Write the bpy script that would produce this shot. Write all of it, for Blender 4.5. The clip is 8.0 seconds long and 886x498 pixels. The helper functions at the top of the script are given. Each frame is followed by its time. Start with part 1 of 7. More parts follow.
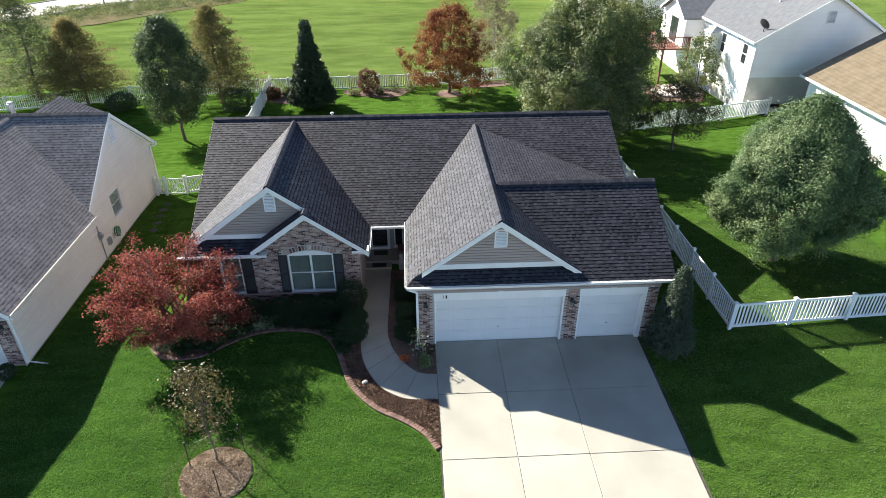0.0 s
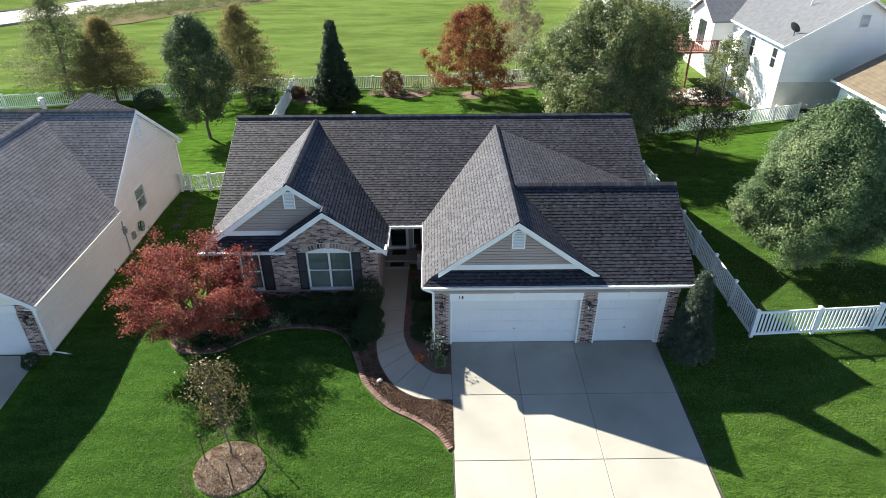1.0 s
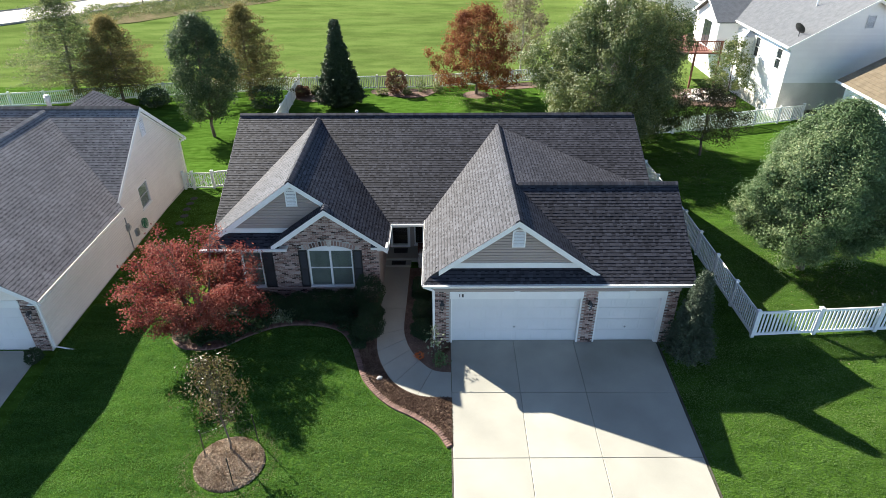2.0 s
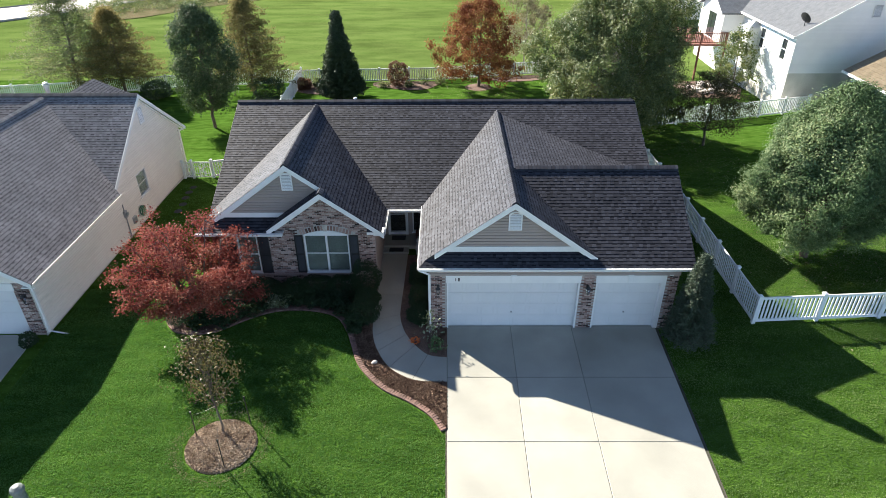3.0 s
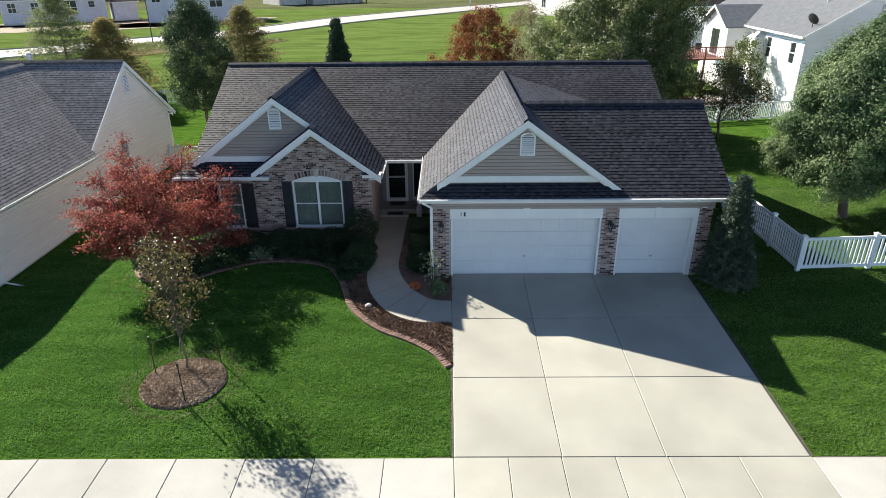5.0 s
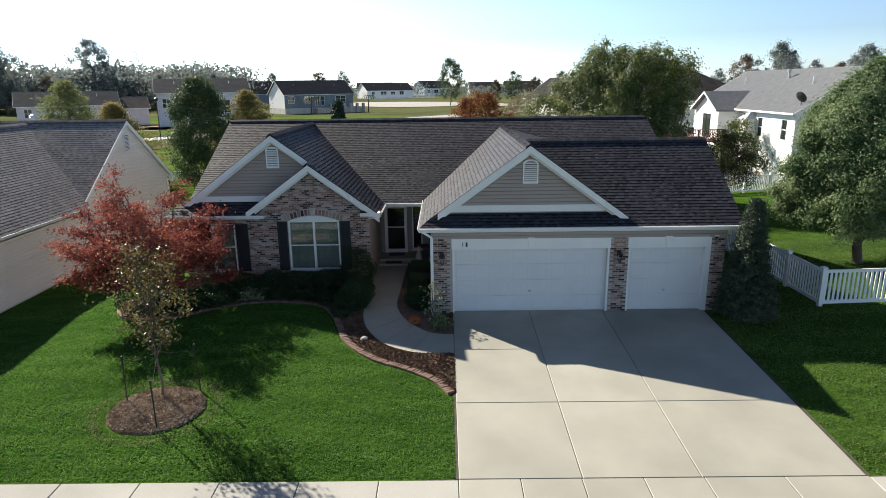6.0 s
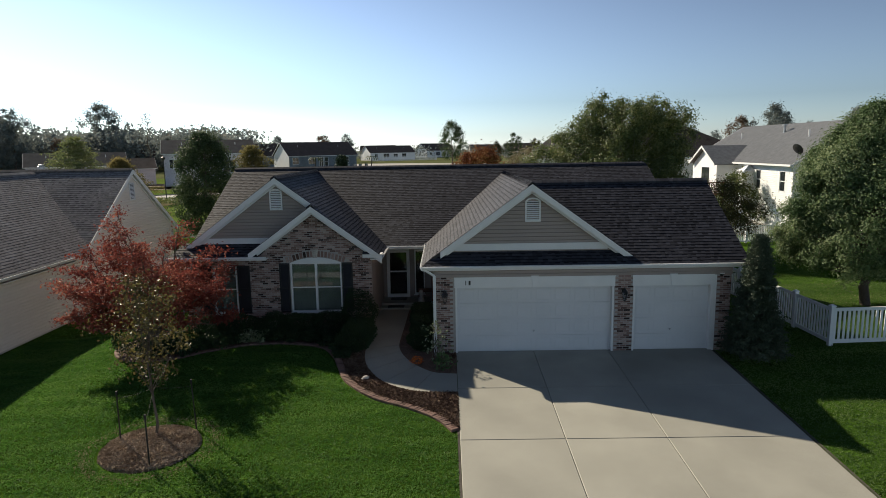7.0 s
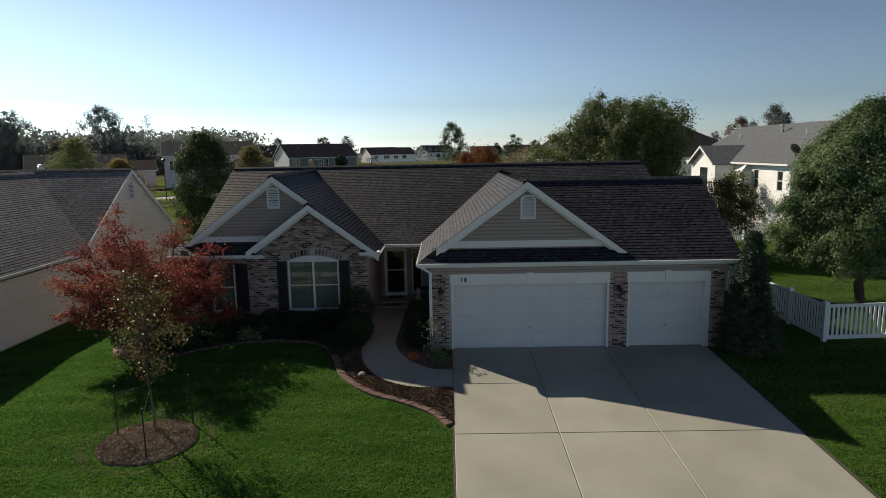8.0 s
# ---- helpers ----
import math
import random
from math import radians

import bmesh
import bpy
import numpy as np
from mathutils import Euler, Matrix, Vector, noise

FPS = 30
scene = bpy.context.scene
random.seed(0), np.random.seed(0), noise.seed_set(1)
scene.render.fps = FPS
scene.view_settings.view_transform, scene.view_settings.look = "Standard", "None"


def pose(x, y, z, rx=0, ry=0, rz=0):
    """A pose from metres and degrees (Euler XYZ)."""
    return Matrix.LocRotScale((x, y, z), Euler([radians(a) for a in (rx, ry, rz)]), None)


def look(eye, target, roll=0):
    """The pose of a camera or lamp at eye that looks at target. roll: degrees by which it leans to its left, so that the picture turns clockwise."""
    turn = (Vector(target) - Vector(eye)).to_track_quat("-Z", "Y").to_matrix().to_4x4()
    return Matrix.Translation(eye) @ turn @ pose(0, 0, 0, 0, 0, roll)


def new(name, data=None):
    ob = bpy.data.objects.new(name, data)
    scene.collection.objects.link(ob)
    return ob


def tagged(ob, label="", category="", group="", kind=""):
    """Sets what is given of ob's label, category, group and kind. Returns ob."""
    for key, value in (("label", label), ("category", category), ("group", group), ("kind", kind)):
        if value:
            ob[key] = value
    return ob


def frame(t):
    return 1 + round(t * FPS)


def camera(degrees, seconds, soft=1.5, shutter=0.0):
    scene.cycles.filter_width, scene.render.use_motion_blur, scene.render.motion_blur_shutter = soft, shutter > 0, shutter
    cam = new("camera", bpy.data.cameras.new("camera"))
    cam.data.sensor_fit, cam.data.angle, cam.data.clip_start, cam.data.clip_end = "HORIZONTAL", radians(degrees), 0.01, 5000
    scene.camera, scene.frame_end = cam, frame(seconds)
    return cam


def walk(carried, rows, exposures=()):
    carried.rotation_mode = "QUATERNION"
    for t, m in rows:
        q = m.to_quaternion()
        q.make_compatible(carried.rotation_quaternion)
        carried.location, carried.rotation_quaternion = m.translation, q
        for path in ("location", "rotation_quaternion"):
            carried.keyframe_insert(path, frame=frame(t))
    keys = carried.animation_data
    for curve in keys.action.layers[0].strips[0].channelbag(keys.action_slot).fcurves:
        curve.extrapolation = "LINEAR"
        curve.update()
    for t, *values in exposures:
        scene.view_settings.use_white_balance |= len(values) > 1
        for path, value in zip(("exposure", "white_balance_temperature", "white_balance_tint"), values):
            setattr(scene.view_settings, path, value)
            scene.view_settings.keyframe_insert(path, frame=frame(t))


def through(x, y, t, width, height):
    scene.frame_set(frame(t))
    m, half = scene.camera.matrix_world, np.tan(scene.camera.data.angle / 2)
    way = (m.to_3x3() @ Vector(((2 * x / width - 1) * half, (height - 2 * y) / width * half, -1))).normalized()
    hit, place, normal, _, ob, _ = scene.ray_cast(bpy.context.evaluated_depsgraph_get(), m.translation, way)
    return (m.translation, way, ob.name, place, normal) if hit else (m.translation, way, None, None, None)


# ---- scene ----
cam = camera(70.6, 8.0, soft=0.55)
PATH = [
    (0, (-0.736, -18.957, 15.92), (-0.641, -17.255, 14.874), 0.0),
    (0.5, (-0.707, -18.941, 15.853), (-0.652, -17.235, 14.811), 0.1),
    (1, (-0.547, -18.963, 15.85), (-0.523, -17.255, 14.809), -0.1),
    (1.5, (-0.467, -19.017, 15.877), (-0.453, -17.309, 14.836), -0.1),
    (2.8, (-0.094, -19.122, 15.347), (-0.101, -17.412, 14.309), -0.2),
    (3, (-0.005, -19.157, 15.142), (-0.017, -17.448, 14.103), -0.3),
    (3.5, (0.0, -19.215, 14.111), (-0.013, -17.502, 13.08), -0.3),
    (4, (0.016, -19.202, 12.661), (-0.001, -17.488, 11.63), -0.3),
    (4.2, (0.058, -19.240, 12.035), (0.036, -17.513, 11.027), -0.4),
    (5.3, (-0.160, -19.046, 9.010), (-0.173, -17.195, 8.253), -0.5),
    (5.5, (-0.134, -19.008, 8.572), (-0.15, -17.136, 7.869), -0.5),
    (6, (-0.198, -18.996, 7.079), (-0.208, -17.061, 6.571), -0.7),
    (6.2, (-0.202, -19.067, 6.715), (-0.218, -17.115, 6.277), -0.7),
    (6.5, (-0.233, -19.086, 6.492), (-0.247, -17.12, 6.125), -0.8),
    (7, (-0.229, -19.025, 6.378), (-0.243, -17.051, 6.06), -0.9),
    (7.5, (-0.127, -19.054, 6.32), (-0.142, -17.08, 6.004), -0.9),
    (8, (-0.083, -19.181, 6.254), (-0.099, -17.206, 5.942), -1.0),
]
EXPOSURES = [(t, e, k, 10) for t, e, k in ((0, 1.93, 5550), (3, 1.94, 5550), (4, 1.76, 5550), (5.5, 1.5, 5600), (6, 1.26, 5750), (6.5, 0.89, 5950), (7, 0.48, 6050), (8, 0.18, 6080))]
walk(cam, [(t, look(e, a, r)) for t, e, a, r in PATH], EXPOSURES)

# ---- sky and sun ----
TO_SUN = Vector((-1.165, 1.125, 1.0)).normalized()
world = bpy.data.worlds.new("sky")
scene.world = world
world.use_nodes = True
wn, wl = world.node_tree.nodes, world.node_tree.links
sky = wn.new("ShaderNodeTexSky")
sky.sky_type = "NISHITA"
sky.sun_disc = False
sky.sun_elevation = math.asin(TO_SUN.z)
sky.sun_rotation = math.atan2(TO_SUN.x, TO_SUN.y)
sky.air_density, sky.dust_density, sky.ozone_density = 1.0, 0.15, 2.5
pale = wn.new("ShaderNodeHueSaturation")
pale.inputs["Saturation"].default_value, pale.inputs["Value"].default_value = 0.36, 0.293
wl.new(sky.outputs[0], pale.inputs["Color"])
deep = wn.new("ShaderNodeGamma")  # a clear autumn sky: deep overhead, bright towards the horizon
deep.inputs["Gamma"].default_value = 2.16
wl.new(pale.outputs[0], deep.inputs["Color"])
cool = wn.new("ShaderNodeMix")
cool.data_type, cool.blend_type = "RGBA", "MULTIPLY"
cool.inputs[0].default_value, cool.inputs[7].default_value = 1.0, (0.9, 0.99, 1.09, 1)
wl.new(deep.outputs[0], cool.inputs[6])
wl.new(cool.outputs[2], wn["Background"].inputs[0])
wn["Background"].inputs[1].default_value = 0.1
sun_data = bpy.data.lights.new("sun", "SUN")
sun_data.energy, sun_data.angle, sun_data.color = 5.0, radians(0.53), (1.0, 0.85, 0.62)
sun = new("sun", sun_data)
sun.matrix_basis = look(TO_SUN * 60, (0, 0, 0))
from mathutils import geometry

# ---- small builders ----


def world_of(o):
    m = o.matrix_basis.copy()
    while o.parent:
        m = o.parent.matrix_basis @ o.matrix_parent_inverse @ m
        o = o.parent
    return m


def put_under(ob, parent):
    ob.parent = parent
    ob.matrix_parent_inverse = world_of(parent).inverted()
    return ob


def thing(name, loc, label, category, group="", kind=""):
    ob = new(name)
    ob.empty_display_size = 0.2
    ob.matrix_basis = Matrix.Translation(loc)
    return tagged(ob, label, category, group, kind)


class Build:
    """Collects vertices and faces of one mesh."""

    def __init__(self, m=None):
        self.v, self.f, self.m = [], [], m

    def add(self, verts, faces, m=None):
        n, m = len(self.v), m or self.m
        self.v += [tuple(m @ Vector(p)) for p in verts] if m else [tuple(p) for p in verts]
        self.f += [tuple(i + n for i in f) for f in faces]
        return self

    def box(self, x0, x1, y0, y1, z0, z1, m=None):
        v = [(x, y, z) for z in (z0, z1) for y in (y0, y1) for x in (x0, x1)]
        return self.add(v, [(0, 2, 3, 1), (4, 5, 7, 6), (0, 1, 5, 4), (2, 6, 7, 3), (0, 4, 6, 2), (1, 3, 7, 5)], m)

    def prism(self, poly, d, m=None):
        """A polygon (3D points) swept along d."""
        n, d = len(poly), Vector(d)
        a = [Vector(p) for p in poly]
        nrm = Vector((0, 0, 0))
        for i in range(n):
            nrm += a[i].cross(a[(i + 1) % n])
        if nrm.dot(d) > 0:
            a = a[::-1]
        v = a + [p + d for p in a]
        f = [tuple(range(n)), tuple(range(2 * n - 1, n - 1, -1))]
        f += [((i + 1) % n, i, n + i, n + (i + 1) % n) for i in range(n)]
        return self.add(v, f, m)

    def tube(self, p0, p1, r0, r1=None, n=8, cap=True, m=None):
        p0, p1, r1 = Vector(p0), Vector(p1), r0 if r1 is None else r1
        ax = (p1 - p0).normalized()
        a = ax.orthogonal().normalized()
        b = ax.cross(a)
        v = [p + (a * math.cos(2 * math.pi * i / n) + b * math.sin(2 * math.pi * i / n)) * r
             for p, r in ((p0, r0), (p1, r1)) for i in range(n)]
        f = [(i, (i + 1) % n, n + (i + 1) % n, n + i) for i in range(n)]
        if cap:
            f += [tuple(range(n - 1, -1, -1)), tuple(range(n, 2 * n))]
        return self.add(v, f, m)

    def lathe(self, prof, n=12, m=None):
        """A profile of (radius, height) turned about z."""
        v = [(r * math.cos(2 * math.pi * i / n), r * math.sin(2 * math.pi * i / n), z) for r, z in prof for i in range(n)]
        f = [(k * n + i, k * n + (i + 1) % n, (k + 1) * n + (i + 1) % n, (k + 1) * n + i)
             for k in range(len(prof) - 1) for i in range(n)]
        f += [tuple(range(n - 1, -1, -1)), tuple(range((len(prof) - 1) * n, len(prof) * n))]
        return self.add(v, f, m)

    def data(self, name, mat, smooth=False):
        me = bpy.data.meshes.new(name)
        me.from_pydata(self.v, [], self.f)
        for mt in mat if isinstance(mat, (list, tuple)) else [mat]:
            me.materials.append(mt)
        if smooth:
            me.polygons.foreach_set("use_smooth", [True] * len(me.polygons))
        me.update()
        return me

    def under(self, name, mat, parent, label="", kind="", smooth=False, bevel=0.0):
        ob = put_under(new(name, self.data(name, mat, smooth)), parent)
        if bevel:
            b = ob.modifiers.new("bevel", "BEVEL")
            b.width, b.segments, b.limit_method = bevel, 2, "ANGLE"
        return tagged(ob, label, "", "", kind)

    def alone(self, name, mat, label, category, group="", kind="", smooth=False):
        return tagged(new(name, self.data(name, mat, smooth)), label, category, group, kind)


# ---- materials ----
def surface(name, c1, c2, scale=3.0, rough=0.7, fine=40.0, bump=0.2, dist=0.01, rand=0.0, metal=0.0, c3=None, stain=0.0,
            stretch=(1, 1, 1), spec=0.5, grainy=0.18, granular=0.0):
    """Two colours mixed by broad noise and fine grain; rand varies the value from piece to piece."""
    mt = bpy.data.materials.new(name)
    mt.use_nodes = True
    n, l = mt.node_tree.nodes, mt.node_tree.links
    b = n["Principled BSDF"]
    b.inputs["Roughness"].default_value, b.inputs["Metallic"].default_value = rough, metal
    b.inputs["Specular IOR Level"].default_value, b.inputs["Diffuse Roughness"].default_value = spec, granular
    tc = n.new("ShaderNodeTexCoord")
    mp = n.new("ShaderNodeMapping")
    mp.inputs["Scale"].default_value = stretch
    l.new(tc.outputs["Object"], mp.inputs[0])

    def noise_at(s, detail):
        t = n.new("ShaderNodeTexNoise")
        t.inputs["Scale"].default_value, t.inputs["Detail"].default_value = s, detail
        l.new(mp.outputs[0], t.inputs["Vector"])
        return t

    def mix(fac, a, bb, mode="MIX"):
        m = n.new("ShaderNodeMix")
        m.data_type, m.blend_type = "RGBA", mode
        for sock, val in ((m.inputs[0], fac), (m.inputs[6], a), (m.inputs[7], bb)):
            if isinstance(val, (int, float)):
                sock.default_value = val
            elif isinstance(val, tuple):
                sock.default_value = (*val, 1)
            else:
                l.new(val, sock)
        return m.outputs[2]

    def ramp(fac, lo, hi):
        r = n.new("ShaderNodeMapRange")
        r.inputs[1].default_value, r.inputs[2].default_value = lo, hi
        l.new(fac, r.inputs[0])
        return r.outputs[0]

    big, small = noise_at(scale, 3), noise_at(fine, 4)
    col = mix(ramp(big.outputs[0], 0.32, 0.68), c1, c2)
    if c3:
        col = mix(ramp(small.outputs[0], 0.5, 0.75), col, c3)
    g = ramp(small.outputs[0], 0.3, 0.7)
    grain = n.new("ShaderNodeMapRange")
    grain.inputs[3].default_value, grain.inputs[4].default_value = 1 - grainy, 1 + grainy
    l.new(g, grain.inputs[0])
    val = grain.outputs[0]
    if rand:
        oi, ge, ad, fr = n.new("ShaderNodeObjectInfo"), n.new("ShaderNodeNewGeometry"), n.new("ShaderNodeMath"), n.new("ShaderNodeMath")
        l.new(oi.outputs["Random"], ad.inputs[0])
        l.new(ge.outputs["Random Per Island"], ad.inputs[1])
        fr.operation = "FRACT"
        l.new(ad.outputs[0], fr.inputs[0])
        rr, mu = n.new("ShaderNodeMapRange"), n.new("ShaderNodeMath")
        rr.inputs[3].default_value, rr.inputs[4].default_value = 1 - rand, 1 + rand
        l.new(fr.outputs[0], rr.inputs[0])
        mu.operation = "MULTIPLY"
        l.new(val, mu.inputs[0]), l.new(rr.outputs[0], mu.inputs[1])
        val = mu.outputs[0]
    if stain:
        st = noise_at(scale * 0.37, 5)
        sr = n.new("ShaderNodeMapRange")
        sr.inputs[1].default_value, sr.inputs[2].default_value = 0.45, 0.7
        sr.inputs[3].default_value, sr.inputs[4].default_value = 1.0, 1 - stain
        l.new(st.outputs[0], sr.inputs[0])
        m2 = n.new("ShaderNodeMath")
        m2.operation = "MULTIPLY"
        l.new(val, m2.inputs[0]), l.new(sr.outputs[0], m2.inputs[1])
        val = m2.outputs[0]
    hsv = n.new("ShaderNodeHueSaturation")
    l.new(val, hsv.inputs["Value"])
    l.new(col, hsv.inputs["Color"])
    l.new(hsv.outputs[0], b.inputs["Base Color"])
    if bump:
        bp = n.new("ShaderNodeBump")
        bp.inputs["Strength"].default_value, bp.inputs["Distance"].default_value = bump, dist
        l.new(small.outputs[0], bp.inputs["Height"])
        l.new(bp.outputs[0], b.inputs["Normal"])
    return mt


def pieced(name, stops, rough=0.9):
    """Pieces that each take a colour of their own from a ramp, with fine grain."""
    mt = bpy.data.materials.new(name)
    mt.use_nodes = True
    n, l = mt.node_tree.nodes, mt.node_tree.links
    b = n["Principled BSDF"]
    b.inputs["Roughness"].default_value, b.inputs["Specular IOR Level"].default_value = rough, 0.2
    oi, ge, ad, fr = n.new("ShaderNodeObjectInfo"), n.new("ShaderNodeNewGeometry"), n.new("ShaderNodeMath"), n.new("ShaderNodeMath")
    l.new(oi.outputs["Random"], ad.inputs[0])
    l.new(ge.outputs["Random Per Island"], ad.inputs[1])
    fr.operation = "FRACT"
    l.new(ad.outputs[0], fr.inputs[0])
    cr = n.new("ShaderNodeValToRGB")
    e = cr.color_ramp.elements
    e[0].position, e[0].color = stops[0][0], (*stops[0][1], 1)
    e[1].position, e[1].color = stops[-1][0], (*stops[-1][1], 1)
    for pos, c in stops[1:-1]:
        e.new(pos).color = (*c, 1)
    l.new(fr.outputs[0], cr.inputs[0])
    tc, nz, mr, hsv = n.new("ShaderNodeTexCoord"), n.new("ShaderNodeTexNoise"), n.new("ShaderNodeMapRange"), n.new("ShaderNodeHueSaturation")
    nz.inputs["Scale"].default_value, nz.inputs["Detail"].default_value = 45, 4
    l.new(tc.outputs["Object"], nz.inputs["Vector"])
    mr.inputs[1].default_value, mr.inputs[2].default_value, mr.inputs[3].default_value, mr.inputs[4].default_value = 0.3, 0.7, 0.75, 1.25
    l.new(nz.outputs[0], mr.inputs[0])
    l.new(mr.outputs[0], hsv.inputs["Value"])
    l.new(cr.outputs[0], hsv.inputs["Color"])
    l.new(hsv.outputs[0], b.inputs["Base Color"])
    bp = n.new("ShaderNodeBump")
    bp.inputs["Strength"].default_value, bp.inputs["Distance"].default_value = 0.4, 0.004
    l.new(nz.outputs[0], bp.inputs["Height"])
    l.new(bp.outputs[0], b.inputs["Normal"])
    return mt


def leafy(name, c1, c2, c3, scale=0.6, rough=0.55, through=0.35, spec=0.5, stretch=(1, 1, 1)):
    """Leaves: each leaf takes one of three colours, and lets some light through."""
    mt = bpy.data.materials.new(name)
    mt.use_nodes = True
    n, l = mt.node_tree.nodes, mt.node_tree.links
    b = n["Principled BSDF"]
    ge, cr = n.new("ShaderNodeNewGeometry"), n.new("ShaderNodeValToRGB")
    tc, nz, ad = n.new("ShaderNodeTexCoord"), n.new("ShaderNodeTexNoise"), n.new("ShaderNodeMath")
    nz.inputs["Scale"].default_value = scale
    mp = n.new("ShaderNodeMapping")
    mp.inputs["Scale"].default_value = stretch
    l.new(tc.outputs["Object"], mp.inputs[0])
    l.new(mp.outputs[0], nz.inputs["Vector"])
    ad.operation = "MULTIPLY_ADD"
    l.new(ge.outputs["Random Per Island"], ad.inputs[0])
    ad.inputs[1].default_value = 0.55
    mr = n.new("ShaderNodeMapRange")
    mr.inputs[1].default_value, mr.inputs[2].default_value, mr.inputs[4].default_value = 0.3, 0.7, 0.45
    l.new(nz.outputs[0], mr.inputs[0])
    l.new(mr.outputs[0], ad.inputs[2])
    e = cr.color_ramp.elements
    e[0].position, e[0].color = 0.1, (*c1, 1)
    e[1].position, e[1].color = 0.9, (*c3, 1)
    e.new(0.5).color = (*c2, 1)
    l.new(ad.outputs[0], cr.inputs[0])
    l.new(cr.outputs[0], b.inputs["Base Color"])
    b.inputs["Roughness"].default_value, b.inputs["Specular IOR Level"].default_value = rough, spec
    tr, mx, out = n.new("ShaderNodeBsdfTranslucent"), n.new("ShaderNodeMixShader"), n["Material Output"]
    l.new(cr.outputs[0], tr.inputs[0])
    mx.inputs[0].default_value = through
    l.new(b.outputs[0], mx.inputs[1]), l.new(tr.outputs[0], mx.inputs[2])
    l.new(mx.outputs[0], out.inputs[0])
    return mt


def glazing(name, tint=(0.02, 0.025, 0.03), rough=0.03):
    mt = bpy.data.materials.new(name)
    mt.use_nodes = True
    b = mt.node_tree.nodes["Principled BSDF"]
    b.inputs["Base Color"].default_value = (*tint, 1)
    b.inputs["Roughness"].default_value = rough
    return mt


M_LAWN = surface("lawn", (0.04, 0.085, 0.01), (0.078, 0.145, 0.022), 3.0, 0.95, 30, 1.0, 0.04, c3=(0.04, 0.085, 0.006), spec=0.0, stain=0.3, stretch=(0.45, 1, 1))
M_FIELD = surface("field_grass", (0.084, 0.13, 0.029), (0.125, 0.172, 0.046), 0.9, 0.98, 9, 1.0, 0.08, c3=(0.08, 0.115, 0.028), spec=0.0, stain=0.3, stretch=(0.35, 1, 1))
M_FARFIELD = surface("far_grass", (0.085, 0.105, 0.045), (0.12, 0.13, 0.062), 0.12, 0.98, 1.5, 0.6, 0.1, c3=(0.13, 0.115, 0.07), spec=0.0, stain=0.3)
M_SLAB = surface("concrete", (0.305, 0.296, 0.252), (0.36, 0.35, 0.3), 0.7, 0.8, 60, 0.12, 0.004, rand=0.06, stain=0.22, spec=0.8, grainy=0.09)
M_WALK = surface("pale_pavement", (0.345, 0.338, 0.312), (0.395, 0.388, 0.36), 0.9, 0.9, 60, 0.12, 0.004, rand=0.06, stain=0.12, spec=0.25, grainy=0.09)
M_JOINT = surface("joint_dirt", (0.05, 0.045, 0.035), (0.09, 0.08, 0.065), 3, 0.95, 40, 0.3)
M_ROAD = surface("pale_road", (0.31, 0.29, 0.265), (0.37, 0.345, 0.315), 0.3, 0.85, 20, 0.1, 0.005, rand=0.04)
M_ASPHALT = surface("street", (0.055, 0.055, 0.055), (0.08, 0.08, 0.078), 0.5, 0.9, 50, 0.2, 0.005)
M_SHINGLE = surface("shingle", (0.036, 0.037, 0.047), (0.048, 0.049, 0.061), 0.7, 0.62, 120, 0.4, 0.003, rand=0.34, spec=0.14)
# dark tones that paint shade between shingle courses; the grey also caps a ridge
M_BAND = surface("shingle_shade_tone", (0.013, 0.0133, 0.017), (0.018, 0.0185, 0.024), 0.7, 0.7, 120, 0.4, 0.003, rand=0.18, spec=0.08)
M_BAND_NB = surface("grey_shingle_shade_tone", (0.1, 0.094, 0.096), (0.122, 0.116, 0.118), 0.7, 0.95, 120, 0.4, 0.003, rand=0.2, spec=0.1, granular=0.3)
M_SHINGLE_NB = surface("shingle_grey", (0.21, 0.2, 0.203), (0.255, 0.243, 0.247), 0.7, 0.98, 120, 0.4, 0.003, rand=0.15, spec=0.12, granular=0.3)
M_SHINGLE_PALE = surface("shingle_pale", (0.225, 0.23, 0.24), (0.28, 0.285, 0.295), 3.0, 0.9, 30, 0.3, 0.01, rand=0.12, spec=0.1, granular=1.0)
M_SHINGLE_TAN = surface("shingle_tan", (0.21, 0.17, 0.115), (0.27, 0.22, 0.15), 2.0, 0.85, 30, 0.3, 0.01, rand=0.12, granular=1.0, spec=0.05)
M_DECK = surface("roof_deck", (0.03, 0.03, 0.032), (0.045, 0.043, 0.045), 2, 0.9, 60, 0.2)
M_BRICK = pieced("brick", ((0.0, (0.04, 0.028, 0.027)), (0.18, (0.085, 0.053, 0.046)), (0.26, (0.19, 0.117, 0.1)), (0.6, (0.29, 0.192, 0.168)), (1.0, (0.46, 0.36, 0.32))))
M_MORTAR = surface("mortar", (0.37, 0.345, 0.32), (0.43, 0.405, 0.38), 3, 0.95, 60, 0.3, 0.003)
M_PAVER = surface("red_paver", (0.14, 0.082, 0.064), (0.19, 0.115, 0.092), 2, 0.85, 50, 0.3, 0.004, rand=0.3)
M_TAUPE = surface("taupe_siding", (0.312, 0.26, 0.235), (0.337, 0.283, 0.255), 1, 0.6, 30, 0.08, 0.003, rand=0.03, grainy=0.05)
M_CREAM = surface("cream_siding", (0.76, 0.71, 0.645), (0.8, 0.75, 0.685), 1, 0.6, 30, 0.08, 0.003, rand=0.02, grainy=0.05)
M_WHITESIDE = surface("white_siding", (0.78, 0.78, 0.78), (0.83, 0.83, 0.82), 1, 0.55, 30, 0.06, 0.003, rand=0.02, grainy=0.04)
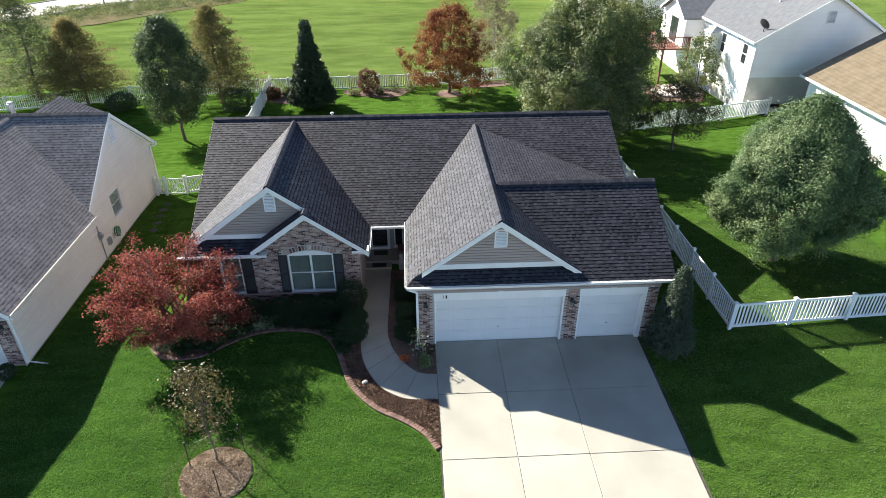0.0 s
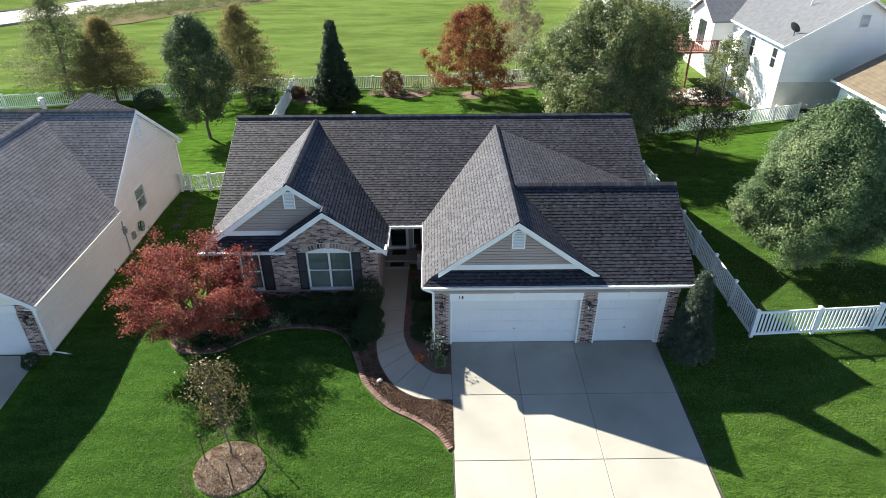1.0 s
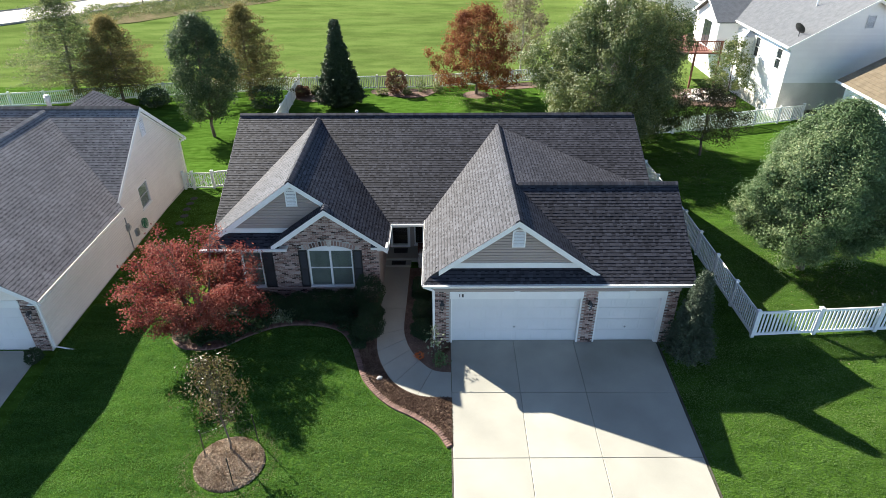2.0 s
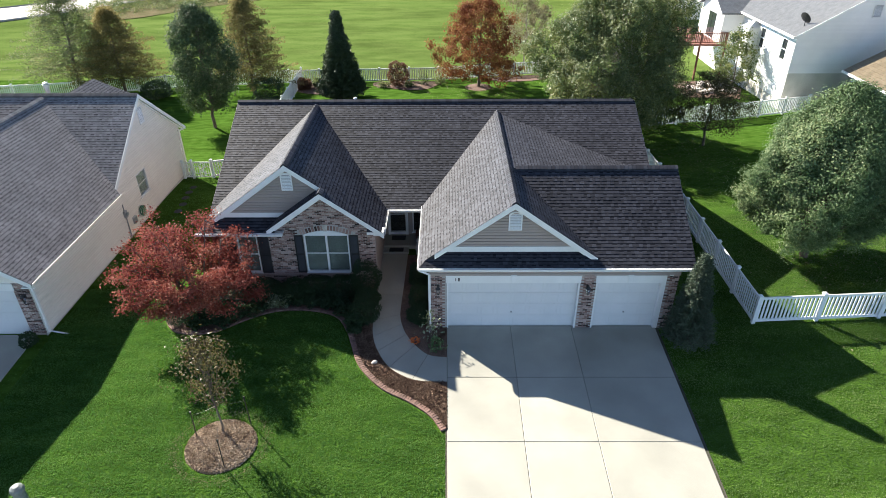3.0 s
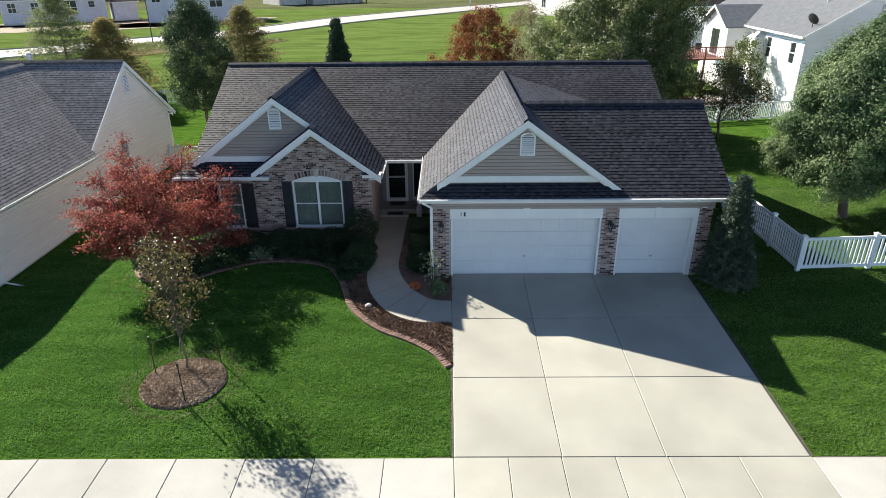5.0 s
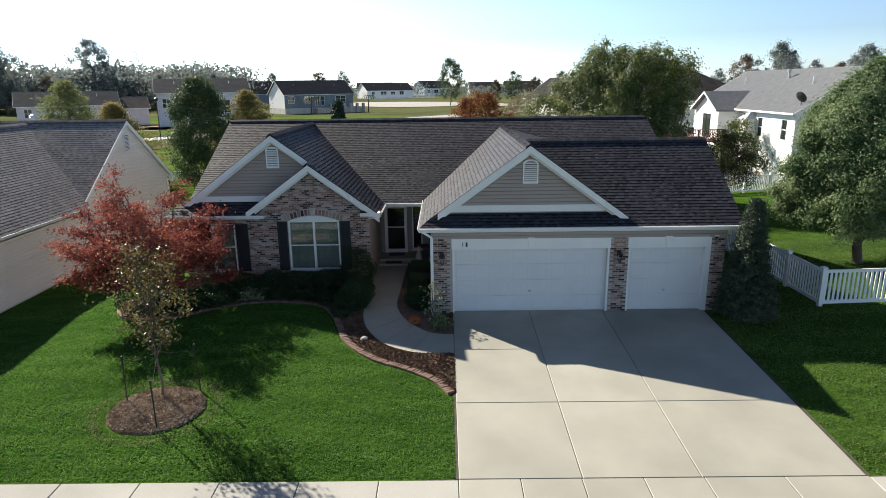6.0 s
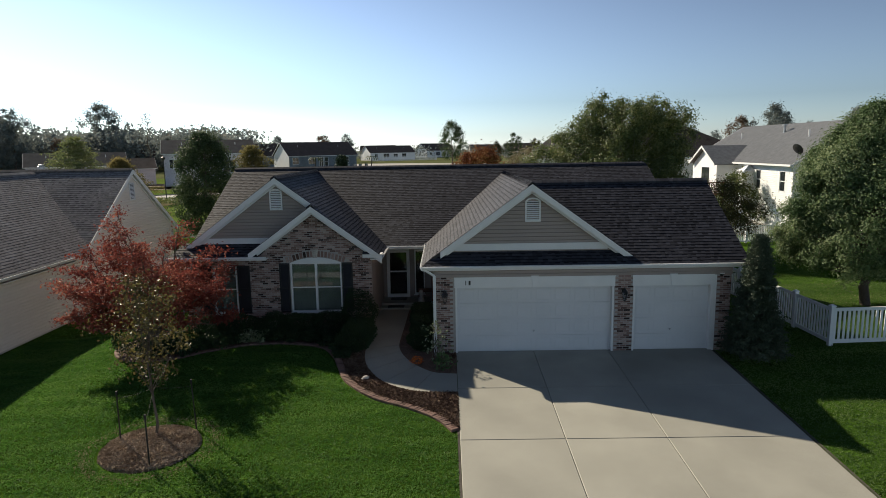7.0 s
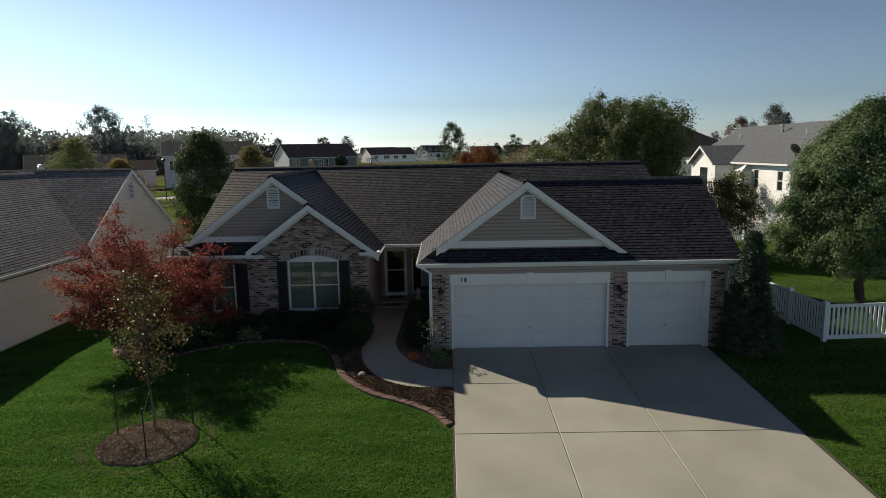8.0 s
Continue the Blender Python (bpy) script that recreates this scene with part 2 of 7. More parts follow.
M_WHITE = surface("white_trim", (0.74, 0.74, 0.735), (0.79, 0.79, 0.78), 2, 0.45, 50, 0.05, 0.002, rand=0.02, grainy=0.03)
M_VINYL = surface("white_vinyl", (0.78, 0.79, 0.8), (0.83, 0.84, 0.84), 2, 0.4, 50, 0.04, 0.002, rand=0.02, grainy=0.03)
M_DOOR = surface("garage_white", (0.64, 0.65, 0.66), (0.69, 0.69, 0.7), 1, 0.5, 40, 0.06, 0.002, grainy=0.03)
M_BLACK = surface("black_paint", (0.012, 0.012, 0.014), (0.02, 0.02, 0.022), 3, 0.5, 40, 0.1, 0.002)
M_METAL = surface("dark_metal", (0.03, 0.03, 0.032), (0.05, 0.05, 0.05), 5, 0.4, 60, 0.1, 0.002, metal=0.6)
M_STEEL = surface("grey_metal", (0.35, 0.36, 0.37), (0.45, 0.46, 0.47), 5, 0.45, 60, 0.1, 0.002, metal=0.7)
M_GLASS = glazing("window_glass", (0.86, 0.88, 0.86), 0.0)
M_GLASS.node_tree.nodes["Principled BSDF"].inputs["Transmission Weight"].default_value = 1.0
M_BLIND = surface("window_blind", (0.13, 0.15, 0.137), (0.165, 0.185, 0.168), 3, 0.7, 30, 0.05, 0.002, rand=0.05)
# pale blind, its tone raised to paint the sky mirrored in the glass
M_BLIND_SKY = surface("sky_pale_blind", (0.5, 0.52, 0.49), (0.56, 0.58, 0.55), 3, 0.7, 30, 0.05, 0.002, rand=0.05)
# near-black colour that stands for dimness behind windows, louvres and the storm door
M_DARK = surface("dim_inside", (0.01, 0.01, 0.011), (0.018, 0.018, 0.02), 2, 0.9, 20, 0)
M_MULCH = surface("bark_mulch", (0.09, 0.052, 0.037), (0.15, 0.092, 0.066), 3, 0.95, 28, 1.0, 0.04, c3=(0.22, 0.15, 0.105))
M_MULCH_DRY = surface("dry_bark_mulch", (0.17, 0.115, 0.07), (0.25, 0.175, 0.11), 3, 0.95, 28, 1.0, 0.04, c3=(0.3, 0.22, 0.15))
M_BARK = surface("bark", (0.09, 0.07, 0.055), (0.14, 0.115, 0.09), 5, 0.95, 30, 0.8, 0.02, stretch=(1, 1, 0.3))
M_PALEBARK = surface("pale_bark", (0.35, 0.31, 0.27), (0.45, 0.41, 0.36), 4, 0.9, 30, 0.6, 0.02, stretch=(1, 1, 0.4))
M_ROUGH = surface("rough_ground", (0.075, 0.085, 0.036), (0.135, 0.115, 0.068), 0.6, 0.98, 5, 1.0, 0.08, c3=(0.16, 0.13, 0.085), spec=0.0)
M_SOIL = surface("bare_soil", (0.17, 0.135, 0.085), (0.25, 0.2, 0.13), 0.5, 0.95, 8, 0.8, 0.05)
M_FOUND = surface("foundation_concrete", (0.5, 0.48, 0.44), (0.58, 0.56, 0.52), 1, 0.9, 30, 0.2, 0.004, stain=0.2)
M_REDWOOD = surface("red_deck_wood", (0.13, 0.045, 0.03), (0.19, 0.07, 0.05), 2, 0.7, 40, 0.2, 0.004, rand=0.15)
M_PATHSTONE = surface("grey_path_stone", (0.05, 0.05, 0.045), (0.07, 0.068, 0.06), 4, 0.9, 20, 0.4, 0.01)
M_PEDESTAL = surface("grey_green_plastic", (0.13, 0.15, 0.145), (0.17, 0.19, 0.185), 4, 0.5, 40, 0.1, 0.002)
M_STONE = surface("pale_stone", (0.4, 0.36, 0.32), (0.52, 0.48, 0.43), 4, 0.9, 20, 0.5, 0.01, rand=0.2)

# ---- ground ----
def gz(x, y):
    """Height of the lawn: level round the house, falling to the pavement, to the back fence and towards the neighbour."""
    z = 0.055 * max(min(y, 0.0), -8.25) + 0.02 * max(min(y + 8.25, 0.0), -4.0)
    if -22.3 < y < -12.6:
        z -= 0.3  # bed of the street
    z -= 0.0425 * (max(12.0, min(y, 39.0)) - 12.0) - 0.5475 * max(0.0, min(1.0, (y - 43) / 20.0))
    side = max(min((-10.0 - x) / 5.0, 1.0), 0.0)
    return z - 0.36 * side * side * (3 - 2 * side) * max(0.0, min(1.0, (30 - y) / 12.0))


def steps(a, b, n):
    return [a + (b - a) * i / n for i in range(n + 1)]


gx = [-2600, -1200, -600, -300, -150, -90, -60] + steps(-45, 40, 85) + [60, 90, 150, 300, 600, 1200, 2600]
gy = [-1500, -500, -150, -60, -35, -24, -22.31, -22.29, -18, -12.61, -12.59] + steps(-12, 44, 56) + [48, 53, 58, 64, 70, 100, 150, 250, 500, 1000, 2600]
NX = len(gx)
g = Build()
g.v = [(x, y, gz(x, y)) for y in gy for x in gx]
g.f = [(j * NX + i, j * NX + i + 1, (j + 1) * NX + i + 1, (j + 1) * NX + i) for j in range(len(gy) - 1) for i in range(NX - 1)]
ground = g.alone("ground", [M_LAWN, M_FIELD, M_FARFIELD], "mown green lawn with a paler open field behind the gardens", "lawn", kind="structure", smooth=True)
for p in ground.data.polygons:
    p.material_index = 0 if p.center.y < 37.5 else 1 if p.center.y < 126 else 2


def slab(parent, x0, x1, y0, y1, up=0.03, gap=0.005, name="slab", mat=None):
    x0, x1, y0, y1 = x0 + gap, x1 - gap, y0 + gap, y1 - gap
    c = 0.012
    top = [(x, y, gz(x, y) + up) for x, y in ((x0 + c, y0 + c), (x1 - c, y0 + c), (x1 - c, y1 - c), (x0 + c, y1 - c))]
    mid = [(x, y, gz(x, y) + up - c) for x, y in ((x0, y0), (x1, y0), (x1, y1), (x0, y1))]
    low = [(x, y, z - 0.14) for x, y, z in mid]
    f = [(0, 1, 2, 3)] + [(4 + i, 4 + (i + 1) % 4, (i + 1) % 4, i) for i in range(4)] + [(8 + i, 8 + (i + 1) % 4, 4 + (i + 1) % 4, 4 + i) for i in range(4)]
    return Build().add(top + mid + low, f).under(name, mat or M_SLAB, parent)


driveway = thing("driveway", (4, -4, gz(4, -4)), "pale poured concrete driveway of jointed slabs before the garage", "driveway", kind="structure")
DX, DY = [0.0, 2.44, 4.78, 8.0], [0.0, -2.72, -5.48, -8.25]
for j in range(3):
    for i in range(3):
        slab(driveway, DX[i], DX[i + 1], DY[j + 1], DY[j])
bed_fill = Build()
bed_fill.add([(x, y, gz(x, y) + 0.012) for x, y in ((0.01, -12.6), (8.03, -12.6), (8.03, -8.25), (8.03, 0), (0.01, 0), (0.01, -8.25))], [(0, 1, 2, 3, 4, 5)])
bed_fill.under("joint_filler", M_JOINT, driveway)
ax = [0.0, 1.22, 2.42, 3.63, 4.82, 6.39, 8.04]
for i in range(6):
    slab(driveway, ax[i], ax[i + 1], -9.78, -8.25)
    slab(driveway, ax[i], ax[i + 1], -12.5, -9.78)
pavement = thing("pavement", (-5, -9, gz(-5, -9)), "pale concrete pavement of square slabs along the lawns", "pavement", kind="structure")
for k in range(16):
    slab(pavement, -1.565 * (k + 1), -1.565 * k, -9.78, -8.27, mat=M_WALK)
for k in range(12):
    slab(pavement, 8.04 + 1.565 * k, 8.04 + 1.565 * (k + 1), -9.78, -8.27, mat=M_WALK)
for who, x0, x1, y0, y1 in ((pavement, -25.0, -0.07, -8.29, -8.23), (pavement, 8.11, 26.8, -8.29, -8.23), (driveway, -0.055, -0.002, -8.23, -0.02), (driveway, 8.042, 8.09, -8.23, -0.02)):
    Build().add([(x, y, gz(x, y) + 0.014) for x, y in ((x0, y0), (x1, y0), (x1, y1), (x0, y1))], [(0, 1, 2, 3)]).under("edge_gap", M_JOINT, who, "dark trimmed soil edge of the lawn")
road = Build()
road.box(-300, 300, -22.1, -12.6, -1.1, gz(0, -12.55) - 0.12)
street = road.alone("road", M_ASPHALT, "grey residential street", "road", kind="structure")
kerb = Build()
kerb.box(-300, 300, -12.62, -12.5, -1.1, gz(0, -12.55) + 0.02)
kerb.box(-300, 300, -22.28, -22.1, -1.1, gz(0, -12.55) + 0.02)
kerb.alone("kerb", M_ROAD, "pale concrete kerb along the street", "kerb", kind="structure")

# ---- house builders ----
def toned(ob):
    """Paints shade as a dark strip along the top of each exposed tab, and on its butt edge."""
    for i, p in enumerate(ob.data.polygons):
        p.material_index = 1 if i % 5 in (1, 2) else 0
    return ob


def shingled(roof, poly, mat, pieces=0, exposure=0.143, thick=0.0085, tab=(0.1, 0.19), seed=1, up=0.0):
    """Courses of shingles on a sloping polygon; the first ones from the eave are pieces of their own."""
    rng = random.Random(seed)
    p = [Vector(q) for q in poly]
    nrm = Vector((0, 0, 0))
    for i in range(len(p)):
        nrm += p[i].cross(p[(i + 1) % len(p)])
    nrm.normalize()
    if nrm.z < 0:
        nrm = -nrm
    u = Vector((0, 0, 1)).cross(nrm).normalized()
    w = nrm.cross(u)
    o = min(p, key=lambda q: q.dot(w))
    flat = [((q - o).dot(u), (q - o).dot(w)) for q in p]
    top = max(b for _, b in flat)

    def spans(h):
        xs = []
        for i in range(len(flat)):
            (a0, b0), (a1, b1) = flat[i], flat[(i + 1) % len(flat)]
            if (b0 <= h) != (b1 <= h):
                xs.append(a0 + (a1 - a0) * (h - b0) / (b1 - b0))
        xs.sort()
        return list(zip(xs[::2], xs[1::2]))

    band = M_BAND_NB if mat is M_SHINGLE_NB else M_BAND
    joined, count, h, slot = Build(), 0, 0.0, False
    while h < top - 0.02:
        h1 = min(h + exposure, top)
        for mid in spans((h + h1) / 2):
            lo = min(spans(h + 1e-4), key=lambda s: abs(s[0] - mid[0]) + abs(s[1] - mid[1]), default=mid)
            hi = min(spans(h1 - 1e-4), key=lambda s: abs(s[0] - mid[0]) + abs(s[1] - mid[1]), default=mid)
            if abs(lo[0] - mid[0]) + abs(lo[1] - mid[1]) > 1.2:
                lo = mid
            if abs(hi[0] - mid[0]) + abs(hi[1] - mid[1]) > 1.2:
                hi = mid
            a0, a1 = min(lo[0], hi[0]), max(lo[1], hi[1])
            a = a0 - rng.uniform(0, tab[0])
            while a < a1:
                b = a + rng.uniform(*tab) * (0.75 if slot else 1.0)
                q = [(min(max(x, s[0]), s[1]), y) for x, y, s in ((a, h, lo), (b - 0.004, h, lo), (b - 0.004, h1, hi), (a, h1, hi))]
                a = b
                if q[1][0] - q[0][0] < 0.015 and q[2][0] - q[3][0] < 0.015:
                    continue
                slot = not slot and rng.random() < 0.45
                t = up + (thick * 0.7 if slot else thick * rng.choice((0.9, 1.0, 1.15)))
                drop = 0.0 if slot else rng.choice((-0.002, -0.004, -0.006))
                v = [o + u * x + w * (y + (drop if k < 2 else 0)) + nrm * (t if k < 2 else 0.001 + up) for k, (x, y) in enumerate(q)]
                k = 0.55 if slot else 0.8
                v[2:2] = [v[1].lerp(v[2], k), v[0].lerp(v[3], k)]
                v += [o + u * q[0][0] + w * (h + drop) - nrm * 0.002, o + u * q[1][0] + w * (h + drop) - nrm * 0.002]
                f = [(0, 1, 2, 3), (3, 2, 4, 5), (6, 7, 1, 0), (6, 0, 3, 5), (7, 4, 2, 1)]
                if count < pieces:
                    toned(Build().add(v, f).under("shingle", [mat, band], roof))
                    count += 1
                else:
                    joined.add(v, f)
        h = h1
    if joined.f:
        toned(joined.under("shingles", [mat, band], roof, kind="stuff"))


def deck(bl, poly, thick=0.14):
    return bl.prism([(x, y, z - 0.004) for x, y, z in poly], (0, 0, -thick))


def ridge_cap(roof, a, b, mat, slope=0.7, wide=0.14, step=0.15, lift=0.03):
    a, b = Vector(a) + Vector((0, 0, lift)), Vector(b) + Vector((0, 0, lift))
    d = (b - a).normalized()
    s = d.cross(Vector((0, 0, 1))).normalized()
    bl, n = Build(), int((b - a).length / step)
    for i in range(n):
        p, q = a + d * step * i, a + d * step * (i + 1.15)
        hi, lo = Vector((0, 0, 0.04)), Vector((0, 0, 0.022))
        dn = Vector((0, 0, -slope * wide))
        v = [p + hi, p + hi + s * wide + dn, p + hi - s * wide + dn, q + lo, q + lo + s * wide + dn, q + lo - s * wide + dn,
             p + s * wide + dn, p - s * wide + dn, p]
        v += [p + s * wide + dn - Vector((0, 0, lift)), q + s * wide + dn - Vector((0, 0, lift)), p - s * wide + dn - Vector((0, 0, lift)), q - s * wide + dn - Vector((0, 0, lift))]
        bl.add(v, [(0, 3, 4, 1), (0, 2, 5, 3), (0, 1, 6, 8), (0, 8, 7, 2), (1, 4, 10, 9), (2, 11, 12, 5)])
    bl.under("ridge_cap", mat, roof, kind="stuff")


def wall_cells(bl, x0, x1, z0, z1, y0, y1, holes=()):
    """One connected wall slab with openings through it."""
    xs = sorted({x0, x1, *[h[0] for h in holes], *[h[1] for h in holes]})
    zs = sorted({z0, z1, *[h[2] for h in holes], *[h[3] for h in holes]})
    nx, nz = len(xs), len(zs)
    full = {(i, j) for i in range(nx - 1) for j in range(nz - 1)
            if not any(h[0] < (xs[i] + xs[i + 1]) / 2 < h[1] and h[2] < (zs[j] + zs[j + 1]) / 2 < h[3] for h in holes)}
    v = [(x, y, z) for y in (y0, y1) for z in zs for x in xs]
    at = lambda k, i, j: k * nx * nz + j * nx + i
    f = []
    for i, j in full:
        f += [(at(0, i, j), at(0, i + 1, j), at(0, i + 1, j + 1), at(0, i, j + 1)), (at(1, i, j), at(1, i, j + 1), at(1, i + 1, j + 1), at(1, i + 1, j))]
        for di, dj, a, b in ((-1, 0, (i, j + 1), (i, j)), (1, 0, (i + 1, j), (i + 1, j + 1)), (0, -1, (i, j), (i + 1, j)), (0, 1, (i + 1, j + 1), (i, j + 1))):
            if (i + di, j + dj) not in full:
                f.append((at(0, *b), at(0, *a), at(1, *a), at(1, *b)))
    used = sorted({k for q in f for k in q})
    to = {k: n for n, k in enumerate(used)}
    return bl.add([v[k] for k in used], [tuple(to[k] for k in q) for q in f])


def bricks(wall, x0, x1, z0, z1, y, inside, pieces, mat=None, seed=3):
    """Running bond on a wall that faces -y; inside(x, z) says where bricks lie."""
    rng, stuff, shared, count = random.Random(seed), Build(), {}, 0
    L, H = 0.196, 0.0675
    k, z = 0, z0
    while z < z1 - 0.02:
        x = x0 - (L / 2 if k % 2 else 0)
        while x < x1:
            a, b = max(x, x0), min(x + L - 0.014, x1)
            x += L
            if b - a < 0.03 or not inside((a + b) / 2, z + H / 2) or not (inside(a + 0.02, z + H / 2) and inside(b - 0.02, z + H / 2)):
                continue
            top, out = min(z + H - 0.014, z1), rng.uniform(0.007, 0.013)
            if count < pieces:
                key = (round(b - a, 2), round(out, 3))
                if key not in shared:
                    w = b - a
                    shared[key] = Build().box(0, w, -out, 0.002, 0, H - 0.014).data("brick", mat or M_BRICK)
                ob = new("brick", shared[key])
                ob.matrix_basis = Matrix.Translation((a, y, z))
                put_under(ob, wall)
                count += 1
            else:
                stuff.box(a, b, y - out, y + 0.002, z, top)
        z += H
        k += 1
    if stuff.f:
        stuff.under("brickwork", mat or M_BRICK, wall, kind="stuff")


def siding(wall, poly_span, z0, z1, y, mat, m=None, board=0.118, name="siding_board", holes=(), lip=0.026):
    """Lap boards; poly_span(z) gives the stretch of wall at a height, in the wall's own frame (facing -y); boards stop at openings."""
    z = z0
    while z < z1 - 0.01:
        t = min(z + board, z1)
        s0, s1 = poly_span(z), poly_span(t)
        if s0 and s1 and s0[1] - s0[0] > 0.05:
            cuts = sorted((h[0], h[1]) for h in holes if h[2] < t and h[3] > z)
            bits, a0, a1 = [], s0[0], s1[0]
            for c0, c1 in cuts:
                bits.append((a0, c0, a1, c0))
                a0 = a1 = c1
            bits.append((a0, s0[1], a1, s1[1]))
            for p0, p1, q0, q1 in bits:
                k = 0.7
                m0, m1 = p0 + (q0 - p0) * k, p1 + (q1 - p1) * k
                zm = z + (t - z) * k
                v = [(p0, y - lip, z), (p1, y - lip, z), (m1, y - lip * 0.9, zm), (m0, y - lip * 0.9, zm), (q1, y - 0.002, t - 0.02), (q0, y - 0.002, t - 0.02),
                     (q1, y + 0.0, t), (q0, y + 0.0, t), (p0, y + 0.01, z), (p1, y + 0.01, z)]
                Build(m).add(v, [(0, 1, 2, 3), (3, 2, 4, 5), (5, 4, 6, 7), (8, 9, 1, 0), (8, 0, 3, 5, 7), (9, 6, 4, 2, 1)]).under(name, mat, wall)
        z += board


def window_unit(house, x0, x1, z0, z1, y, lights=1, arch=0.0, m=None, blind=True, rail=True, name="window", frame_mat=None, deep=0.1, blind_mat=None, grille=0):
    """A sash window in a wall that faces -y at depth y; frame, panes, rails, blind and sill."""
    fm, w = frame_mat or M_WHITE, 0.046
    fr = Build(m)
    fr.box(x0, x0 + w, y - 0.03, y + deep, z0, z1).box(x1 - w, x1, y - 0.03, y + deep, z0, z1)
    fr.box(x0 + w, x1 - w, y - 0.03, y + deep, z0, z0 + w).box(x0 + w, x1 - w, y - 0.03, y + deep, z1 - w, z1)
    cuts = [x0 + (x1 - x0) * i / lights for i in range(lights + 1)]
    for c in cuts[1:-1]:
        fr.box(c - 0.036, c + 0.036, y - 0.035, y + deep, z0 + w, z1 - w)
    if arch:
        n = 12
        pts = [(x0 + (x1 - x0) * i / n, y - 0.05, z1 + arch * (1 - (2 * i / n - 1) ** 2)) for i in range(n + 1)]
        fr.prism([(x0, y - 0.05, z1)] + pts[1:-1] + [(x1, y - 0.05, z1)], (0, 0.03, 0))
    frame_ob = fr.under(name, fm, house)
    Build(m).box(x0 - 0.04, x1 + 0.04, y - 0.07, y, z0 - 0.05, z0).under("window_sill", fm, frame_ob)
    for a, b in zip(cuts[:-1], cuts[1:]):
        a, b = a + w, b - w
        pane = Build(m).box(a, b, y + 0.03, y + 0.036, z0 + w, z1 - w).under("pane", M_GLASS, frame_ob)
        pane.visible_shadow = False
        if rail:
            zm = (z0 + z1) / 2
            Build(m).box(a, b, y + 0.0, y + 0.06, zm - 0.017, zm + 0.017).under("meeting_rail", fm, frame_ob)
        if grille:
            gr, zs = Build(m), (z0 + w, (z0 + z1) / 2 - 0.017, (z0 + z1) / 2 + 0.017, z1 - w)
            for k in range(1, grille):
                x = a + (b - a) * k / grille
                gr.box(x - 0.008, x + 0.008, y + 0.038, y + 0.05, zs[0], zs[1]).box(x - 0.008, x + 0.008, y + 0.038, y + 0.05, zs[2], zs[3])
            for lo, hi in ((zs[0], zs[1]), (zs[2], zs[3])):
                gr.box(a, b, y + 0.051, y + 0.06, (lo + hi) / 2 - 0.008, (lo + hi) / 2 + 0.008)
            gr.under("grille", blind_mat or M_BLIND, frame_ob, "thin glazing bars behind the glass")
        if blind:
            bl = Build(m)
            z = z0 + w
            while z < z1 - w:
                bl.add([(a, y + 0.07, z), (b, y + 0.07, z), (b, y + 0.085, z + 0.046), (a, y + 0.085, z + 0.046)], [(0, 1, 2, 3)])
                z += 0.05
            bl.under("blind", blind_mat or M_BLIND, frame_ob)
    # added black sheet, painted as the dim room behind the panes
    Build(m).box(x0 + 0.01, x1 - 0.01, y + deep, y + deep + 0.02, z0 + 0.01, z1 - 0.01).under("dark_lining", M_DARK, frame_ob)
    return frame_ob


def shutter(house, x0, x1, z0, z1, y):
    bl = Build()
    bl.box(x0, x0 + 0.05, y - 0.035, y - 0.002, z0, z1).box(x1 - 0.05, x1, y - 0.035, y - 0.002, z0, z1)
    for a in (z0, (z0 + z1) / 2 - 0.03, z1 - 0.06):
        bl.box(x0 + 0.05, x1 - 0.05, y - 0.033, y - 0.002, a, a + 0.06)
    sh = bl.under("shutter", M_BLACK, house, "black louvred shutter")
    sl, z = Build(), z0 + 0.07
    while z < z1 - 0.08:
        sl.add([(x0 + 0.05, y - 0.03, z), (x1 - 0.05, y - 0.03, z), (x1 - 0.05, y - 0.008, z + 0.04), (x0 + 0.05, y - 0.008, z + 0.04)], [(0, 1, 2, 3)])
        z += 0.042
    sl.under("louvres", M_BLACK, sh, kind="stuff")


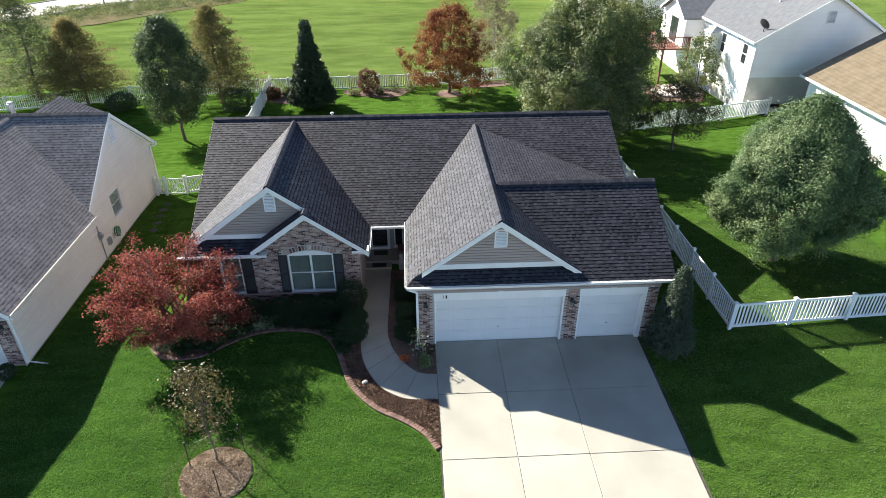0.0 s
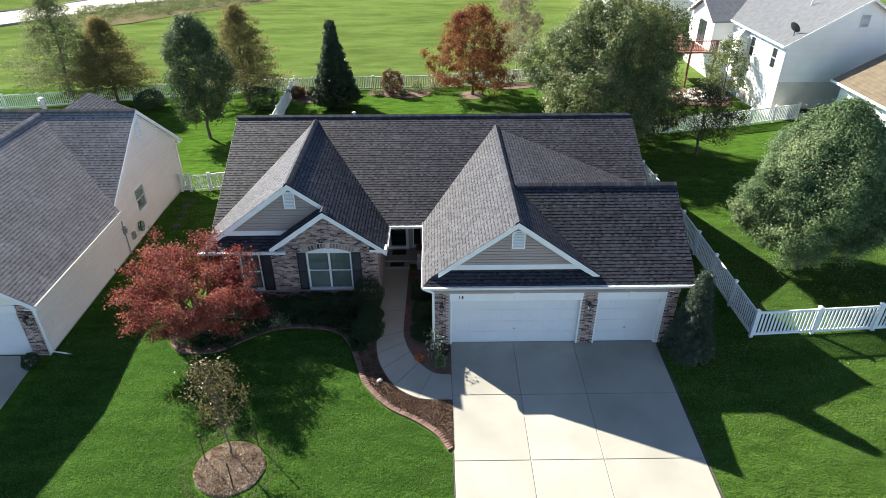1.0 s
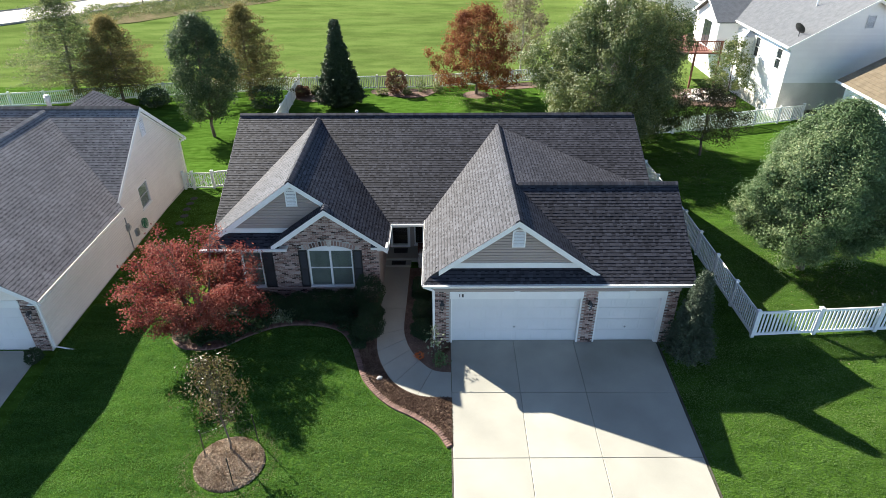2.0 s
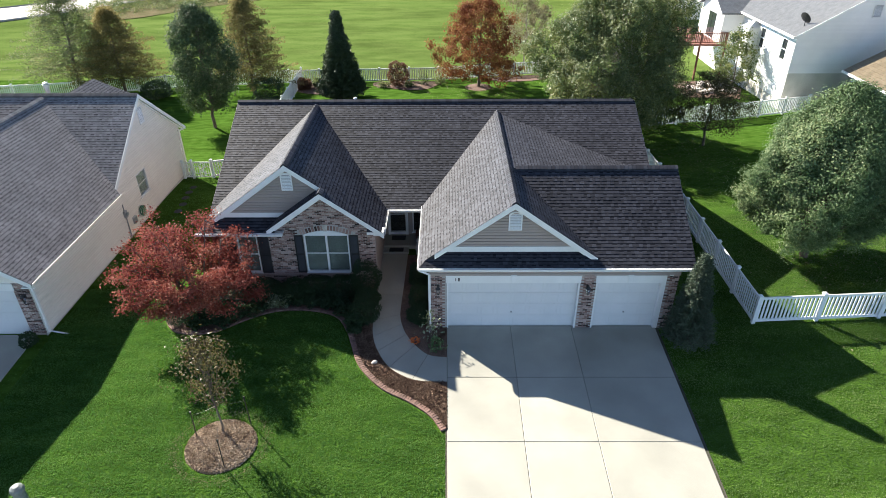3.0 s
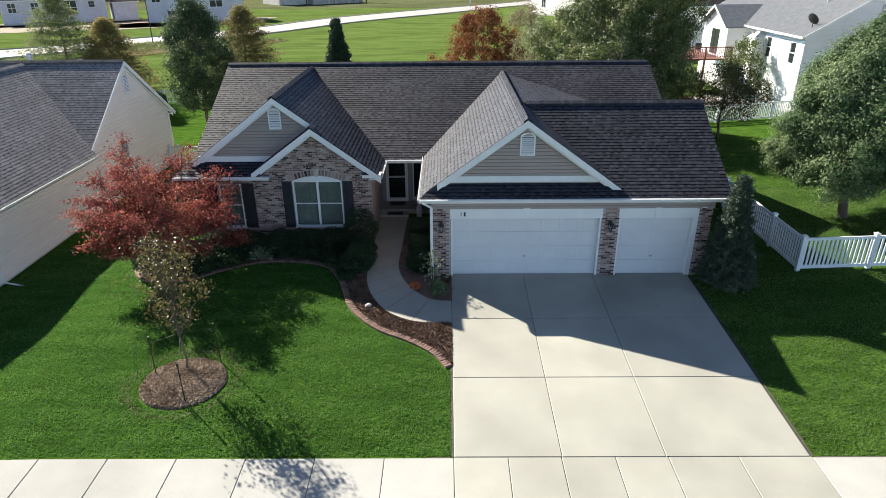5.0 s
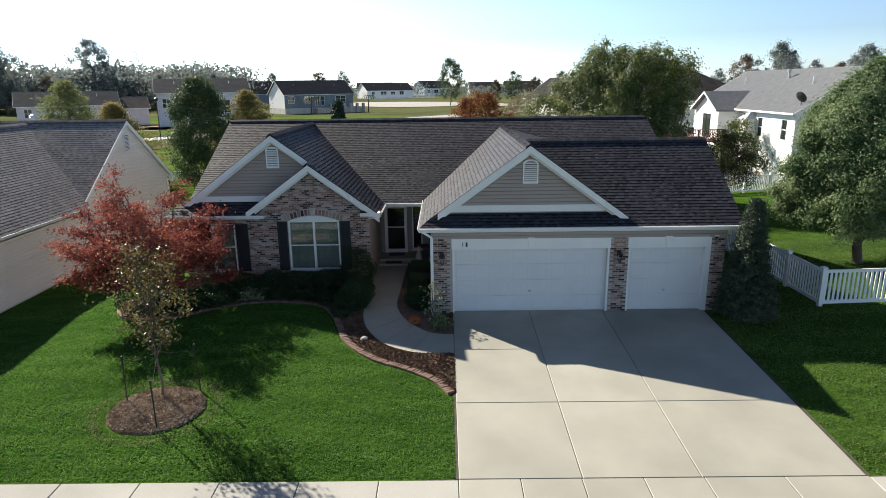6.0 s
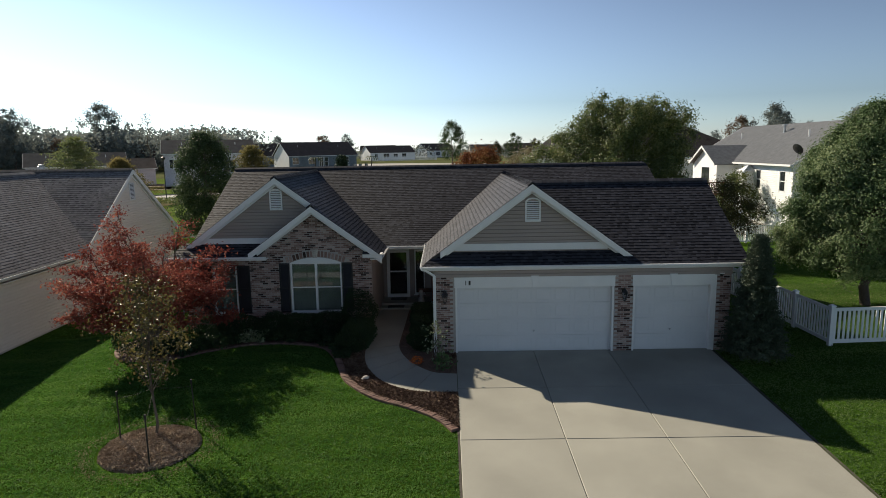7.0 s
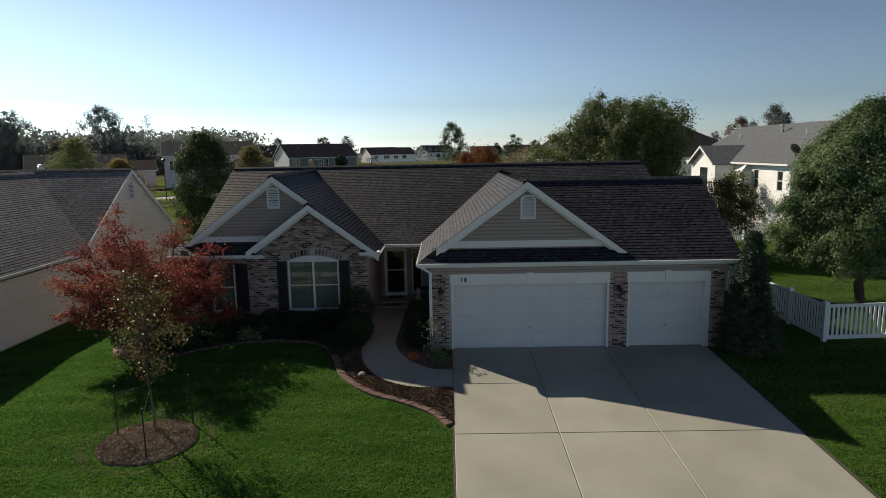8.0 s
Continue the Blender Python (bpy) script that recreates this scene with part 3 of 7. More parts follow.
def gable_vent(house, xc, z0, z1, wide, y, m=None, round_top=True):
    h, n = wide / 2, 10
    r = h * 0.55 if round_top else 0.0
    outer = [(xc - h, z0), (xc + h, z0), (xc + h, z1 - r)] + [(xc + h * math.cos(math.pi * i / n), z1 - r + r * math.sin(math.pi * i / n)) for i in range(1, n)] + [(xc - h, z1 - r)]
    k = 1 - 0.09 / wide
    zc = (z0 + z1) / 2
    inner = [(xc + (x - xc) * k, zc + (z - zc) * (1 - 0.09 / (z1 - z0))) for x, z in outer]
    nn = len(outer)
    v = [(x, y - 0.04, z) for x, z in outer] + [(x, y - 0.04, z) for x, z in inner] + [(x, y, z) for x, z in outer] + [(x, y - 0.005, z) for x, z in inner]
    f = []
    for i in range(nn):
        j = (i + 1) % nn
        f += [(i, j, nn + j, nn + i), (2 * nn + i, 2 * nn + j, j, i), (nn + i, nn + j, 3 * nn + j, 3 * nn + i)]
    vent = Build(m).add(v, f).under("gable_vent", M_WHITE, house, "white arched louvred vent")
    # black sheet paints the dark gaps between the louvres
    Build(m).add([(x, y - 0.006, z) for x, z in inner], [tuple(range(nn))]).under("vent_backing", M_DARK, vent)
    z = z0 + 0.05
    while z < z1 - 0.08:
        reach = h - 0.05
        if z > z1 - r:
            reach = max(0.02, h * math.sqrt(max(0, 1 - ((z + 0.03 - z1 + r) / max(r, 0.01)) ** 2)) - 0.05)
        Build(m).add([(xc - reach, y - 0.038, z), (xc + reach, y - 0.038, z), (xc + reach, y - 0.014, z + 0.037), (xc - reach, y - 0.014, z + 0.037)], [(0, 1, 2, 3)]).under("louvre", M_WHITE, vent)
        z += 0.062
    return vent


def rake_board(house, a, b, y, deep=0.035, high=0.21, mat=None, m=None):
    """A board that follows a gable's slope from a to b (x, z), its top edge on that line."""
    (xa, za), (xb, zb) = a, b
    lo = high + 0.085
    Build(m).prism([(xa, y + deep + 0.1, za - high + 0.02), (xb, y + deep + 0.1, zb - high + 0.02), (xb, y + deep + 0.1, zb - lo), (xa, y + deep + 0.1, za - lo)], (0, 0.03, 0)).under("frieze_board", mat or M_WHITE, house)
    Build(m).prism([(xa, y, za), (xb, y, zb), (xb, y, zb - high), (xa, y, za - high)], (0, deep, 0)).under("rake_board", mat or M_WHITE, house)


def gutter(house, x0, x1, y, z, m=None, mat=None, out=0.12):
    """An open trough with a rolled front lip."""
    prof = [(0, 0), (0, -0.12), (0.05 - out, -0.12), (-out, -0.03), (0.004 - out, 0), (0.02 - out, 0), (0.014 - out, -0.032), (0.056 - out, -0.11), (-0.012, -0.11), (-0.012, 0)]
    bl = Build(m)
    bl.prism([(x0, y + a, z + b) for a, b in prof], (x1 - x0, 0, 0))
    return bl.under("gutter", mat or M_WHITE, house)


def garage_leaf(house, x0, x1, z0, z1, y, cols, m=None, handle=True):
    """A sectional door of four sections with raised panels."""
    body = Build(m).box(x0, x1, y + 0.04, y + 0.08, z0, z1).under("garage_door", M_DOOR, house, "white sectional garage door, closed")
    h = (z1 - z0) / 4
    for r in range(4):
        a = z0 + r * h
        sec = Build(m).box(x0 + 0.004, x1 - 0.004, y + 0.02, y + 0.041, a + 0.004, a + h - 0.004)
        cw = (x1 - x0) / cols
        for c in range(cols):
            p0, p1, q0, q1 = x0 + c * cw + 0.06, x0 + (c + 1) * cw - 0.06, a + 0.08, a + h - 0.08
            e = 0.03
            v = [(p0, y + 0.0195, q0), (p1, y + 0.0195, q0), (p1, y + 0.0195, q1), (p0, y + 0.0195, q1),
                 (p0 + e, y + 0.013, q0 + e), (p1 - e, y + 0.013, q0 + e), (p1 - e, y + 0.013, q1 - e), (p0 + e, y + 0.013, q1 - e)]
            sec.add(v, [(4, 5, 6, 7)] + [(i, (i + 1) % 4, 4 + (i + 1) % 4, 4 + i) for i in range(4)])
        sec.under("door_section", M_DOOR, body)
    if handle:
        xc, zc = (x0 + x1) / 2, z0 + 0.68
        Build(m).box(xc - 0.035, xc + 0.035, y - 0.02, y + 0.02, zc, zc + 0.016).tube((xc, y + 0.02, zc - 0.03), (xc, y - 0.005, zc - 0.03), 0.016).under("handle", M_STEEL, body, "small grey metal handle")
    return body


def wall_lantern(house, x, y, z, m=None):
    base = Build(m).box(x - 0.05, x + 0.05, y - 0.025, y, z - 0.02, z + 0.14).under("wall_lantern", M_BLACK, house, "black carriage lantern on the brickwork")
    Build(m).tube((x, y - 0.02, z + 0.1), (x, y - 0.13, z + 0.17), 0.012).under("arm", M_BLACK, base)
    t = (m or Matrix()) @ Matrix.Translation((x, y - 0.14, z - 0.18))
    Build(t).lathe([(0.01, -0.04), (0.03, -0.01), (0.045, 0.0), (0.047, 0.02)], 6).under("finial", M_BLACK, base)
    Build(t).lathe([(0.105, 0.25), (0.08, 0.28), (0.03, 0.35), (0.012, 0.4)], 6).under("cap", M_BLACK, base)
    Build(t).lathe([(0.042, 0.02), (0.085, 0.25)], 6).under("glass", M_GLASS, base)
    cage = Build(t)
    for i in range(6):
        c, s = math.cos(math.pi * i / 3), math.sin(math.pi * i / 3)
        cage.tube((0.046 * c, 0.046 * s, 0.02), (0.09 * c, 0.09 * s, 0.25), 0.007, n=4)
    cage.under("cage", M_BLACK, base)


# ---- the house ----
house = thing("house", (0, 8, 0), "single-storey brick and taupe siding house with dark shingle roofs", "house")
# roof planes
main_front = [(-10.1, 4.55, 2.72), (9.07, 4.55, 2.72), (9.07, 10.45, 5.56), (-10.1, 10.45, 5.56)]
main_back = [(-10.1, 10.45, 5.56), (9.07, 10.45, 5.56), (9.07, 16.35, 2.72), (-10.1, 16.35, 2.72)]
lg_right = [(-6.27, 2.97, 5.45), (-4.94, 2.97, 4.472), (-4.94, 2.49, 4.472), (-2.53, 2.49, 2.7), (-2.53, 4.51, 2.7), (-6.27, 10.22, 5.45)]
lg_left = [(-6.27, 2.97, 5.45), (-6.27, 10.22, 5.45), (-10.0, 4.52, 2.705), (-10.0, 2.97, 2.705)]
brick_left = [(-4.94, 2.49, 4.472), (-4.94, 3.42, 4.472), (-7.37, 3.42, 2.72), (-7.37, 2.49, 2.72)]
pent_left = [(-10.0, 2.5, 2.72), (-7.0, 2.5, 2.72), (-6.5, 3.22, 3.14), (-9.7, 3.22, 3.14)]
gg_left = [(2.39, 0.1, 5.27), (2.39, 9.84, 5.27), (-1.02, 4.72, 2.801), (-1.02, -0.2, 2.801), (-0.744, 0.1, 2.99)]
gg_right = [(2.39, 0.1, 5.27), (5.45, 0.1, 3.055), (5.45, 5.25, 3.055), (2.39, 9.84, 5.27)]
sg_front = [(-1.02, -0.2, 2.8), (9.03, -0.2, 2.8), (9.03, 3.49, 5.13), (2.58, 3.49, 5.13), (5.54, 0.1, 2.989), (5.32, 0.36, 3.154), (-0.54, 0.36, 3.154)]
gg_low = [(2.39, 3.4, 5.2), (2.39, 9.7, 5.2), (9.07, 6.23, 3.53), (9.07, 3.4, 3.53)]
sg_back = [(2.6, 3.49, 5.13), (9.03, 3.49, 5.13), (9.03, 6.3, 3.42), (4.9, 6.3, 3.42)]
planes = [("main", main_front, 300), ("main", main_back, 0), ("left", lg_right, 0), ("left", lg_left, 0), ("left", brick_left, 0), ("pent", pent_left, 0),
          ("garage", gg_left, 0), ("garage", gg_right, 0), ("garage", sg_front, 300), ("garage", sg_back, 0), ("garage", gg_low, 0)]
roofs = {}
for key in ("main", "left", "pent", "garage"):
    bl = Build()
    for k, poly, _ in planes:
        if k == key:
            deck(bl, poly, 0.1)
    roofs[key] = bl.under("roof", M_DECK, house, "dark charcoal architectural shingle roof")
for i, (k, poly, n) in enumerate(planes):
    shingled(roofs[k], poly, M_SHINGLE, n, seed=20 + i)
ridge_cap(roofs["main"], (-10.1, 10.45, 5.56), (9.07, 10.45, 5.56), M_SHINGLE, 0.47)
ridge_cap(roofs["left"], (-6.27, 2.97, 5.45), (-6.27, 10.22, 5.45), M_SHINGLE, 0.72)
ridge_cap(roofs["left"], (-4.94, 2.49, 4.475), (-4.94, 3.0, 4.475), M_SHINGLE, 0.72)
ridge_cap(roofs["garage"], (2.39, 0.1, 5.27), (2.39, 9.84, 5.27), M_SHINGLE, 0.72)
ridge_cap(roofs["garage"], (9.03, 3.49, 5.13), (2.7, 3.49, 5.13), M_SHINGLE, 0.6)

# walls
BIGW, LW = (-5.85, -4.03, 0.62, 2.42), (-8.62, -7.78, 0.6, 2.35)
front = Build()
wall_cells(front, -9.6, -2.95, -0.3, 2.66, 2.9, 3.1, [BIGW, LW])
gable = Build().prism([(-7.25, 2.9, 2.66), (-2.95, 2.9, 2.66), (-2.95, 2.9, 2.82), (-4.94, 2.9, 4.3), (-7.25, 2.9, 2.7)], (0, 0.2, 0))
gable.under("brick_gable", M_MORTAR, house)
front_wall = front.under("front_wall", M_MORTAR, house, "variegated red-brown and buff brick wall")


def in_front(x, z):
    if x < -9.58 or x > -2.96 or (BIGW[0] < x < BIGW[1] and BIGW[2] - 0.02 < z < BIGW[3] + 0.2 * (1 - ((x + 4.94) / 0.91) ** 2)):
        return False
    if LW[0] < x < LW[1] and LW[2] < z < LW[3]:
        return False
    if abs(x + 4.94) < 1.12 and 2.42 < z < 2.68 + 0.2 * (1 - ((x + 4.94) / 0.91) ** 2):
        return False
    return z < 2.66 or (-7.2 < x and z < 4.3 - 0.735 * abs(x + 4.94) - 0.05)


bricks(front_wall, -9.6, -2.95, -0.1, 4.3, 2.9, in_front, 300)
arch = Build()
for i in range(17):
    s = (i - 8) / 8
    if abs(s) < 0.1:
        continue
    x, zb = -4.94 + s * 0.98, 2.44 + 0.2 * (1 - min(1, (s * 0.98 / 0.91) ** 2))
    arch.box(-0.045, 0.045, -0.018, 0.0, 0, 0.2, pose(x, 2.9, zb, 0, s * 16, 0))
arch.under("brick_arch", M_BRICK, front_wall, kind="stuff")
Build().prism([(-4.94 - 0.07, 2.9, 2.6), (-4.94 + 0.07, 2.9, 2.6), (-4.94 + 0.12, 2.9, 2.9), (-4.94 - 0.12, 2.9, 2.9)], (0, -0.04, 0)).under("keystone", M_STONE, front_wall, "pale stone keystone")
Build().box(-9.62, -2.94, 2.86, 2.9, 0.5, 0.57).under("brick_ledge", M_BRICK, front_wall)
for x0, x1, y0, y1, top in ((-3.13, -2.95, 3.1, 7.0, 2.66), (-9.6, -9.42, 3.1, 15.9, 2.7), (-9.42, 8.6, 15.72, 15.9, 2.7), (8.45, 8.62, 3.5, 15.72, 2.7), (8.35, 8.5, 0.2, 3.5, 2.75), (-0.65, -0.5, 0.2, 7.0, 2.75)):
    side_wall = Build().box(x0, x1, y0, y1, -0.3, top).under("side_wall", M_TAUPE, house, "taupe lap siding wall")
for x, w, y0, y1, z0, yr, zr in ((-9.6, 0.18, 5, 15.9, 2.7, 10.45, 5.34), (8.45, 0.18, 5, 15.9, 2.7, 10.45, 5.34), (8.35, 0.15, 0.1, 6.5, 2.75, 3.49, 4.95)):
    Build().prism([(x, y0, z0), (x, y1, z0), (x, yr, zr)], (w, 0, 0)).under("side_gable", M_TAUPE, house)
siding(side_wall, lambda z: (2.9, 6.8), -0.1, 2.66, 0.0, M_TAUPE, pose(-2.95, 0, 0, 0, 0, 90))
siding(side_wall, lambda z: (-6.8, -0.2), -0.1, 2.7, 0.0, M_TAUPE, pose(-0.65, 0, 0, 0, 0, -90))
gab = Build()
gab.prism([(-9.6, 3.2, 2.7), (-2.9, 3.2, 2.7), (-6.27, 3.2, 5.27)], (0, 0.15, 0))
gable_left = gab.under("gable_wall", M_TAUPE, house, "taupe lap siding gable")
siding(gable_left, lambda z: (-6.27 - (5.24 - z) / 0.737, min(-6.27 + (5.24 - z) / 0.737, -4.9)), 3.3, 5.2, 3.2, M_TAUPE)
Build().box(-9.25, -6.3, 3.14, 3.2, 3.1, 3.3).under("frieze_board", M_WHITE, gable_left)
gab = Build()
gab.prism([(-0.6, 0.35, 2.9), (5.4, 0.35, 2.9), (2.39, 0.35, 5.09)], (0, 0.15, 0))
gable_garage = gab.under("gable_wall", M_TAUPE, house, "taupe lap siding gable")
siding(gable_garage, lambda z: (2.39 - (5.06 - z) / 0.724, 2.39 + (5.06 - z) / 0.724), 3.4, 5.04, 0.35, M_TAUPE)
Build().box(0.0, 4.78, 0.29, 0.35, 3.2, 3.41).under("frieze_board", M_WHITE, gable_garage)
gable_vent(house, -6.3, 4.29, 5.05, 0.45, 3.185)
gable_vent(house, 2.44, 4.08, 4.83, 0.48, 0.335)

# garage front
GY = -0.1
GD, SD = (0.0, 4.9, -0.02, 2.1), (5.5, 7.93, -0.02, 2.1)
gw = wall_cells(Build(), -0.65, 8.5, -0.3, 2.75, GY, 0.1, [(GD[0], GD[1], -0.3, 2.1), (SD[0], SD[1], -0.3, 2.1)])
garage_wall = gw.under("garage_wall", M_MORTAR, house, "brick piers beside white garage doors")
bricks(garage_wall, -0.65, 8.5, -0.05, 2.41, GY, lambda x, z: x < 0.0 or 4.9 < x < 5.5 or x > 8.05, 300, seed=5)
Build().box(-0.66, 8.52, GY - 0.02, GY, 2.44, 2.75).under("siding_band", M_TAUPE, garage_wall, "taupe siding band")
siding(garage_wall, lambda z: (-0.66, 8.52), 2.44, 2.67, GY - 0.02, M_TAUPE)
for x0, x1 in ((0.0, 4.9), (5.5, 7.93)):
    Build().box(x0 - 0.03, x1 + 0.03, GY - 0.035, GY, 2.1, 2.415).under("header_trim", M_WHITE, garage_wall)
    Build().box(x0 - 0.04, x1 + 0.04, GY - 0.06, GY, 2.415, 2.44).under("header_cap", M_WHITE, garage_wall)
    c = (x0 + x1) / 2
    Build().prism([(c - 0.07, GY - 0.036, 2.12), (c + 0.07, GY - 0.036, 2.12), (c + 0.09, GY - 0.036, 2.43), (c - 0.09, GY - 0.036, 2.43)], (0, -0.035, 0)).box(c - 0.11, c + 0.11, GY - 0.085, GY - 0.036, 2.43, 2.47).under("keystone", M_WHITE, garage_wall)
    for xj in (x0 - 0.005, x1 - 0.05):
        Build().box(xj, xj + 0.055, GY - 0.03, 0.06, 0.0, 2.1).under("door_jamb", M_WHITE, garage_wall)
Build().box(7.94, 8.05, GY - 0.03, GY, 0.0, 2.41).under("corner_trim", M_WHITE, garage_wall)
garage_leaf(house, 0.05, 4.85, 0.0, 2.1, 0.0, 8)
garage_leaf(house, 5.55, 7.88, 0.0, 2.1, 0.0, 4)
Build().box(0.31, 0.335, GY - 0.042, GY - 0.036, 2.2, 2.33).box(0.41, 0.47, GY - 0.042, GY - 0.036, 2.19, 2.33).under("number_bars", M_BLACK, garage_wall, "two small black bars")
wall_lantern(house, -0.33, GY, 1.85)
wall_lantern(house, 5.2, GY, 1.85)
Build().box(4.915, 4.935, GY - 0.05, GY, 1.2, 1.36).under("keypad", M_STEEL, garage_wall)

# eaves, rakes and gutters
sof = Build()
sof.box(-1.0, 9.0, -0.2, 0.0, 2.66, 2.69).box(-9.95, -6.6, 2.52, 2.9, 2.6, 2.63).box(-2.95, -0.65, 4.6, 6.85, 2.6, 2.63).box(-0.98, -0.65, 0.0, 4.6, 2.66, 2.69).box(-2.95, -2.56, 2.55, 4.6, 2.56, 2.59)
sof.under("soffit", M_WHITE, house)
gutter(house, -1.02, 9.03, -0.2, 2.8)
gutter(house, -10.05, -6.58, 2.5, 2.72)
gutter(house, -2.53, -1.02, 4.55, 2.72)
gutter(house, 2.49, 4.6, 0, 2.7, pose(-2.53, 0, 0, 0, 0, 90), out=0.07)
gutter(house, -4.7, 0.2, 0, 2.8, pose(-1.02, 0, 0, 0, 0, -90), out=0.07)
Build().prism([(-3.2, 2.5, 2.64), (-2.52, 2.5, 2.64), (-2.52, 2.5, 2.76), (-3.2, 2.5, 2.76)], (0, 0.4, 0)).under("eave_return", M_WHITE, house)
Build().add([(-3.2, 2.48, 2.765), (-2.6, 2.48, 2.765), (-2.9, 2.9, 3.0), (-3.2, 2.9, 2.98)], [(0, 1, 2, 3)]).under("return_shingles", M_SHINGLE, house)
rake_board(house, (-10.0, 2.69), (-6.27, 5.44), 2.96)
rake_board(house, (-6.27, 5.44), (-4.9, 4.43), 2.96)
rake_board(house, (-7.2, 2.83), (-4.94, 4.46), 2.48)
rake_board(house, (-4.94, 4.46), (-2.53, 2.69), 2.48)
rake_board(house, (-0.45, 3.2), (2.39, 5.26), 0.09)
rake_board(house, (2.39, 5.26), (5.5, 3.01), 0.09)
for a, b, c, y0, y1 in ((-9.9, -6.27, 5.33, 2.99, 3.2), (-7.1, -4.94, 4.35, 2.51, 2.9), (-0.3, 2.39, 5.15, 0.13, 0.35)):
    w = b - a
    s = 0.737 if b < -6 else 0.724
    for k in (-1, 1):
        if k > 0 and b < -6:
            w2 = 1.35
        else:
            w2 = w
        Build().prism([(b, y0, c), (b + k * w2, y0, c - w2 * s), (b + k * w2, y0, c - w2 * s - 0.02), (b, y0, c - 0.02)], (0, y1 - y0, 0)).under("rake_soffit", M_WHITE, house)
Build().prism([(9.012, -0.18, 2.78), (9.012, 3.49, 5.11), (9.012, 3.49, 4.95), (9.012, -0.18, 2.62)], (0.03, 0, 0)).under("rake_board", M_WHITE, house)
Build().prism([(9.052, 4.55, 2.7), (9.052, 10.45, 5.54), (9.052, 10.45, 5.38), (9.052, 4.55, 2.54)], (0.03, 0, 0)).under("rake_board", M_WHITE, house)
Build().prism([(-10.112, 4.55, 2.7), (-10.112, 10.45, 5.54), (-10.112, 10.45, 5.38), (-10.112, 4.55, 2.54)], (0.03, 0, 0)).under("rake_board", M_WHITE, house)
# downspout at the garage corner
Build().tube((-0.95, -0.28, 2.72), (-0.65, -0.15, 2.5), 0.04, n=6).box(-0.69, -0.6, -0.19, -0.11, 0.1, 2.5).tube((-0.645, -0.15, 0.14), (-0.645, -0.45, 0.04), 0.04, n=6).under("downspout", M_WHITE, house)

# windows and shutters
window_unit(house, *BIGW, 2.93, 2, 0.19, grille=3)
window_unit(house, *LW, 2.93, 1, grille=3)
shutter(house, -6.24, -5.88, 0.62, 2.42, 2.89)
shutter(house, -4.0, -3.62, 0.62, 2.42, 2.89)
shutter(house, -9.02, -8.65, 0.6, 2.35, 2.89)
shutter(house, -7.74, -7.3, 0.6, 2.35, 2.89)

# porch: floor, step, storm door and side light
Build().box(-2.95, -0.65, 5.75, 6.9, -0.2, 0.19).under("porch_floor", M_SLAB, house)
Build().box(-2.95, -1.75, 5.3, 5.75, -0.2, 0.1).under("porch_step", M_SLAB, house)
pw = wall_cells(Build(), -2.95, -0.65, -0.2, 2.66, 6.85, 7.0, [(-2.78, -1.83, 0.19, 2.22), (-1.62, -1.2, 0.3, 2.2)])
pw.under("porch_wall", M_TAUPE, house)
dr = Build()
dr.box(-2.78, -2.66, 6.78, 6.95, 0.19, 2.22).box(-1.95, -1.83, 6.78, 6.95, 0.19, 2.22).box(-2.66, -1.95, 6.78, 6.95, 2.1, 2.22).box(-2.66, -1.95, 6.8, 6.94, 0.19, 0.32).box(-2.66, -1.95, 6.8, 6.94, 1.26, 1.3)
storm = dr.under("storm_door", M_WHITE, house, "white framed glazed storm door, closed")
Build().box(-2.66, -1.95, 6.86, 6.866, 0.32, 2.1).under("pane", M_GLASS, storm)
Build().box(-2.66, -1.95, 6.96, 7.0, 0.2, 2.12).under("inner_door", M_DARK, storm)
Build().box(-2.03, -2.0, 6.73, 6.8, 1.05, 1.28).under("handle", M_BLACK, storm)
window_unit(house, -1.62, -1.2, 0.3, 2.2, 6.88, 1, rail=False, blind=False, name="side_light", deep=0.08)

# ---- plants ----
def leaf_mesh(name, mat, centres, size, rng, flat=0.5, long=1.6, fold=0.25, facing=None):
    """Folded leaf blades at the given centres (N x 3); flat says how far they turn towards facing (up, if not given)."""
    c = np.asarray(centres)
    n = len(c)
    nr = rng.normal(size=(n, 3))
    nr /= np.linalg.norm(nr, axis=1)[:, None]
    nr = nr * (1 - flat) + (np.array([[0, 0, 1.0]]) if facing is None else facing) * flat
    nr /= np.maximum(np.linalg.norm(nr, axis=1), 1e-6)[:, None]
    a = np.cross(rng.normal(size=(n, 3)), nr)
    a /= np.maximum(np.linalg.norm(a, axis=1), 1e-6)[:, None]
    b = np.cross(nr, a)
    s = size * rng.uniform(0.65, 1.3, n)[:, None]
    tip, side = a * s * long / 2, b * s / 2
    v = np.stack([c - tip, c + side + nr * s * fold, c + tip, c - side + nr * s * fold], 1).reshape(-1, 3)
    i = np.arange(n)[:, None] * 4
    f = np.concatenate([i + [0, 1, 2], i + [0, 2, 3]], 1).reshape(-1, 3)
    me = bpy.data.meshes.new(name)
    me.from_pydata(v.tolist(), [], f.tolist())
    me.materials.append(mat)
    return me


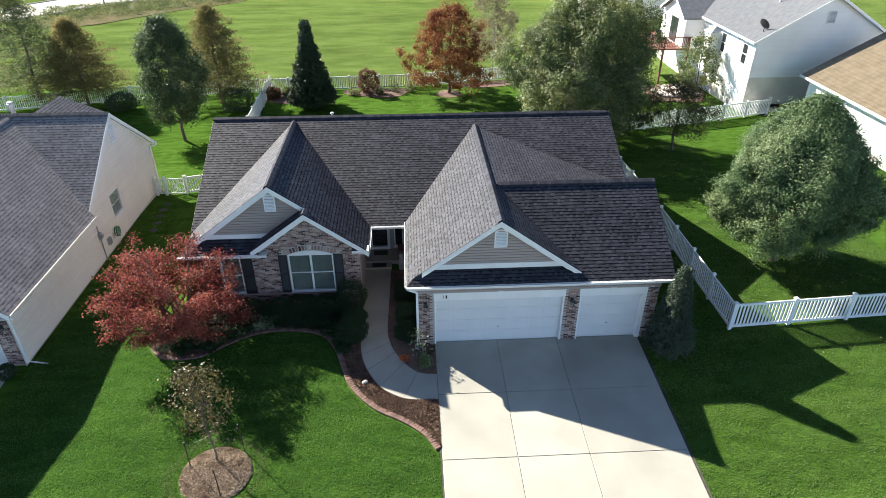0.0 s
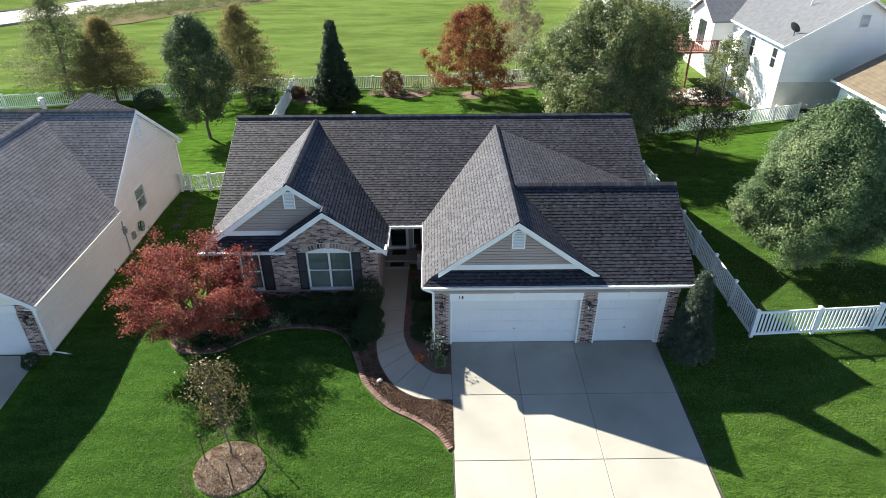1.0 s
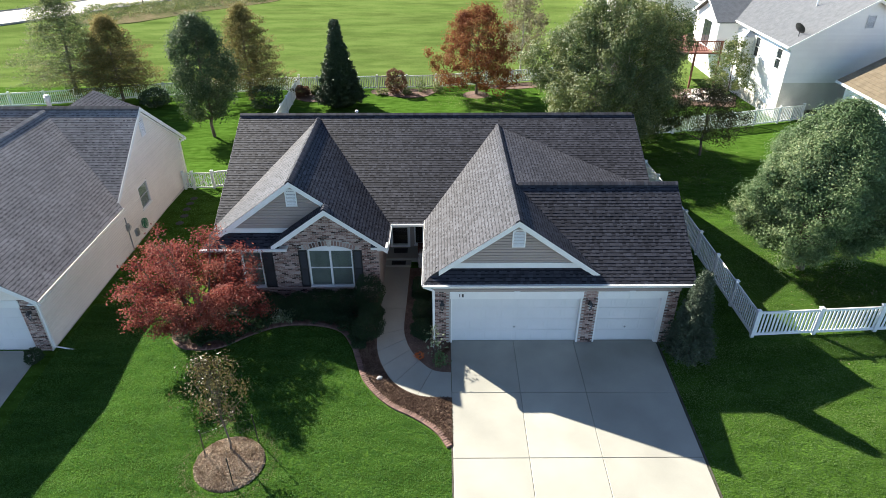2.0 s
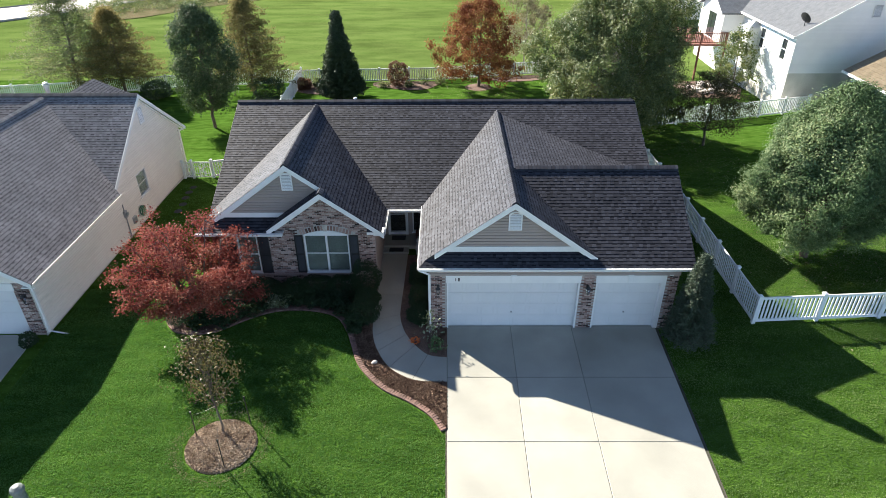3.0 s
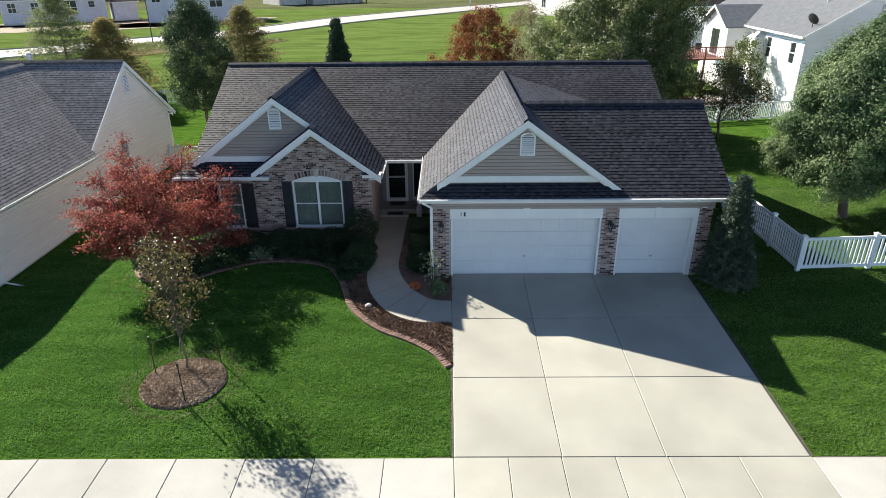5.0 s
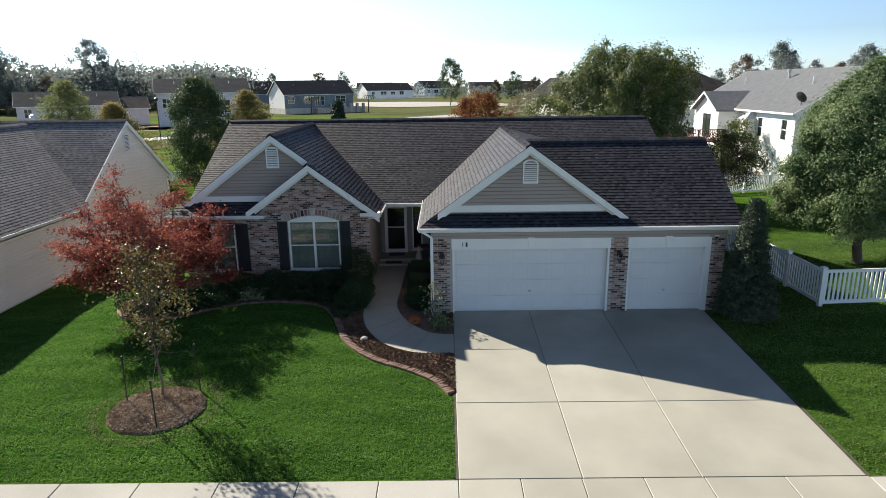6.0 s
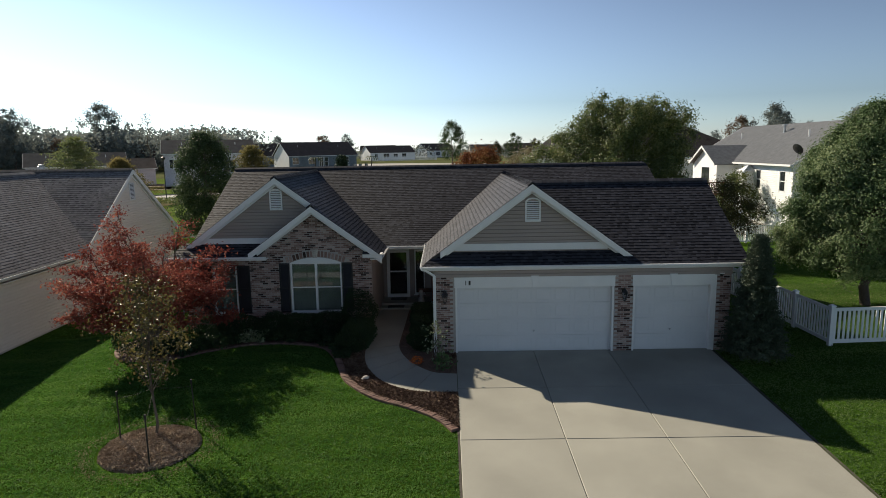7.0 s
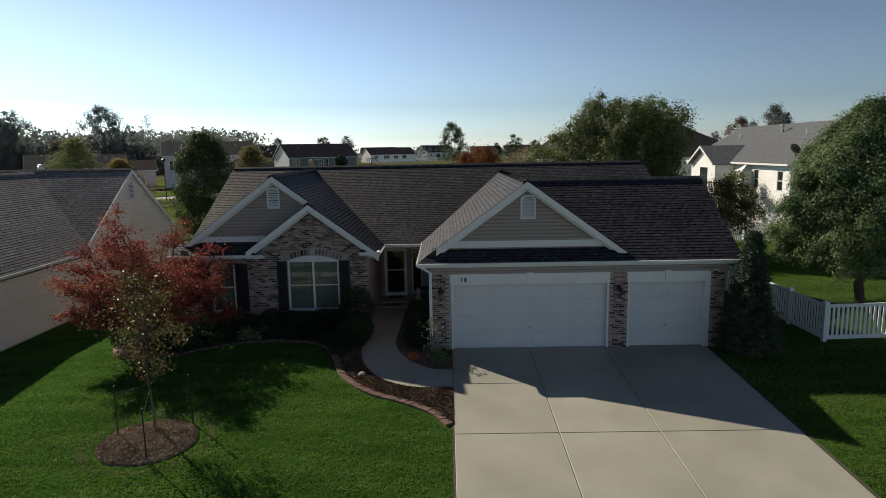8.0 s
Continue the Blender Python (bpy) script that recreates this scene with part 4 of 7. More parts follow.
def limb(bl, p, q, r0, r1, rng, n=6, bend=0.06, segs=4):
    p, q = Vector(p), Vector(q)
    d, pts = (q - p).length, []
    for i in range(segs + 1):
        o = Vector(rng.normal(size=3)) * d * bend if 0 < i < segs else Vector((0, 0, 0))
        pts.append(p.lerp(q, i / segs) + o)
    d = (q - p).normalized()
    u = d.cross(Vector((0.3, 1.0, 0.2))).normalized()
    w = d.cross(u)
    v = []
    for i, c in enumerate(pts):
        r = r0 + (r1 - r0) * i / segs
        v += [c + u * (r * math.cos(2 * math.pi * k / n)) + w * (r * math.sin(2 * math.pi * k / n)) for k in range(n)]
    bl.add(v, [(i * n + k, i * n + (k + 1) % n, (i + 1) * n + (k + 1) % n, (i + 1) * n + k) for i in range(segs) for k in range(n)])
    return pts


def broadleaf(name, label, base, height, profile, leaf_mat, bark, clumps=260, per=55, leaf=0.13, trunk=0.14, clear=0.2, seed=1, spread=0.32,
              shell=0.45, lean=(0, 0), stems=1, group="", lumps=0.22, squash=(1, 1), category="tree", flat=0.6):
    """A tree: profile(h) gives the crown's radius for h from 0 (crown foot) to 1 (top)."""
    rng = np.random.default_rng(seed)
    b = Vector(base)
    ob = thing(name, base, label, category, group)
    foot = height * clear
    wood, twigs, tips = Build(), Build(), []
    ph = rng.uniform(0, 6.28, 6)
    for s in range(stems):
        off = Vector((0, 0, 0)) if stems == 1 else Vector((rng.normal(), rng.normal(), 0)) * 0.16 * height * 0.5
        top = b + Vector((lean[0], lean[1], height * 0.88)) + off
        limb(wood, b + off * 0.12 - Vector((0, 0, 0.1)), top, trunk / math.sqrt(stems), trunk * 0.15, rng, 8, 0.012, 7)
        tips.append(top)
    pts = []
    for k in range(clumps):
        h = rng.beta(1.15, 1.1)
        ang = rng.uniform(0, 2 * math.pi)
        lump = 1 + lumps * (math.sin(2 * ang + ph[0] + 3 * h) * 0.5 + math.sin(5 * ang + ph[1] - 7 * h) * 0.5 + math.sin(9 * h + ph[2] + ang) * 0.4)
        rad = profile(h) * lump * (rng.uniform(shell ** 2, 1) ** 0.5)
        pts.append((b.x + lean[0] * h + rad * squash[0] * math.cos(ang), b.y + lean[1] * h + rad * squash[1] * math.sin(ang), b.z + foot + (height - foot) * h * (1 + 0.05 * lumps * rng.normal())))
    for k, p in enumerate(pts):
        if k % 3 == 0:
            hh = (p[2] - b.z) / height
            z = b.z + max(foot * 0.75, (p[2] - b.z) * 0.62 - 0.1 * height * rng.uniform(0, 1))
            f = (z - b.z) / (height * 0.88)
            st = tips[k % stems]
            root = b.lerp(st, min(f, 0.97))
            limb(twigs, root, p, max(0.008, trunk * 0.3 * (1.05 - hh)), 0.006, rng, 4, 0.05, 3)
    wood.under("trunk", bark, ob, smooth=True)
    twigs.under("branchwork", bark, ob, kind="stuff", smooth=True)
    off = rng.normal(size=(clumps * per, 3)) * spread * np.repeat(rng.uniform(0.55, 1.25, clumps), per)[:, None] * np.array([1, 1, 0.85])
    c = np.repeat(np.array(pts), per, 0) + off
    out = c - np.array([[b.x, b.y, b.z + foot + (height - foot) * 0.35]])
    out = off / (np.linalg.norm(off, axis=1)[:, None] + 1e-6) + 0.5 * out / (np.linalg.norm(out, axis=1)[:, None] + 1e-6) + np.array([[0, 0, 0.25]])
    put_under(new("crown", leaf_mesh("crown", leaf_mat, c, leaf, rng, flat, facing=out)), ob)["kind"] = "stuff"
    return ob


def spreading(name, label, base, leaf_mat, bark, seed, limbs=40, reach=2.35, top=4.75, leaf=0.052, per=76):
    """A vase-shaped small tree: limbs rise from a short trunk and carry flat sprays of leaves."""
    rng, spread = np.random.default_rng(seed), np.random.default_rng(seed + 1)
    b = Vector(base)
    ob = thing(name, base, label, "tree")
    wood, cs = Build(), []
    fork = b + Vector((0, 0, 0.55))
    limb(wood, b - Vector((0, 0, 0.1)), fork, 0.11, 0.09, rng, 8, 0.02, 3)
    for k in range(limbs):
        ang = 2 * math.pi * (k + rng.uniform(-0.3, 0.3)) / limbs
        out = reach * (rng.uniform(0.35, 1.0) if k % 2 else rng.uniform(0.75, 1.08))
        up = top - b.z - 0.15 - 2.0 * (out / reach) ** 1.9 + rng.uniform(-0.3, 0.12)
        if k % 3 == 0:
            out, up = reach * rng.uniform(0.55, 1.1), rng.uniform(1.5, 2.5)
        out *= 1 + 0.14 * max(0.0, math.sin(ang))
        up -= 0.7 * max(0.0, (math.cos(ang) - math.sin(ang)) / 1.414)  # lower on the side away from the house
        tip = b + Vector((math.cos(ang) * out, math.sin(ang) * out * 0.85, up))
        pts = limb(wood, fork, tip, 0.05, 0.01, rng, 5, 0.045, 5)
        for q in range(9):
            f = rng.uniform(0.42, 1.0)
            at = fork.lerp(tip, f) + Vector((0, 0, 0.12 * math.sin(f * 3)))
            a2 = ang + rng.normal() * 1.0
            ln = rng.uniform(0.3, 0.75) * (1.2 - 0.4 * f)
            end = at + Vector((math.cos(a2) * ln, math.sin(a2) * ln, rng.uniform(-0.05, 0.4)))
            wood.tube(at, end, 0.012, 0.004, 4, False)
            t = spread.uniform(0.1, 1.15, per)[:, None]
            p = np.array(at)[None] * (1 - t) + np.array(end)[None] * t + spread.normal(size=(per, 3)) * np.array([0.15, 0.15, 0.07])
            cs.append(p)
    wood.under("trunk", bark, ob, smooth=True)
    put_under(new("crown", leaf_mesh("crown", leaf_mat, np.concatenate(cs), leaf, rng, 0.45, 1.9)), ob)["kind"] = "stuff"
    return ob


def conifer(name, label, base, height, radius, leaf_mat, bark, levels=40, arms=9, per=46, leaf=0.09, trunk=0.1, clear=0.05, seed=1, droop=0.15,
            power=0.85, group="", ragged=0.18, thick=0.1, rise=0.0, long=2.6):
    """A conical tree of tiered boughs."""
    rng = np.random.default_rng(seed)
    b = Vector(base)
    ob = thing(name, base, label, "tree", group)
    wood = Build()
    limb(wood, b - Vector((0, 0, 0.1)), b + Vector((0, 0, height * 0.97)), trunk, 0.01, rng, 8, 0.006, 8)
    cs = []
    for i in range(levels):
        h = clear + (1 - clear) * (i + rng.uniform(-0.3, 0.3)) / levels
        h = min(max(h, clear), 0.99)
        R = radius * (1 - (h - clear) / (1 - clear)) ** power + 0.04
        n = max(4, int(arms * (0.45 + 0.55 * R / radius)))
        a0 = rng.uniform(0, 6.28)
        for k in range(n):
            ang = a0 + 2 * math.pi * k / n + rng.normal() * 0.2
            L = R * (1 + ragged * rng.normal())
            root = b + Vector((0, 0, height * h))
            tip = root + Vector((math.cos(ang) * L, math.sin(ang) * L, L * (rise - droop) + 0.06 * height * 0.3))
            wood.tube(root, tip, 0.018 * (1.1 - h) + 0.006, 0.004, 4, False)
            t = rng.uniform(0.22, 1.02, per) ** 0.8
            p = np.array(root)[None] + (np.array(tip) - np.array(root))[None] * t[:, None]
            p += rng.normal(size=(per, 3)) * (thick * (0.4 + 1.0 * (1 - t)) + 0.02)[:, None] * np.array([1.3, 1.3, 0.6])
            cs.append(p)
    wood.under("trunk", bark, ob)
    put_under(new("crown", leaf_mesh("crown", leaf_mat, np.concatenate(cs), leaf, rng, 0.4, long)), ob)["kind"] = "stuff"
    return ob


def shrub(name, label, base, rx, ry, h, leaf_mat, n=2600, leaf=0.05, seed=1, group="", rough=0.09, category="shrub", stems=7, low=0.0):
    rng = np.random.default_rng(seed)
    b = Vector(base)
    ob = thing(name, base, label, category, group)
    d = rng.normal(size=(n, 3))
    d /= np.linalg.norm(d, axis=1)[:, None]
    ph = rng.uniform(0, 6, 3)
    lump = 1 + rough * (np.sin(5 * d[:, 0] + ph[0]) + np.sin(6 * d[:, 1] + ph[1]) + np.sin(7 * d[:, 2] + ph[2]))
    r = lump * rng.uniform(0.5, 1, n) ** 0.35
    c = np.stack([b.x + d[:, 0] * r * rx, b.y + d[:, 1] * r * ry, b.z + low + (h - low) * (0.5 + 0.5 * d[:, 2] * r)], 1)
    c[:, 2] = np.maximum(c[:, 2], b.z + 0.02)
    wood = Build()
    for k in range(stems):
        q = c[rng.integers(n)]
        limb(wood, b - Vector((0, 0, 0.05)), q, 0.014, 0.005, rng, 4, 0.05, 2)
    wood.under("stem_tangle", M_BARK, ob, kind="stuff")
    put_under(new("foliage", leaf_mesh("foliage", leaf_mat, c, leaf, rng, 0.25)), ob)["kind"] = "stuff"
    return ob


L_PEAR = leafy("pear_leaves", (0.055, 0.1, 0.032), (0.115, 0.175, 0.068), (0.28, 0.335, 0.155), rough=0.5, through=0.28, spec=0.28)
L_BIRCH = leafy("birch_leaves", (0.065, 0.1, 0.028), (0.125, 0.16, 0.045), (0.28, 0.29, 0.1), rough=0.5, through=0.3)
L_DARK = leafy("dark_leaves", (0.025, 0.05, 0.025), (0.045, 0.075, 0.035), (0.08, 0.1, 0.045))
L_DUSK = leafy("dark_bronze_leaves", (0.04, 0.045, 0.022), (0.065, 0.066, 0.03), (0.12, 0.105, 0.05), rough=0.8, spec=0.2)
L_OVAL = leafy("oval_tree_leaves", (0.035, 0.065, 0.025), (0.065, 0.1, 0.04), (0.13, 0.16, 0.07), rough=0.5, spec=0.25)
L_CYPRESS = leafy("cypress_needles", (0.105, 0.105, 0.038), (0.175, 0.155, 0.058), (0.28, 0.225, 0.09), through=0.55, spec=0.2)
L_CYPGREEN = leafy("green_cypress_needles", (0.085, 0.12, 0.05), (0.15, 0.18, 0.07), (0.25, 0.255, 0.11), through=0.55)
L_ARBOR = leafy("arborvitae_sprays", (0.02, 0.04, 0.017), (0.034, 0.06, 0.024), (0.06, 0.09, 0.036), through=0.1)
L_SPRUCE = leafy("spruce_needles", (0.034, 0.056, 0.03), (0.06, 0.086, 0.05), (0.13, 0.16, 0.095), through=0.1)
L_MAPLE = leafy("autumn_maple_leaves", (0.14, 0.045, 0.022), (0.24, 0.09, 0.036), (0.3, 0.2, 0.07), rough=0.8, through=0.3, spec=0.2)
L_RED = leafy("red_maple_leaves", (0.14, 0.034, 0.03), (0.25, 0.065, 0.05), (0.4, 0.17, 0.11), through=0.4, spec=0.2)
L_SAP = leafy("bronze_leaves", (0.065, 0.048, 0.02), (0.11, 0.09, 0.03), (0.21, 0.18, 0.06), rough=0.4)
L_BOX = leafy("boxwood_leaves", (0.014, 0.036, 0.011), (0.024, 0.053, 0.016), (0.05, 0.084, 0.025))
L_PALE = leafy("variegated_leaves", (0.1, 0.13, 0.05), (0.22, 0.26, 0.14), (0.4, 0.42, 0.3))
L_RUST = leafy("rust_leaves", (0.1, 0.05, 0.035), (0.16, 0.085, 0.05), (0.2, 0.13, 0.06))
L_STRAW = leafy("straw_leaves", (0.16, 0.14, 0.07), (0.24, 0.2, 0.11), (0.34, 0.3, 0.2), through=0.4)
L_FLOWER = leafy("orange_flowers", (0.5, 0.1, 0.02), (0.6, 0.18, 0.03), (0.4, 0.05, 0.02))
# distance haze is put into these leaf colours as a paler, greyer tone
L_FARWOOD = leafy("hazed_far_leaves", (0.16, 0.19, 0.19), (0.2, 0.23, 0.22), (0.26, 0.26, 0.23), rough=1.0, through=0.4, spec=0.0)


def egg(r, low=0.35):
    return lambda h: r * (math.sin(math.pi * min(1, (h * (1 - low * 0.5) + low * 0.5))) ** 0.62 + 0.03)


broadleaf("pear_tree", "tall round-crowned green ornamental pear tree on the lawn", (16.25, 5.1, 0), 7.65, lambda h: 3.0 * (1 - 1.45 * max(0.0, h - 0.22) ** 1.9) * min(1, 0.8 + h), L_PEAR, M_BARK, 1200, 190, 0.057, 0.2, 0.2, 3, 0.19, 0.7, lumps=0.26, flat=0.7)
broadleaf("birch_tree", "wide many-stemmed birch tree with olive green leaves", (10.3, 20.8, gz(10.3, 20.8)), 9.4, lambda h: 4.2 * math.sin(math.pi * min(1, 0.26 + 0.66 * h)) ** 0.55, L_BIRCH, M_PALEBARK, 1000, 130, 0.085, 0.24, 0.1, 4, 0.27, 0.55, stems=4, lumps=0.36, lean=(0.6, 0), flat=0.7)
broadleaf("pale_tree", "thin pale-leaved tree at the edge of the field", (7.6, 43.0, gz(7.6, 43.0)), 7.2, egg(2.4, 0.4), L_STRAW, M_PALEBARK, 130, 60, 0.1, 0.1, 0.14, 17, 0.34, 0.25)
broadleaf("oval_tree", "dark green oval garden tree with a slim trunk", (-16.58, 23.7, gz(-16.58, 23.7)), 8.20, egg(1.95, 0.3), L_OVAL, M_BARK, 300, 100, 0.09, 0.12, 0.2, 5, 0.26, 0.5)
broadleaf("maple_tree", "autumn maple with rust red and orange leaves", (2.73, 33.94, gz(2.73, 33.94)), 7.25, egg(3.7, 0.55), L_MAPLE, M_BARK, 240, 80, 0.11, 0.15, 0.18, 6, 0.26, 0.4, lumps=0.42)
conifer("arborvitae", "dense dark green pyramidal arborvitae by the back fence", (-8.47, 30.78, gz(-8.47, 30.78)), 6.6, 1.85, L_ARBOR, M_BARK, 64, 18, 70, 0.085, 0.12, 0.0, 7, 0.0, 1.12, rise=0.3, ragged=0.1, thick=0.1)
conifer("cypress_tree", "tall feathery bald cypress turning bronze", (-31.42, 34.06, gz(-31.42, 34.06)), 8.6, 4.6, L_CYPGREEN, M_BARK, 30, 10, 105, 0.07, 0.16, 0.14, 8, -0.03, 0.75, long=2.4, group="bald cypresses by the back fence", ragged=0.22, thick=0.24)
conifer("cypress_tree", "bronze feathery bald cypress by the back fence", (-26.98, 32.6, gz(-26.98, 32.6)), 6.8, 3.6, L_CYPRESS, M_BARK, 29, 10, 105, 0.07, 0.13, 0.16, 9, -0.02, 0.75, long=2.4, group="bald cypresses by the back fence", ragged=0.2, thick=0.22)
conifer("cypress_tree", "bronze and olive feathery bald cypress by the back fence", (-16.1, 32.47, gz(-16.1, 32.47)), 7.6, 3.5, L_CYPRESS, M_BARK, 30, 10, 105, 0.07, 0.14, 0.16, 10, 0.0, 0.75, long=2.4, group="bald cypresses by the back fence", ragged=0.2, thick=0.22)
conifer("blue_spruce", "young blue spruce beside the garage", (8.95, -0.85, -0.05), 3.75, 0.86, L_SPRUCE, M_BARK, 38, 15, 90, 0.03, 0.07, 0.05, 11, 0.02, 0.85, ragged=0.1, thick=0.06, long=3.4)
spreading("red_maple", "spreading red-leaved Japanese maple in the flower bed", (-9.75, 0.55, 0.0), L_RED, M_BARK, 12)
broadleaf("sapling", "staked young tree with sparse bronze leaves", (-7.19, -5.15, -0.26), 3.75, lambda h: 0.78 * math.sin(math.pi * min(1, 0.15 + 0.8 * h)) ** 0.6, L_SAP, M_BARK, 95, 22, 0.055, 0.035, 0.38, 13, 0.16, 0.2, lumps=0.3)
broadleaf("small_tree", "small dark leaved ornamental tree on the side lawn", (16.62, 19.11, gz(16.62, 19.11)), 4.48, egg(2.5, 0.4), L_DUSK, M_BARK, 190, 60, 0.06, 0.09, 0.3, 14, 0.28, 0.3)
broadleaf("dogwood", "thin small tree with bronze leaves by the patio", (23.55, 32.23, gz(23.55, 32.23)), 4.85, egg(2.0, 0.4), L_BIRCH, M_BARK, 90, 34, 0.12, 0.07, 0.15, 15, 0.26, 0.3)
broadleaf("young_tree", "slim young garden tree with green leaves", (-11.67, 17.87, gz(-11.67, 17.87)), 2.64, egg(1.0, 0.4), L_BOX, M_BARK, 50, 40, 0.08, 0.04, 0.2, 16, 0.2, 0.3)

# beds by the house
BX = [("boxwood", (-3.35, 2.15, 0), 0.62, 0.55, 1.55, L_BOX), ("boxwood", (-4.25, 2.1, 0), 0.75, 0.62, 0.82, L_BOX), ("boxwood", (-5.4, 2.15, 0), 0.75, 0.6, 0.8, L_BOX),
      ("boxwood", (-6.3, 2.0, 0), 0.6, 0.5, 0.8, L_BOX), ("boxwood", (-7.5, 1.9, 0), 0.7, 0.55, 0.9, L_BOX), ("boxwood", (-8.6, 1.7, 0), 0.7, 0.6, 0.85, L_BOX),
      ("boxwood", (-10.4, 0.42, 0), 0.72, 0.66, 1.15, L_BOX), ("boxwood", (-3.25, 0.35, 0), 0.62, 0.62, 0.85, L_BOX), ("boxwood", (-3.2, 1.25, 0), 0.5, 0.5, 0.8, L_BOX),
      ("boxwood", (-1.05, 1.35, 0), 0.5, 0.55, 0.85, L_BOX), ("boxwood", (-1.15, 2.9, 0), 0.45, 0.6, 0.9, L_BOX), ("boxwood", (-1.08, 0.3, 0), 0.45, 0.45, 0.7, L_BOX)]
for i, (nm, at, rx, ry, hh, mt) in enumerate(BX):
    shrub(nm, "clipped rounded dark green boxwood in the bed", at, rx, ry, hh, mt, 6500, 0.032, 40 + i, "boxwoods in the beds")
LOW = [(-9.3, 0.3, 0.5, 0.4), (-8.7, 0.25, 0.5, 0.42), (-8.1, 0.75, 0.5, 0.4), (-9.0, 0.9, 0.55, 0.5), (-8.3, 1.25, 0.55, 0.5), (-7.5, 1.25, 0.5, 0.4), (-6.9, 1.45, 0.42, 0.36),
       (-6.2, 1.5, 0.42, 0.34), (-5.5, 1.5, 0.45, 0.34), (-4.9, 1.35, 0.45, 0.36), (-4.3, 1.2, 0.42, 0.36), (-3.9, 0.75, 0.4, 0.36), (-3.7, 0.25, 0.32, 0.3), (-4.5, 1.6, 0.5, 0.4),
       (-5.2, 1.75, 0.5, 0.38), (-5.9, 1.8, 0.45, 0.36), (-6.7, 1.85, 0.5, 0.42), (-7.7, 1.7, 0.55, 0.5), (-3.55, -0.3, 0.24, 0.24), (-9.7, 0.05, 0.4, 0.36), (-9.5, 1.3, 0.6, 0.55)]
for i, (x, y, r, hh) in enumerate(LOW):
    shrub("perennial", "low leafy perennial at the bed's edge", (x, y, 0), r, r * 0.85, hh, L_PALE if i == 6 else L_BOX, 900, 0.06, 70 + i, "low perennials in the bed", 0.25, "plant")
shrub("variegated_shrub", "loose shrub with pale variegated leaves by the garage corner", (-0.62, -0.72, -0.03), 0.42, 0.42, 1.2, L_PALE, 150, 0.065, 90, rough=0.32, stems=12)
shrub("variegated_shrub", "low leafy shrub with pale leaves by the driveway", (-0.4, -1.25, -0.06), 0.3, 0.34, 0.42, L_PEAR, 220, 0.06, 91, rough=0.2, stems=8)
shrub("orange_flowers", "clump of orange bedding flowers", (-1.2, -0.95, -0.05), 0.2, 0.16, 0.26, L_FLOWER, 90, 0.05, 92, category="flowers")
# behind the house
for i, (x, y, r, hh, mt) in enumerate(((-23.49, 30.66, 1.2, 1.5, L_DARK), (-14.22, 30.06, 1.25, 1.9, L_DARK), (-12.23, 33.69, 0.7, 0.9, L_RUST), (-10.98, 34.43, 0.6, 0.7, L_CYPGREEN))):
    shrub("garden_shrub", "rounded dark green shrub on the back lawn" if mt is L_DARK else "small autumn shrub in the back bed", (x, y, gz(x, y)), r, r, hh, mt, 1800, 0.1, 100 + i, "shrubs on the back lawn")
shrub("bronze_shrub", "upright vase-shaped bronze shrub by the back fence", (-4.2, 34.67, gz(-4.2, 34.67)), 0.9, 0.8, 2.1, L_RUST, 1600, 0.11, 110)
for i, (x, y, r, hh) in enumerate(((-1.97, 35.04, 0.5, 1.1), (-0.59, 35.04, 0.45, 0.9), (-5.47, 34.18, 0.5, 0.5), (-3.24, 34.18, 0.4, 0.4), (8.58, 36.89, 0.8, 1.3))):
    shrub("flower_bush", "thin leggy bush in the back bed", (x, y, gz(x, y)), r, r, hh, L_CYPGREEN, 260, 0.1, 120 + i, "bushes in the back bed", 0.3)
shrub("side_hedge", "dark low shrub by the side lawn", (15.08, 23.7, gz(15.08, 23.7)), 1.6, 0.8, 1.2, L_DARK, 1500, 0.1, 130)

for i, (x, y, hh) in enumerate(((8.3, 22.6, 2.7), (10.2, 23.2, 2.6))):
    conifer("young_arborvitae", "small dark green columnar arborvitae behind the house", (x, y, gz(x, y)), hh, 0.42, L_ARBOR, M_BARK, 34, 10, 40, 0.06, 0.05, 0.0, 150 + i, 0.0, 0.6, "young arborvitaes on the back lawn", 0.1, 0.07, 0.4)

